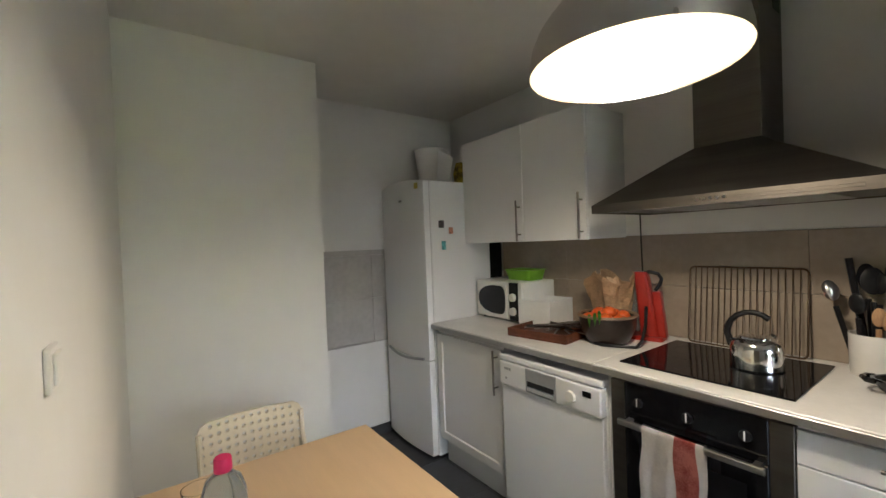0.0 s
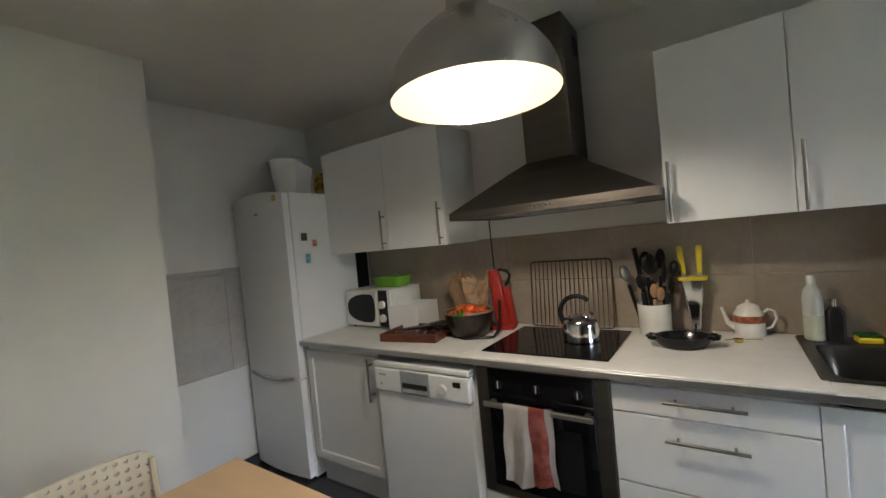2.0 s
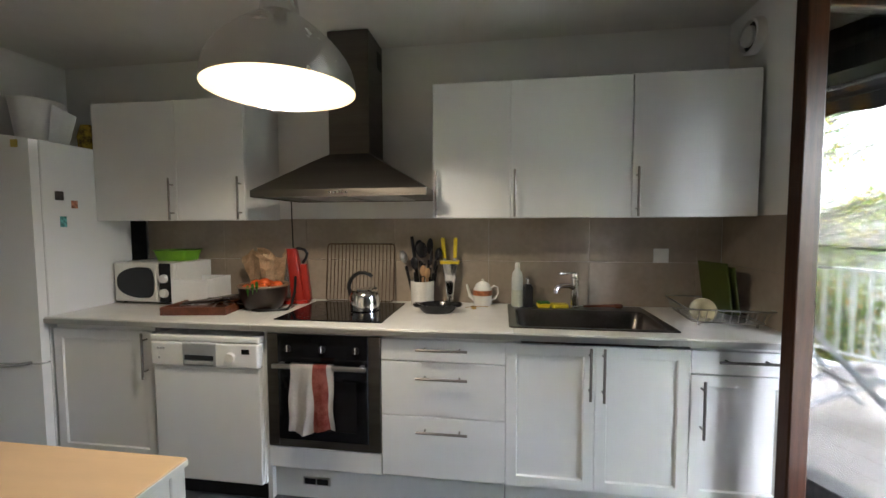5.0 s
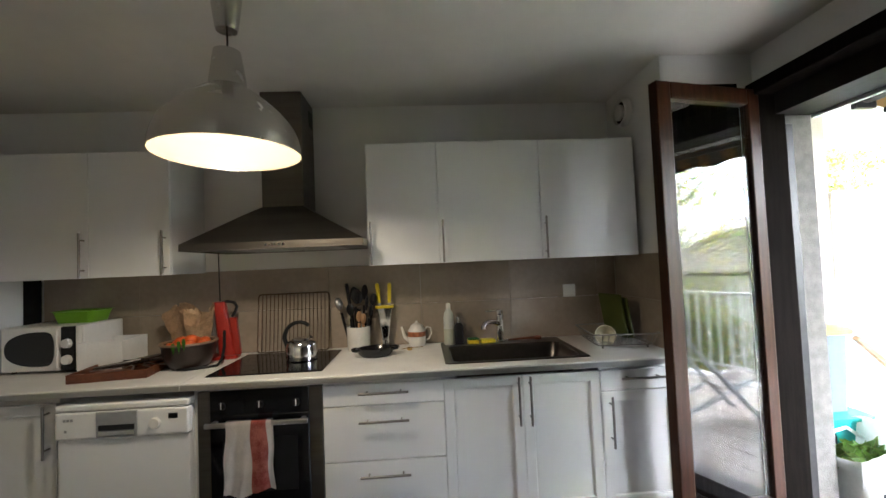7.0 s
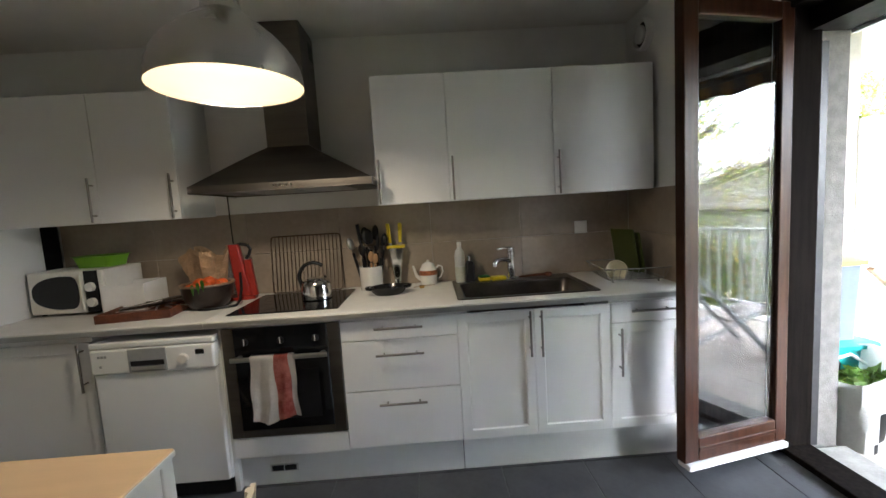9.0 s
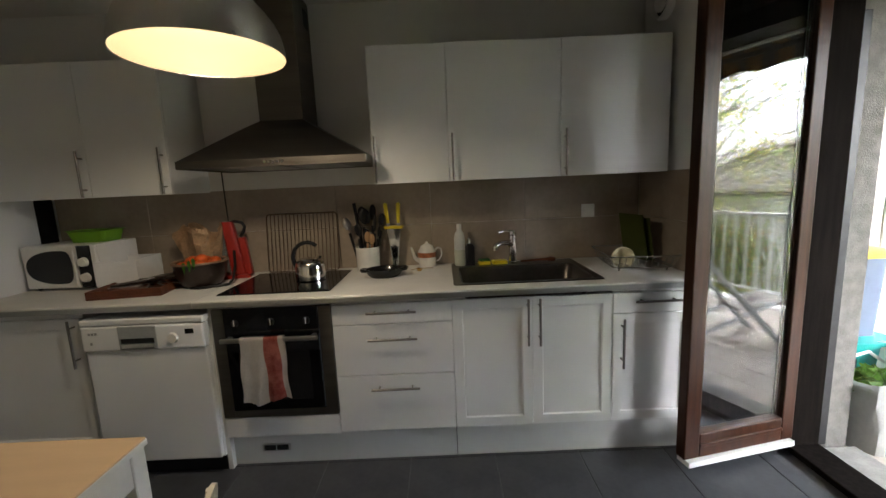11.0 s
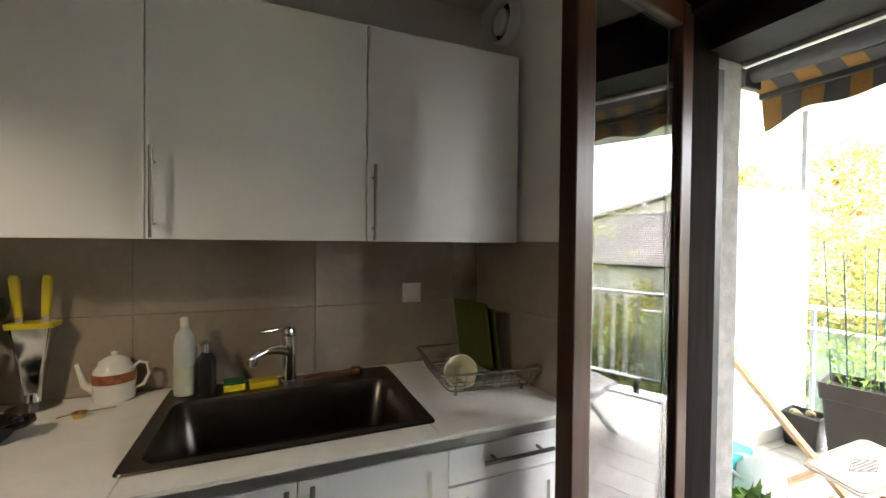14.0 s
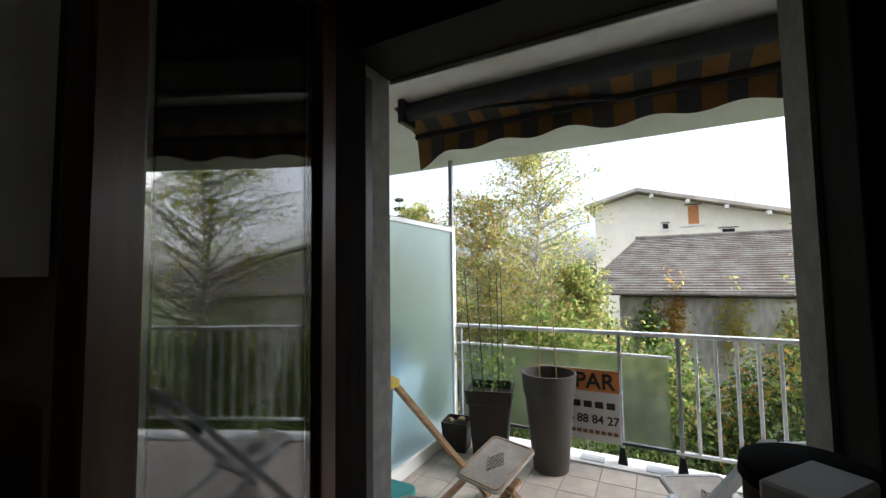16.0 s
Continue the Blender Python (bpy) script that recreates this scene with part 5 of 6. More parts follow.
# on the table
wbt = thing("water_bottle", (-0.585, -2.03, FLOOR + 0.772), "clear plastic water bottle with a pink cap", "bottle")
g = part("bottle", lathe(bmesh.new(), [(0, 0.004), (0.036, 0.0), (0.042, 0.01), (0.042, 0.07), (0.039, 0.08), (0.042, 0.09), (0.044, 0.17), (0.043, 0.205), (0.034, 0.232), (0.018, 0.246), (0.013, 0.250), (0.013, 0.258)], 28), CLEARP, wbt, "clear bluish plastic", True)
part("cap", lathe(bmesh.new(), [(0.0165, 0.250), (0.0175, 0.252), (0.0170, 0.276), (0.015, 0.279), (0, 0.279)], 24), mat("pink_cap_plastic", (0.55, 0.02, 0.12), 0.4, var=0.05), wbt, "pink screw cap", True)
gl = thing("drinking_glass", (-0.80, -2.06, FLOOR + 0.772), "empty clear drinking glass on the table", "glass")
part("glass", lathe(bmesh.new(), [(0, 0), (0.030, 0), (0.037, 0.11), (0.039, 0.125), (0.037, 0.125), (0.034, 0.11), (0.027, 0.008), (0, 0.008)], 28, capped=False), GLASS, gl, smooth=True)
folding_chair((-0.145, -1.915, FLOOR), 180, "cream perforated plastic chair at the table's end")

# by the balcony door
WICKER = mat("dark_brown_wicker", (0.050, 0.020, 0.009), 0.8, var=0.4, scale=30, bump=0.8, bscale=90, spec=0.15)
dm = thing("laundry_basket", (2.265, -1.65, FLOOR), "tall dark brown basket with a black lid by the door", "basket")
part("body", lathe(bmesh.new(), [(0, 0), (0.075, 0), (0.08, 0.02), (0.088, 1.127), (0, 1.128)], 28, capped=False), WICKER, dm, smooth=True)
part("lid", lathe(bmesh.new(), [(0.090, 1.125), (0.094, 1.13), (0.090, 1.155), (0.07, 1.164), (0, 1.165)], 28, capped=False), FELT, dm, "black felt lid", True)
cn = thing("tall_carton", (2.09, -1.615, FLOOR), "tall narrow white carton with a dark blue band by the door", "box", rz=-38)
part("box", bx(-0.06, -0.035, 0, 0.06, 0.035, 1.205, 0.004), mat("pale_blue_card", (0.74, 0.78, 0.80), 0.7, var=0.05), cn)
part("band", bx(-0.0612, -0.0362, 1.06, 0.0612, 0.0362, 1.17, 0.001), mat("navy_print", (0.012, 0.015, 0.035), 0.6, var=0.1), cn, "navy blue band")

# ---- balcony ----
BX1 = 5.02
slab = structure("balcony_floor", bx(EXT1, -4.6, BALCONY - 0.22, BX1, 3.2, BALCONY - 0.006), PATIOGROUT, "beige tiled balcony floor")
structure("balcony_ceiling", bx(EXT1, -4.6, 2.50, BX1 + 0.03, 3.2, 2.72), SLAB, "white painted concrete balcony ceiling")
structure("balcony_kerb", bx(4.79, -4.6, BALCONY - 0.005, BX1 - 0.002, 3.2, BALCONY + 0.012, 0.004), SLAB, "pale painted edge strip of the balcony")
for k in (-0.95, -1.42, -2.3, -3.1):
    tagged(part("drain_patch", bx(4.83, k - 0.09, BALCONY + 0.0125, 4.95, k + 0.09, BALCONY + 0.016, 0.001), GREYPLASTIC), "dark grey patch on the balcony's edge strip", "patch", "balcony edge patches")
bm = bmesh.new()
box(bm, EXT1 + 0.001, 0.25, BALCONY - 0.3, 3.62, 0.43, 2.499)
structure("wall_pier", bm, FACADE, "cream rendered pier at the balcony's end")
bm = bmesh.new()
box(bm, EXT1, -4.6, BALCONY, EXT1 + 0.012, -1.872, 2.499)
box(bm, EXT1, -0.574, BALCONY, EXT1 + 0.012, 0.249, 2.499)
box(bm, EXT1, 0.431, -3, EXT1 + 0.012, 3.2, 2.499)
structure("facade", bm, FACADE, "cream rendered facade beside the door")
structure("wall_balcony_end", bx(EXT1, -4.75, -3.0, BX1, -4.601, 2.72), FACADE, "cream wall at the balcony's far end")

rl = thing("railing", (4.90, -1.2, BALCONY), "aluminium balcony railing with glass infill and vertical bars", "railing")
part("top_rail", bx(-0.03, -3.38, 0.985, 0.03, 1.42, 1.015, 0.006, 2), ALU, rl, "aluminium handrail")
part("lower_rail", bx(-0.015, -3.38, 0.150, 0.015, -0.33, 0.172, 0.003), ALU, rl)
part("lower_rail", bx(-0.015, -0.33, 0.150, 0.015, 1.42, 0.172, 0.003), RUBBER, rl)
part("middle_rail", bx(-0.018, -0.33, 0.828, 0.018, 1.42, 0.846, 0.003), ALU, rl)
g = part("glass_panel", bx(-0.004, -0.30, 0.175, 0.004, 1.40, 0.828), PALEGLASS, rl, "pale rough glass infill")
g.visible_shadow = False
for y in (0.03, -0.37, -1.55, -2.75, 1.39):
    po = part("post", bx(-0.014, y - 0.014, 0.01, 0.014, y + 0.014, 0.986, 0.003), GREYPLASTIC, rl, "grey metal post")
    part("foot", loft(bmesh.new(), [rrect(-0.035, y - 0.035, 0.035, y + 0.035, 0.01, 0.012), rrect(-0.03, y - 0.03, 0.03, y + 0.03, 0.01, 0.05), rrect(-0.017, y - 0.017, 0.017, y + 0.017, 0.006, 0.13)]), BLACK, po, "black foot cap")
y = -0.48
while y > -3.36:
    if abs(y + 1.55) > 0.05 and abs(y + 2.75) > 0.05:
        part("baluster", bx(-0.010, y - 0.011, 0.172, 0.010, y + 0.011, 0.985, 0.003), ALU, rl)
    y -= 0.122

sc = thing("privacy_screen", (4.24, 0.25, BALCONY), "frosted glass privacy screen in a white frame", "screen")
for c in ((-0.62, -0.025, 0.0, -0.58, 0.025, 1.90), (0.59, -0.025, 0.0, 0.65, 0.025, 1.93), (-0.58, -0.02, 1.87, 0.59, 0.02, 1.91), (-0.58, -0.03, 0.0, 0.59, 0.03, 0.10)):
    part("frame_bar", bx(*c, 0.004), ALU if c[2] > 1 else WHITEPLASTIC, sc)
g = part("pane", bx(-0.578, -0.004, 0.10, 0.588, 0.004, 1.87), FROST, sc, "frosted glass pane")
g.visible_shadow = False
part("pole", bx(0.60, -0.018, 1.931, 0.636, 0.018, 2.559, 0.003), GREYPLASTIC, sc, "grey pole up to the ceiling")

# neighbour's plants behind the screen
NPOT = mat("blue_glazed_pot", (0.10, 0.20, 0.35), 0.3, var=0.2)
CRATE = mat("white_crate_plastic", (0.60, 0.64, 0.68), 0.5, var=0.05)


def leaf_cloud(n, centre, size, leaf, seed, shell=0.35, squash=None):
    """Many small bent leaves in an uneven volume; returns a mesh."""
    rs = np.random.RandomState(seed)
    d = rs.normal(size=(n, 3))
    d /= np.linalg.norm(d, axis=1)[:, None]
    r = shell + (1 - shell) * rs.rand(n) ** 0.6
    lump = 1 + 0.30 * np.sin(d[:, 0] * 5 + seed) * np.cos(d[:, 1] * 4 + seed * 2) + 0.22 * np.sin(d[:, 2] * 7 + d[:, 0] * 3)
    c = np.array(centre) + d * (r * lump)[:, None] * np.array(size)
    u = rs.normal(size=(n, 3))
    u /= np.linalg.norm(u, axis=1)[:, None]
    v = np.cross(u, rs.normal(size=(n, 3)))
    v /= np.linalg.norm(v, axis=1)[:, None]
    s = leaf * (0.6 + 0.8 * rs.rand(n))[:, None]
    return np.stack([c - u * s, c + v * s * 0.45, c + u * s, c - v * s * 0.45], 1)


def leaves_part(name, arrays, material, parent, label=""):
    v = np.concatenate(arrays).reshape(-1, 3)
    me = bpy.data.meshes.new(name)
    me.from_pydata(v.tolist(), [], np.arange(len(v)).reshape(-1, 4).tolist())
    for m in (material if isinstance(material, (list, tuple)) else [material]):
        me.materials.append(m)
    if isinstance(material, (list, tuple)):
        rs = np.random.RandomState(len(v))
        me.polygons.foreach_set("material_index", rs.randint(0, len(material), len(me.polygons)).astype(np.int32))
    ob = new(name, me)
    ob.parent = parent
    if label:
        ob["label"] = label
    return ob


def potted_plant(loc, r, h, material, seed, leaf, label):
    p = thing("potted_plant", loc, label, "plant", "potted plants")
    part("pot", lathe(bmesh.new(), [(r * 0.7, 0), (r * 0.95, h * 0.85), (r, h * 0.86), (r, h), (r * 0.9, h), (r * 0.88, h * 0.8), (0, h * 0.8)], 24, capped=False), material, p, smooth=True)
    leaves_part("foliage", [leaf_cloud(240, (0, 0, h + 0.14), (r * 1.2, r * 1.2, 0.18), 0.05, seed, 0.1)], leaf, p)
    return p


cr = thing("storage_crate", (4.25, 0.62, BALCONY), "white plastic crate behind the frosted screen", "crate")
part("box", loft(bmesh.new(), [rrect(-0.28, -0.2, 0.28, 0.2, 0.03, 0), rrect(-0.3, -0.22, 0.3, 0.22, 0.03, 0.62)]), CRATE, cr)
part("rim", loft(bmesh.new(), [rrect(-0.32, -0.24, 0.32, 0.24, 0.03, 0.60), rrect(-0.32, -0.24, 0.32, 0.24, 0.03, 0.64)]), CRATE, cr)
potted_plant((4.12, 0.60, BALCONY + 0.64), 0.11, 0.18, NPOT, 3, LEAFDARK, "leafy plant in a blue pot on the white crate")
potted_plant((4.40, 0.62, BALCONY + 0.64), 0.12, 0.2, NPOT, 4, LEAFGREEN, "leafy plant in a blue pot on the white crate")

# planters
TAUPE = mat("taupe_plastic", (0.052, 0.046, 0.040), 0.5, var=0.08, scale=6, bump=0.06, bscale=120)
SOIL = mat("potting_soil", (0.035, 0.024, 0.016), 0.95, var=0.4, scale=30, bump=0.9, bscale=60)
CANE = mat("bamboo_cane", (0.30, 0.20, 0.09), 0.6, var=0.25, scale=12)
DARKCANE = mat("green_plastic_cane", (0.02, 0.04, 0.025), 0.5, var=0.2, scale=20)
rp = thing("round_planter", (4.60, -0.69, BALCONY), "tall round taupe plastic planter with bare canes", "planter")
part("pot", lathe(bmesh.new(), [(0.125, 0), (0.13, 0.006), (0.182, 0.56), (0.192, 0.565), (0.205, 0.71), (0.205, 0.72), (0.192, 0.72), (0.185, 0.60), (0, 0.60)], 48, capped=False), TAUPE, rp, smooth=True)
part("soil", lathe(bmesh.new(), [(0.186, 0.605), (0.1, 0.625), (0, 0.615)], 24, capped=False), SOIL, rp)
for x, y, tx, ty, h in ((-0.03, 0.06, -0.04, 0.07, 1.36), (0.05, -0.05, 0.06, -0.02, 1.55)):
    bm = rod(bmesh.new(), (x, y, 0.6), (tx, ty, h), 0.006, 0.004, 7)
    part("cane", bm, CANE, rp, "bamboo cane", True)
BROWNPOT = mat("dark_brown_plastic", (0.026, 0.021, 0.018), 0.5, var=0.1, scale=6, bump=0.06, bscale=120)
sp = thing("square_planter", (4.63, -0.20, BALCONY), "square dark brown plastic planter with canes and seedlings", "planter", rz=14)
part("pot", loft(bmesh.new(), [rrect(-0.13, -0.13, 0.13, 0.13, 0.02, 0), rrect(-0.165, -0.165, 0.165, 0.165, 0.022, 0.44), rrect(-0.178, -0.178, 0.178, 0.178, 0.022, 0.445), rrect(-0.187, -0.187, 0.187, 0.187, 0.022, 0.555), rrect(-0.172, -0.172, 0.172, 0.172, 0.02, 0.555), rrect(-0.165, -0.165, 0.165, 0.165, 0.02, 0.48)], True, False), BROWNPOT, sp)
part("soil", bx(-0.166, -0.166, 0.47, 0.166, 0.166, 0.49), SOIL, sp)
for x, y, tx, ty, h in ((-0.12, 0.12, -0.16, 0.17, 1.52), (-0.05, 0.05, -0.10, 0.08, 1.45), (0.08, -0.02, 0.06, -0.0, 1.50), (0.1, -0.06, 0.10, -0.06, 1.48), (0.12, -0.1, 0.15, -0.09, 1.53)):
    part("cane", rod(bmesh.new(), (x, y, 0.47), (tx, ty, h), 0.005, 0.0045, 6), DARKCANE, sp, "dark green plant cane", True)
for k in range(5):
    x, y = random.uniform(-0.12, 0.12), random.uniform(-0.12, 0.12)
    pts = [(x, y, 0.48), (x + random.uniform(-.04, .04), y + random.uniform(-.04, .04), 0.62), (x + random.uniform(-.09, .09), y + random.uniform(-.09, .09), 0.78)]
    part("stem", tube(bmesh.new(), pts, 0.003, 5), LEAFGREEN, sp)
leaves_part("foliage", [leaf_cloud(230, (0.0, 0.0, 0.72), (0.26, 0.24, 0.26), 0.022, 11, 0.1)], LEAFGREEN, sp, "sparse pea-green leaves")
q = thing("small_planter", (4.62, 0.10, BALCONY), "small dark brown balcony planter with dry soil and bulbs", "planter", rz=8)
part("pot", loft(bmesh.new(), [rrect(-0.09, -0.09, 0.09, 0.09, 0.015, 0), rrect(-0.115, -0.115, 0.115, 0.115, 0.015, 0.24), rrect(-0.105, -0.105, 0.105, 0.105, 0.012, 0.24), rrect(-0.10, -0.10, 0.10, 0.10, 0.012, 0.2)], True, True), BROWNPOT, q)
for x, y in ((-0.04, 0.03), (0.05, -0.02), (0.0, 0.06)):
    bm = bmesh.new()
    bmesh.ops.create_icosphere(bm, subdivisions=2, radius=0.032, matrix=Matrix.Translation((x, y, 0.225)) @ Matrix.Diagonal((1, 1, 0.8, 1)))
    part("bulb", bm, CANE, q, smooth=True)

# estate agent's board leaning on the railing
SIGNWHITE = mat("sign_white", (0.62, 0.61, 0.60), 0.4, var=0.03)
SIGNORANGE = mat("sign_orange", (0.55, 0.20, 0.055), 0.4, var=0.04)
SIGNBLACK = mat("sign_ink", (0.02, 0.02, 0.02), 0.4, var=0.1)
sg = thing("sign_board", (4.85, -0.845, BALCONY + 0.17), "white and orange estate agent's board leaning on the railing", "sign")
part("panel", bx(-0.004, -0.325, 0, 0.004, 0.325, 0.545, 0.001), SIGNWHITE, sg)
part("header", bx(-0.0065, -0.324, 0.375, -0.0042, 0.324, 0.544), SIGNORANGE, sg, "orange header band")


def lettering(text, size, y, z, material, parent):
    cu = bpy.data.curves.new("lettering", 'FONT')
    cu.body, cu.size, cu.extrude, cu.align_x = text, size, 0.0012, 'RIGHT'
    cu.offset = size * 0.022
    tmp = new("lettering", cu)
    me = bpy.data.meshes.new_from_object(tmp.evaluated_get(bpy.context.evaluated_depsgraph_get()))
    bpy.data.objects.remove(tmp)
    me.transform(Matrix.Translation((-0.0062, y, z)) @ Matrix.Rotation(radians(-90), 4, 'Z') @ Matrix.Rotation(radians(90), 4, 'X'))
    me.materials.clear()
    me.materials.append(material)
    ob = new("lettering", me)
    ob.parent = parent
    return ob


lettering("PAR", 0.168, -0.29, 0.400, SIGNBLACK, sg).location.x = -0.003
bm = tube(bmesh.new(), [(-0.006, 0.09 + 0.034 * math.cos(a), 0.275 + 0.034 * math.sin(a)) for a in [2 * math.pi * i / 18 for i in range(18)]], 0.006, 5, True)
for k in range(4):
    box(bm, -0.006, 0.03 - k * 0.085, 0.25, -0.0042, 0.03 - k * 0.085 - 0.062, 0.30, 0.0008)
part("logo", bm, SIGNBLACK, sg, "dark logo shapes")
lettering("6 88 84 27", 0.088, -0.315, 0.135, SIGNBLACK, sg)
bm = bmesh.new()
for k in range(9):
    box(bm, -0.006, -0.305 + k * 0.045, 0.055, -0.0042, -0.305 + k * 0.045 + 0.034, 0.083)
part("text_bars", bm, mat("sign_brown_ink", (0.22, 0.10, 0.04), 0.5), sg)
for y in (-0.305, 0.305):
    part("eyelet", rod(bmesh.new(), (-0.0075, y, 0.525), (-0.005, y, 0.525), 0.008, seg=12), CHROME, sg)
sg.matrix_world = pose(4.845, -0.845, BALCONY + 0.165, 0, 2.5, 0)

# awning under the balcony ceiling
AWN_Y = mat("awning_yellow", (0.15, 0.075, 0.014), 0.85, var=0.15, scale=9, bump=0.3, bscale=200)
AWN_G = mat("awning_grey", (0.035, 0.035, 0.04), 0.85, var=0.15, scale=9, bump=0.3, bscale=200)
aw = thing("awning", (3.52, -2.2, 2.31), "rolled-in yellow and grey striped awning under the balcony ceiling", "awning")
part("cassette", tube(bmesh.new(), [(0.03, 2.12, 0.125), (0.03, -2.2, 0.125)], 0.055, 16), AWN_G, aw, "rolled striped cloth", True)
for y in (2.10, -0.4, -2.1):
    part("bracket", bx(-0.05, y - 0.02, 0.04, 0.10, y + 0.02, 0.189, 0.004), RUBBER, aw, "dark metal bracket")
part("front_bar", bx(0.285, -2.2, 0.045, 0.315, 2.2, 0.08, 0.004), RUBBER, aw, "dark metal front bar")
for y0, y1 in ((1.9, 0.9), (-1.9, -0.9)):
    part("arm", tube(bmesh.new(), [(0.05, y0, 0.10), (0.16, (y0 + y1) / 2, 0.09), (0.285, y1, 0.06)], 0.014, 8), RUBBER, aw, "folding arm", True)
top, val = bmesh.new(), bmesh.new()
NS = 200
for i in range(NS):
    ya, yb = 2.2 - 4.4 * i / NS, 2.2 - 4.4 * (i + 1) / NS
    stripe = 0 if int((2.2 - ya) / 0.105) % 2 else 1

    def sag(y):
        return 0.012 * math.sin(y * 5.0) + 0.008 * math.sin(y * 13)

    def drop(y):
        e = math.exp(-((2.2 - y) / 0.22) ** 2)
        return -0.058 - 0.018 * math.sin(y * 2 * math.pi / 0.42) - 0.075 * e

    def lean(y):
        return 0.03 * math.sin(y * 3.1) + 0.02 * math.sin(y * 9.0)
    for bm, rows in ((top, [lambda y: (0.03, y, 0.18), lambda y: (0.12, y, 0.155 + sag(y)), lambda y: (0.20, y, 0.12 + sag(y + 1)), lambda y: (0.30, y, 0.082)]),
                     (val, [lambda y: (0.318, y, 0.08), lambda y: (0.323 + lean(y) * 0.5, y, 0.5 * drop(y) + 0.04), lambda y: (0.327 + lean(y), y, drop(y))])):
        for a, b in zip(rows, rows[1:]):
            f = bm.faces.new([bm.verts.new(p) for p in (a(ya), a(yb), b(yb), b(ya))])
            f.material_index = stripe
for nm, bm in (("cloth", top), ("valance", val)):
    bmesh.ops.remove_doubles(bm, verts=bm.verts, dist=0.0004)
    bmesh.ops.solidify(bm, geom=bm.faces[:], thickness=0.003)
    part(nm, bm, [AWN_G, AWN_Y], aw, "striped awning cloth", True)

# bins, bag, chairs on the balcony
BINBLUE = mat("slate_blue_plastic", (0.10, 0.13, 0.19), 0.45, var=0.08, scale=4, bump=0.04)
BINYELLOW = mat("yellow_plastic", (0.62, 0.46, 0.06), 0.4, var=0.06)
TEAL = mat("teal_plastic", (0.02, 0.30, 0.28), 0.4, var=0.08, scale=5)
tb2 = thing("teal_crate", (2.88, -0.20, BALCONY), "teal plastic recycling crate beside the balcony door", "crate")
part("box", loft(bmesh.new(), [rrect(-0.16, -0.20, 0.16, 0.20, 0.04, 0), rrect(-0.19, -0.23, 0.19, 0.23, 0.05, 0.48), rrect(-0.205, -0.245, 0.205, 0.245, 0.05, 0.485), rrect(-0.205, -0.245, 0.205, 0.245, 0.05, 0.505)]), TEAL, tb2, smooth=True)
bm = bmesh.new()
for k in range(4):
    tube(bm, [(-0.06 + 0.03 * k, -0.232 - 0.002 * k, 0.26), (-0.04 + 0.02 * k, -0.236, 0.30 + 0.01 * k), (0.0 + 0.01 * k, -0.238, 0.33)], 0.008, 5)
part("mark", bm, BLACK, tb2, "black mark")
bn = thing("waste_bin", (2.90, -0.16, BALCONY + 0.505), "slate-blue bin with a yellow lid on the teal crate", "bin")
part("body", loft(bmesh.new(), [rrect(-0.125, -0.175, 0.125, 0.175, 0.03, 0), rrect(-0.14, -0.19, 0.14, 0.19, 0.03, 0.46)]), BINBLUE, bn, smooth=True)
part("lid", loft(bmesh.new(), [rrect(-0.16, -0.215, 0.16, 0.21, 0.035, 0.46), rrect(-0.16, -0.215, 0.16, 0.21, 0.035, 0.485), rrect(-0.13, -0.18, 0.13, 0.18, 0.035, 0.51)]), BINYELLOW, bn, "yellow lid", True)
part("wire", tube(bmesh.new(), [(0.02, 0.12, 0.50), (0.05, 0.12, 0.64), (0.0, 0.11, 0.68), (-0.08, 0.10, 0.69), (-0.11, 0.10, 0.71)], 0.003, 6), CHROME, bn, "thin bent wire", True)
BAGWHITE = mat("woven_bag_white", (0.62, 0.62, 0.60), 0.6, var=0.06, scale=10, bump=0.4, bscale=70)
bg = thing("shopping_bag", (2.83, -0.55, BALCONY), "white woven shopping bag with black stripe filled with green leaves", "bag", rz=18)
n, rings = 28, []
for j in range(9):
    f = j / 8
    ring = []
    for i in range(n):
        a = 2 * math.pi * i / n
        ex, ey = 0.155 + 0.02 * f, 0.105 + 0.02 * f
        w = 1 + 0.05 * math.sin(5 * a + 4 * f) + 0.03 * math.sin(9 * a - 7 * f)
        ring.append((ex * w * math.copysign(abs(math.cos(a)) ** 0.6, math.cos(a)), ey * w * math.copysign(abs(math.sin(a)) ** 0.6, math.sin(a)), 0.45 * f + (0.07 * math.cos(a) * f)))
    rings.append(ring)
bm = loft(bmesh.new(), rings, True, False)
for f in bm.faces:
    c = f.calc_center_median()
    f.material_index = 1 if abs(c.x + 0.03 - (c.z - 0.15) * 0.25) < 0.022 else 0
bmesh.ops.solidify(bm, geom=bm.faces[:], thickness=-0.004)
part("sack", bm, [BAGWHITE, BLACK], bg, smooth=True)
leaves_part("leaves", [leaf_cloud(420, (0, 0, 0.35), (0.14, 0.095, 0.045), 0.048, 21, 0.0)], [LEAFGREEN, mat("lettuce_green", (0.14, 0.26, 0.04), 0.5, var=0.3, scale=20)], bg, "bright green leaves")
bm = tube(bmesh.new(), [(-0.14, 0.05, 0.38), (-0.05, 0.09, 0.46), (0.08, 0.09, 0.46), (0.15, 0.05, 0.40)], 0.009, 6)
part("handle", bm, BAGWHITE, bg, "white carrying strap", True)
bo = thing("bottle", (3.03, -0.60, BALCONY), "dark glass wine bottle standing beside the bag", "bottle")
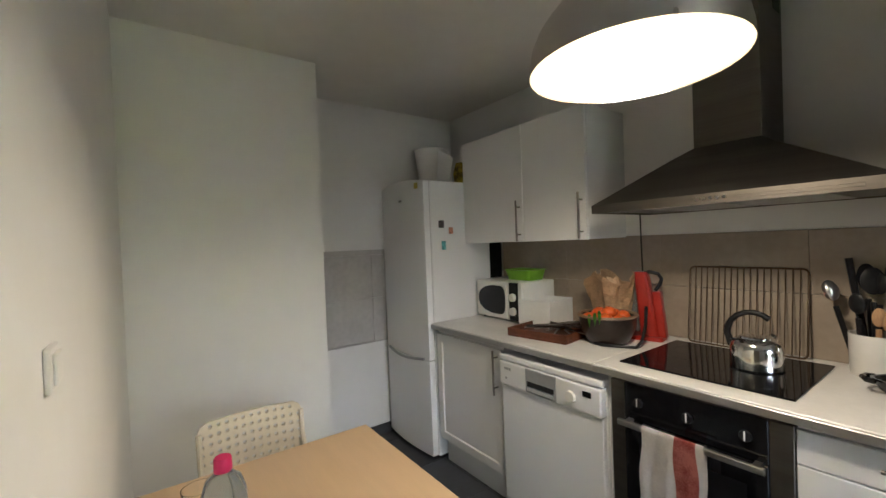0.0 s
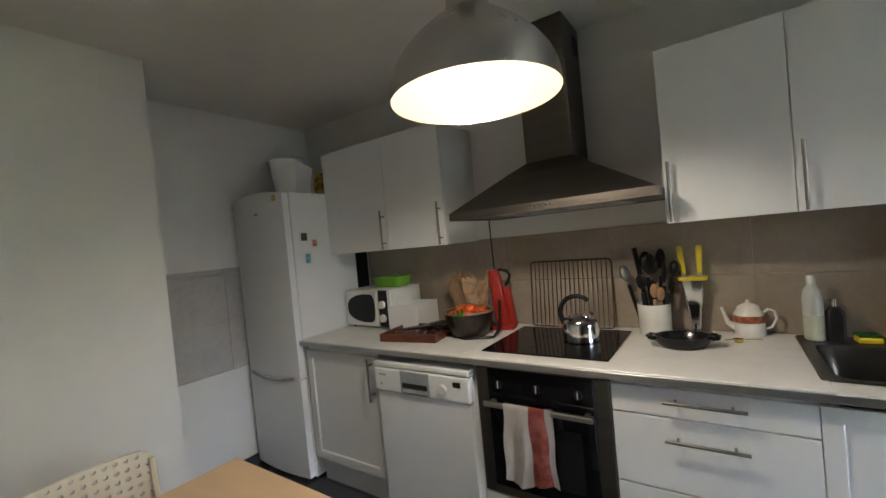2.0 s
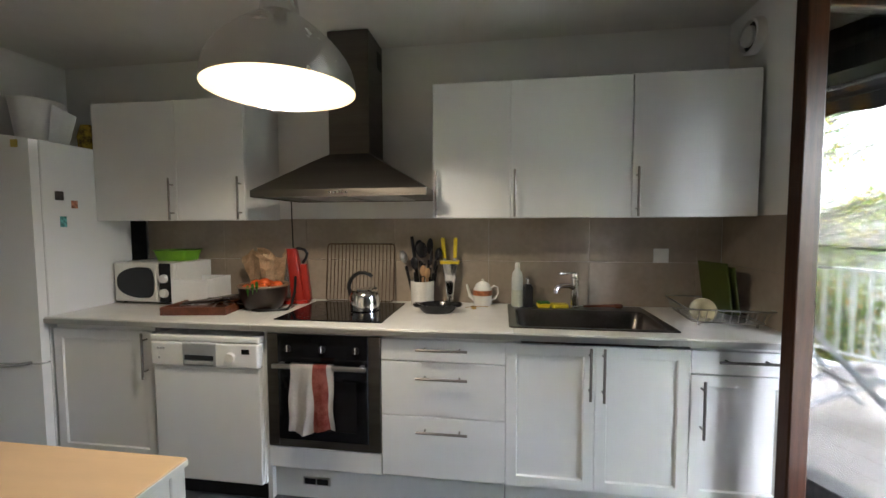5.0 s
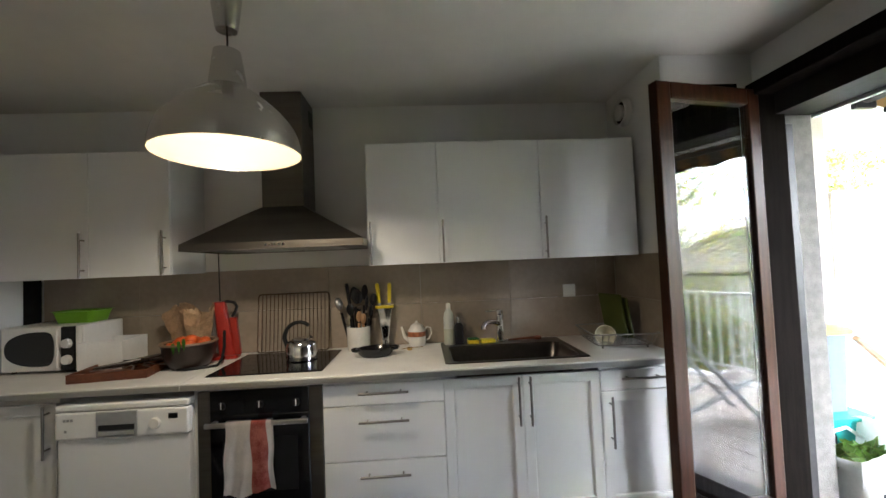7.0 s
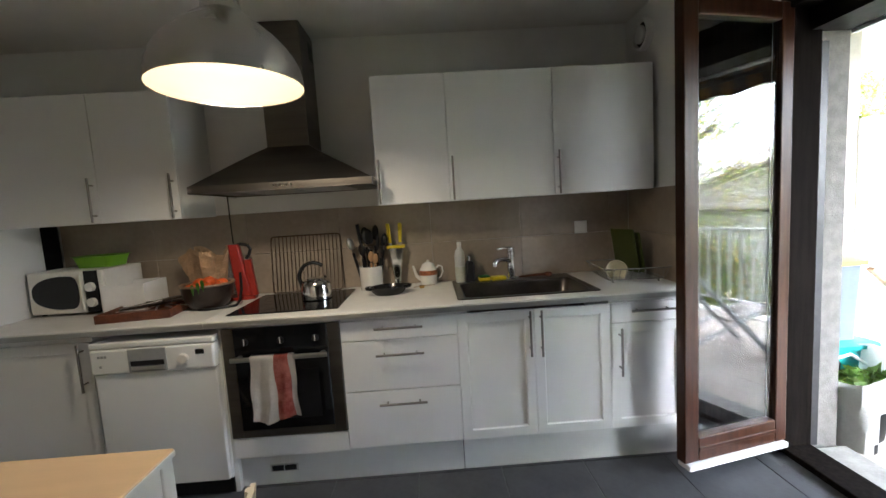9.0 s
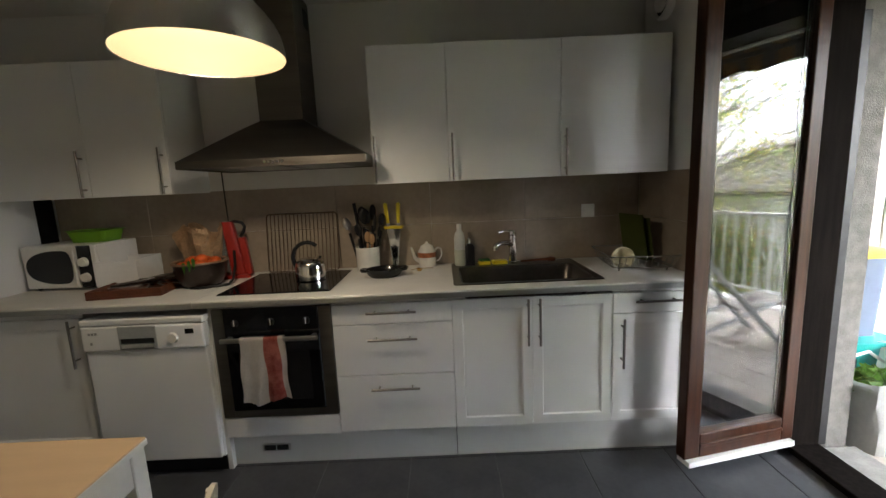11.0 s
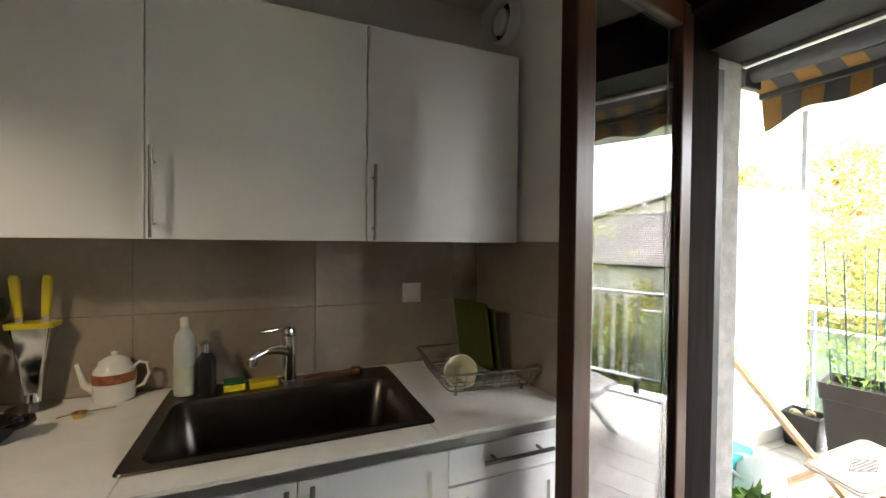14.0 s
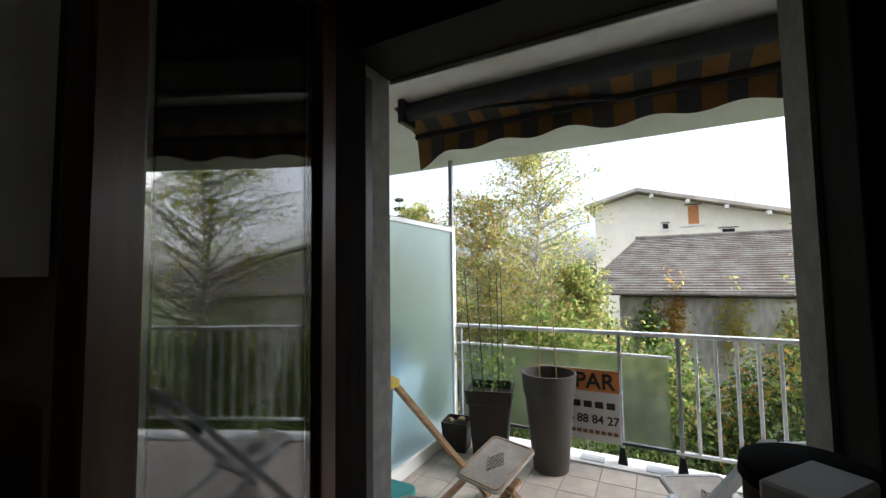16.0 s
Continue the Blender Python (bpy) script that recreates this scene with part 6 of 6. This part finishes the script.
part("glass", lathe(bmesh.new(), [(0.036, 0), (0.038, 0.01), (0.038, 0.19), (0.03, 0.22), (0.015, 0.25), (0.014, 0.30), (0.016, 0.305), (0.0, 0.31)], 24), mat("dark_bottle_glass", (0.012, 0.016, 0.01), 0.08, var=0.1, bump=0), bo, smooth=True)

RAW = mat("worn_beech", (0.30, 0.17, 0.085), 0.6, var=0.25, scale=5, bump=0.1, stretch=(1, 1, 6))
SEATGREY = mat("weathered_seat_board", (0.36, 0.32, 0.28), 0.6, var=0.15, scale=6, bump=0.2)
EMBOSS = mat("dark_embossed_print", (0.12, 0.10, 0.09), 0.7, var=0.2, scale=20)


def beam(bm, p, q, w, t, up=(0, 0, 1)):
    p, q = Vector(p), Vector(q)
    d = (q - p).normalized()
    s = d.cross(Vector(up)).normalized()
    n = s.cross(d)
    ring = lambda c: [c + s * a * w / 2 + n * b * t / 2 for a, b in ((-1, -1), (1, -1), (1, 1), (-1, 1))]
    return loft(bm, [ring(p), ring(q)])


def garden_chair(loc, rz, label, tilt, folded=False, wood=RAW):
    """A half-folded wooden chair: two long rails, two short legs and a seat board with a lozenge."""
    c = thing("folding_garden_chair", loc, label, "chair", "wooden folding garden chairs", rz)
    for sy in (-1, 1):
        ry = (0.15 if folded and sy > 0 else 0.19) * sy
        part("rail", beam(bmesh.new(), (0.16, ry, 0.228) if folded and sy < 0 else (-0.42, ry, 0.89), (0.36, ry, 0.0), 0.026, 0.056, (0, 1, 0)), wood, c, "long wooden rail")
        part("leg", beam(bmesh.new(), (0.30, 0.155 * sy, 0.22 if folded else 0.34), (-0.42, 0.155 * sy, 0.0), 0.02, 0.04, (0, 1, 0)), wood, c, "short wooden leg")
    part("stretcher", beam(bmesh.new(), (-0.25, -0.15, 0.08), (-0.25, 0.15, 0.08), 0.02, 0.03), wood, c)
    if not folded:
        part("back_slat", beam(bmesh.new(), (-0.38, -0.18, 0.84), (-0.38, 0.18, 0.84), 0.015, 0.07), wood, c)
    seat_m = Matrix.Translation((0.25, -0.02, 0.29 if folded else 0.31)) @ Matrix.Rotation(radians(tilt), 4, 'Y')
    s = loft(bmesh.new(), [rrect(-0.21, -0.17, 0.21, 0.17, 0.04, 0), rrect(-0.21, -0.17, 0.21, 0.17, 0.04, 0.016)])
    s.transform(seat_m)
    so = part("seat", s, SEATGREY, c, "pale seat board")
    rim = tube(bmesh.new(), rrect(-0.195, -0.155, 0.195, 0.155, 0.035, 0.017), 0.004, 5, True)
    rim.transform(seat_m)
    part("seat_rim", rim, wood, so)
    e = bmesh.new()
    tube(e, [(-0.09, 0, 0.017), (0, 0.06, 0.017), (0.09, 0, 0.017), (0, -0.06, 0.017)], 0.003, 4, True)
    for k in (-2, -1, 0, 1, 2):
        L2 = 0.075 - abs(k) * 0.024
        box(e, -L2, k * 0.018 - 0.005, 0.0165, L2, k * 0.018 + 0.005, 0.0185)
    e.transform(seat_m)
    part("emblem", e, EMBOSS, so, "dark lozenge emblem")
    return c


garden_chair((3.66, -0.42, BALCONY), -18, "half-folded wooden garden chair with lozenge on its seat", -17, True)
garden_chair((3.66, -1.75, BALCONY), 27, "pale grey wooden folding garden chair beside the railing", -12, False, CRATE)
CANVAS = mat("pale_deckchair_canvas", (0.58, 0.57, 0.55), 0.8, var=0.06, scale=8, bump=0.3, bscale=200)
dc = thing("deck_chair", (3.45, -3.0, BALCONY), "white wooden deck chair with pale canvas on the balcony", "chair", rz=28)
for sy in (-1, 1):
    part("rail", beam(bmesh.new(), (-0.55, 0.27 * sy, 0.92), (0.52, 0.27 * sy, 0.02), 0.022, 0.045, (0, 1, 0)), CRATE, dc, "white long rail")
    part("rail", beam(bmesh.new(), (0.55, 0.23 * sy, 0.40), (-0.55, 0.23 * sy, 0.02), 0.022, 0.045, (0, 1, 0)), CRATE, dc, "white short rail")
bm, n = bmesh.new(), 18
rows = []
for i in range(n + 1):
    f = i / n
    x, z = -0.54 + 1.08 * f, 0.90 - 0.52 * f - 0.30 * math.sin(math.pi * f)
    rows.append([bm.verts.new((x, y, z)) for y in (-0.25, 0, 0.25)])
for a, b in zip(rows, rows[1:]):
    for k in (0, 1):
        bm.faces.new((a[k], a[k + 1], b[k + 1], b[k]))
bmesh.ops.solidify(bm, geom=bm.faces[:], thickness=0.004)
part("canvas", bm, CANVAS, dc, smooth=True)

# ---- garden and buildings ----
GZ = -3.0
structure("ground", bx(-60, -200, GZ - 0.5, 400, 200, GZ), GRASS, "grassy garden ground reaching the horizon")
bm = bmesh.new()
box(bm, LEFT - 0.15, BACK + 0.2, GZ, EXT1 - 0.001, 12, 5.5)
structure("wall_building", bm, FACADE, "cream facade of the apartment building")

sh = thing("outbuilding", (15.4, -9.0, GZ), "low weathered cement outbuilding with a tiled roof", "building")
part("wall", bx(0, -1.4, 0, 9.5, 8.6, 3.62), OLDWALL, sh, "stained grey cement wall")
part("fascia", bx(-0.36, -1.7, 3.70, -0.26, 9.5, 3.82), WOODEAVE, sh, "timber eave board")
bm = bmesh.new()
NC, RISE, RUN = 26, 1.95, 5.1
for k in range(NC):
    f0, f1 = k / NC, (k + 1.12) / NC
    x0, x1 = -0.38 + RUN * f0, -0.38 + RUN * f1
    z0, z1 = 3.80 + RISE * f0 + 0.035, 3.80 + RISE * f1 - 0.005
    e0, e1 = 9.75 - 1.55 * f0, 9.75 - 1.55 * f1
    g0, g1 = -1.9 + 3.6 * f0, -1.9 + 3.6 * f1
    quads(bm, [(x0, g0, z0), (x0, e0, z0), (x1, e1, z1), (x1, g1, z1)], 0.045, (0, 0, -1))
tagged(part("roof_tiles", bm, ROOFTILE, sh, "courses of weathered brown roof tiles"), kind="stuff")
bm = quads(bmesh.new(), [(RUN - 0.38, 1.7, 5.74), (RUN - 0.38, 8.2, 5.74), (9.9, 8.2, 3.9), (9.9, -1.9, 3.9)], 0.05, (0, 0, -1))
part("back_slope", bm, ROOFTILE, sh)
part("ridge", tube(bmesh.new(), [(RUN - 0.38, 1.7, 5.75), (RUN - 0.38, 8.25, 5.75)], 0.11, 8), ROOFTILE, sh, "rounded ridge tiles", True)
part("hip_slope", quads(bmesh.new(), [(-0.38, -1.9, 3.82), (9.9, -1.9, 3.9), (RUN - 0.38, 1.7, 5.74)], 0.05, (0, 0, -1)), ROOFTILE, sh)
part("gable_end", quads(bmesh.new(), [(0, 8.58, 3.6), (9.4, 8.58, 3.6), (RUN - 0.4, 8.1, 5.65)], 0.05, (0, -1, 0)), OLDWALL, sh)
part("gutter", tube(bmesh.new(), [(-0.43, 9.7, 3.74), (-0.43, -1.8, 3.74)], 0.06, 8), ROOFTILE, sh, "eave gutter", True)

hs = thing("house", (30.0, -3.0, GZ), "cream rendered house with a low gable roof and orange shutter", "house")
bm = quads(bmesh.new(), [(0, 5.0, 0), (0, -14, 0), (0, -14, 5.02), (0, 2.4, 9.33), (0, 5.0, 8.65)], 8.0, (1, 0, 0))
part("wall", bm, HOUSEWALL, hs)
PALEEAVE = mat("pale_weathered_roof", (0.42, 0.37, 0.33), 0.9, var=0.2, scale=0.8, bump=0.3, bscale=20)
part("roof", quads(bmesh.new(), [(-0.8, 2.4, 9.60), (-0.8, -15, 5.02), (8.5, -15, 5.02), (8.5, 2.4, 9.60)], 0.2, (0, 0, -1)), PALEEAVE, hs)
part("roof", quads(bmesh.new(), [(-0.8, 2.4, 9.60), (-0.8, 5.6, 8.76), (8.5, 5.6, 8.76), (8.5, 2.4, 9.60)], 0.2, (0, 0, -1)), PALEEAVE, hs)
for k in range(8):
    y = 1.6 - k * 1.9
    part("purlin", bx(-0.75, y - 0.1, 9.14 - (2.4 - y) * 0.263, 0.05, y + 0.1, 9.36 - (2.4 - y) * 0.263), SLAB, hs, "projecting timber purlin")
for y, z, w, h, shut in ((-0.6, 7.75, 0.55, 1.1, True), (-2.3, 6.60, 0.6, 0.42, False), (0.9, 7.15, 0.3, 0.3, False), (-6.0, 6.2, 0.9, 0.5, False)):
    wnd = part("window", bx(-0.02, y - w / 2, z - h / 2, 0.1, y + w / 2, z + h / 2), SHUTTERORANGE if shut else BLACKGLASS, hs, "orange closed shutter" if shut else "")
    part("window_sill", bx(-0.08, y - w * 1.2, z - h / 2 - 0.13, 0.02, y + w * 1.2, z - h / 2 - 0.05), SLAB, wnd)
    part("lintel", bx(-0.05, y - w * 0.8, z + h / 2 + 0.05, 0.02, y + w * 0.8, z + h / 2 + 0.11), WOODEAVE, wnd)
part("chimney", bx(3, -3.6, 8.9, 3.5, -3.2, 10.2), HOUSEWALL, hs)


def bush(loc, size, seed, material, n, leaf_s, label):
    b = thing("bush", loc, label, "bush", "garden bushes")
    rng = random.Random(seed)
    for k in range(7):
        a = rng.uniform(0, 6.28)
        e = Vector((math.cos(a) * size[0] * 0.6, math.sin(a) * size[1] * 0.6, size[2] * rng.uniform(0.9, 1.5)))
        part("stem", tube(bmesh.new(), [(0, 0, 0), e * 0.5 + Vector((0, 0, 0.2)), e], [0.03, 0.02, 0.006], 4), BARK, b)
    arr = []
    for k in range(8):
        c = (rng.uniform(-0.6, 0.6) * size[0], rng.uniform(-0.6, 0.6) * size[1], size[2] * rng.uniform(0.35, 1.35))
        arr.append(leaf_cloud(n // 8, c, (size[0] * 0.5, size[1] * 0.5, size[2] * 0.5), leaf_s, seed * 10 + k, 0.1))
    leaves_part("foliage", arr, material, b)
    return b


def conifer(loc, height, seed):
    c = thing("conifer", loc, "dark green conifer behind the garden", "tree", "garden trees")
    part("trunk", rod(bmesh.new(), (0, 0, 0), (0, 0, height), height * 0.02, 0.02, 8), BARK, c)
    arr = []
    for k in range(15):
        z = height * (0.12 + 0.86 * k / 15)
        r = height * 0.17 * (1 - k / 16)
        for q in range(7):
            a = q * 0.9 + k * 0.5
            arr.append(leaf_cloud(60, (math.cos(a) * r * 0.65, math.sin(a) * r * 0.65, z - r * 0.15), (r * 0.5, r * 0.5, r * 0.22), 0.12, seed + k * 7 + q, 0.0))
    leaves_part("crown", arr, LEAFDARK, c)


AUTUMN = [LEAFYELLOW, LEAFYELLOW, LEAFGREEN, LEAFORANGE]
MIXED = [LEAFGREEN, LEAFGREEN, LEAFDARK, LEAFYELLOW]
RUSSET = [LEAFGREEN, LEAFDARK, LEAFGREEN, LEAFORANGE, LEAFDARK]


def slender_tree(loc, height, radius, seed, material, nb, leaf_s, per, label, low=0.12):
    """A tree with a thin trunk, many fine rising branches and small leaves strung along each one."""
    rng = random.Random(seed)
    t = thing("tree", loc, label, "tree", "garden trees")
    trunk = [(0.12 * math.sin(seed + k), 0.12 * math.cos(seed * 2 + k), height * k / 6) for k in range(7)]
    part("trunk", tube(bmesh.new(), trunk, [0.085 * (1 - 0.14 * k) for k in range(7)], 7), BARK, t, "slim grey trunk", True)
    wood, arr = bmesh.new(), []
    for k in range(nb):
        f = low + (1 - low) * (k + rng.random()) / nb
        L = radius * (0.16 + 0.95 * (1 - f) ** 0.75) * rng.uniform(0.55, 1.15)
        a = rng.uniform(0, 6.283)
        p = Vector((0, 0, f * height))
        d = Vector((math.cos(a), math.sin(a), rng.uniform(0.15, 0.75)))
        q = p + d * L * 0.6
        e = p + d * L + Vector((0, 0, -0.12 * L))
        tube(wood, [p, q, e], [0.024, 0.015, 0.006], 4)
        for j in range(4):
            g = 0.35 + 0.2 * j
            c = p.lerp(q, g / 0.6) if g < 0.6 else q.lerp(e, (g - 0.6) / 0.4)
            w = 0.20 + 0.16 * L * rng.random()
            arr.append(leaf_cloud(int(per * rng.uniform(0.4, 1.3)) + 4, tuple(c + Vector((rng.uniform(-.12, .12), rng.uniform(-.12, .12), rng.uniform(-.15, .1)))), (w * 1.25, w * 1.25, w), leaf_s, seed * 50 + k * 4 + j, 0.0))
    tagged(part("branchwork", wood, BARK, t, "fine grey branches"), kind="stuff")
    leaves_part("crown", arr, material, t, "airy crown of small leaves")
    return t


PALE = [LEAFYELLOW, LEAFYELLOW, LEAFGREEN]
slender_tree((14.0, 1.75, GZ), 8.5, 3.3, 2, PALE, 150, 0.050, 24, "tall airy autumn birch with pale yellow leaves", 0.25)
slender_tree((13.2, 3.5, GZ), 6.7, 3.0, 6, AUTUMN, 110, 0.052, 30, "rounded autumn tree with yellow and orange leaves", 0.22)
slender_tree((13.0, 5.6, GZ), 6.5, 2.8, 8, PALE, 90, 0.06, 50, "yellowing tree behind the neighbour's balcony", 0.22)
slender_tree((13.0, 8.4, GZ), 7.4, 2.8, 12, AUTUMN, 90, 0.06, 45, "autumn tree farther along the garden", 0.22)
slender_tree((13.4, 0.55, GZ), 4.5, 1.5, 15, [LEAFGREEN, LEAFYELLOW], 80, 0.06, 50, "light green young tree beside the outbuilding", 0.2)
slender_tree((11.2, -7.0, GZ), 9.0, 4.4, 23, [LEAFGREEN, LEAFYELLOW], 150, 0.05, 15, "nearly bare tree with sparse leaves", 0.3)
conifer((24, 13.6, GZ), 10.2, 100)
bush((11.2, 1.0, GZ), (1.5, 1.7, 2.3), 3, [LEAFGREEN, LEAFYELLOW, LEAFGREEN], 5200, 0.07, "bright green and yellow shrub")
bush((10.4, 3.4, GZ), (1.6, 1.8, 2.2), 4, MIXED, 4200, 0.07, "yellowing shrub below the balcony")
bush((10.8, 6.0, GZ), (1.7, 1.8, 2.2), 6, AUTUMN, 4200, 0.07, "yellowing shrub below the balcony")
for k in range(5):
    bush((16.5 + 0.4 * (k % 2), 1.9 + 2.3 * k, GZ), (2.0, 1.9, 2.6 + 0.3 * (k % 3)), 130 + k, MIXED if k % 2 else PALE, 6000, 0.09, "dense yellow-green shrub at the back of the garden")
for k in range(9):
    bush((10.6 + 0.9 * ((k * 37) % 5) / 4, -1.4 - 1.75 * k, GZ), (1.3, 1.25, 1.85 + 0.3 * ((k * 13) % 4) / 3), 40 + k, RUSSET if k % 3 else MIXED, 7500, 0.06, "wild green and russet hedge shrub")
for k in range(8):
    bush((8.4 + 0.5 * (k % 3), 3.0 - 1.7 * k, GZ), (1.1, 1.1, 0.9), 70 + k, [LEAFGREEN, LEAFDARK], 2600, 0.05, "low green shrub below the balcony")
for y, z, m, sd in ((-1.9, 0.9, LEAFORANGE, 1), (-3.3, 0.6, LEAFYELLOW, 2), (-1.25, 0.2, LEAFGREEN, 3), (-4.6, 0.1, LEAFYELLOW, 4)):
    v = thing("wall_climber", (15.3, y, GZ), "autumn-coloured climber on the cement wall", "climber", "wall climbers")
    part("stem", tube(bmesh.new(), [(0.03, 0, 0), (0, 0.15, 1.5), (0.02, -0.1, 2.6), (-0.1, 0, 3.2 + z)], 0.02, 5), BARK, v)
    leaves_part("leaves", [leaf_cloud(560, (-0.16, 0, 2.5 + z / 2), (0.20, 0.45, 0.95 + z * 0.4), 0.075, sd + 300, 0.0)], m, v)

# ---- tiles last ----
tiles("tile", LEFT + 0.002, EXT0 - 0.14, -3.4, -0.05, 0.45, 0.45, FLOOR - 0.006, 0.006, FLOORTILE, floor, 0.004, 0.35, -0.56)
tiles("tile", EXT1 + 0.05, 4.79, -3.2, 0.24, 0.235, 0.235, BALCONY - 0.006, 0.006, PATIO, slab, 0.005, 4.79, -0.80)
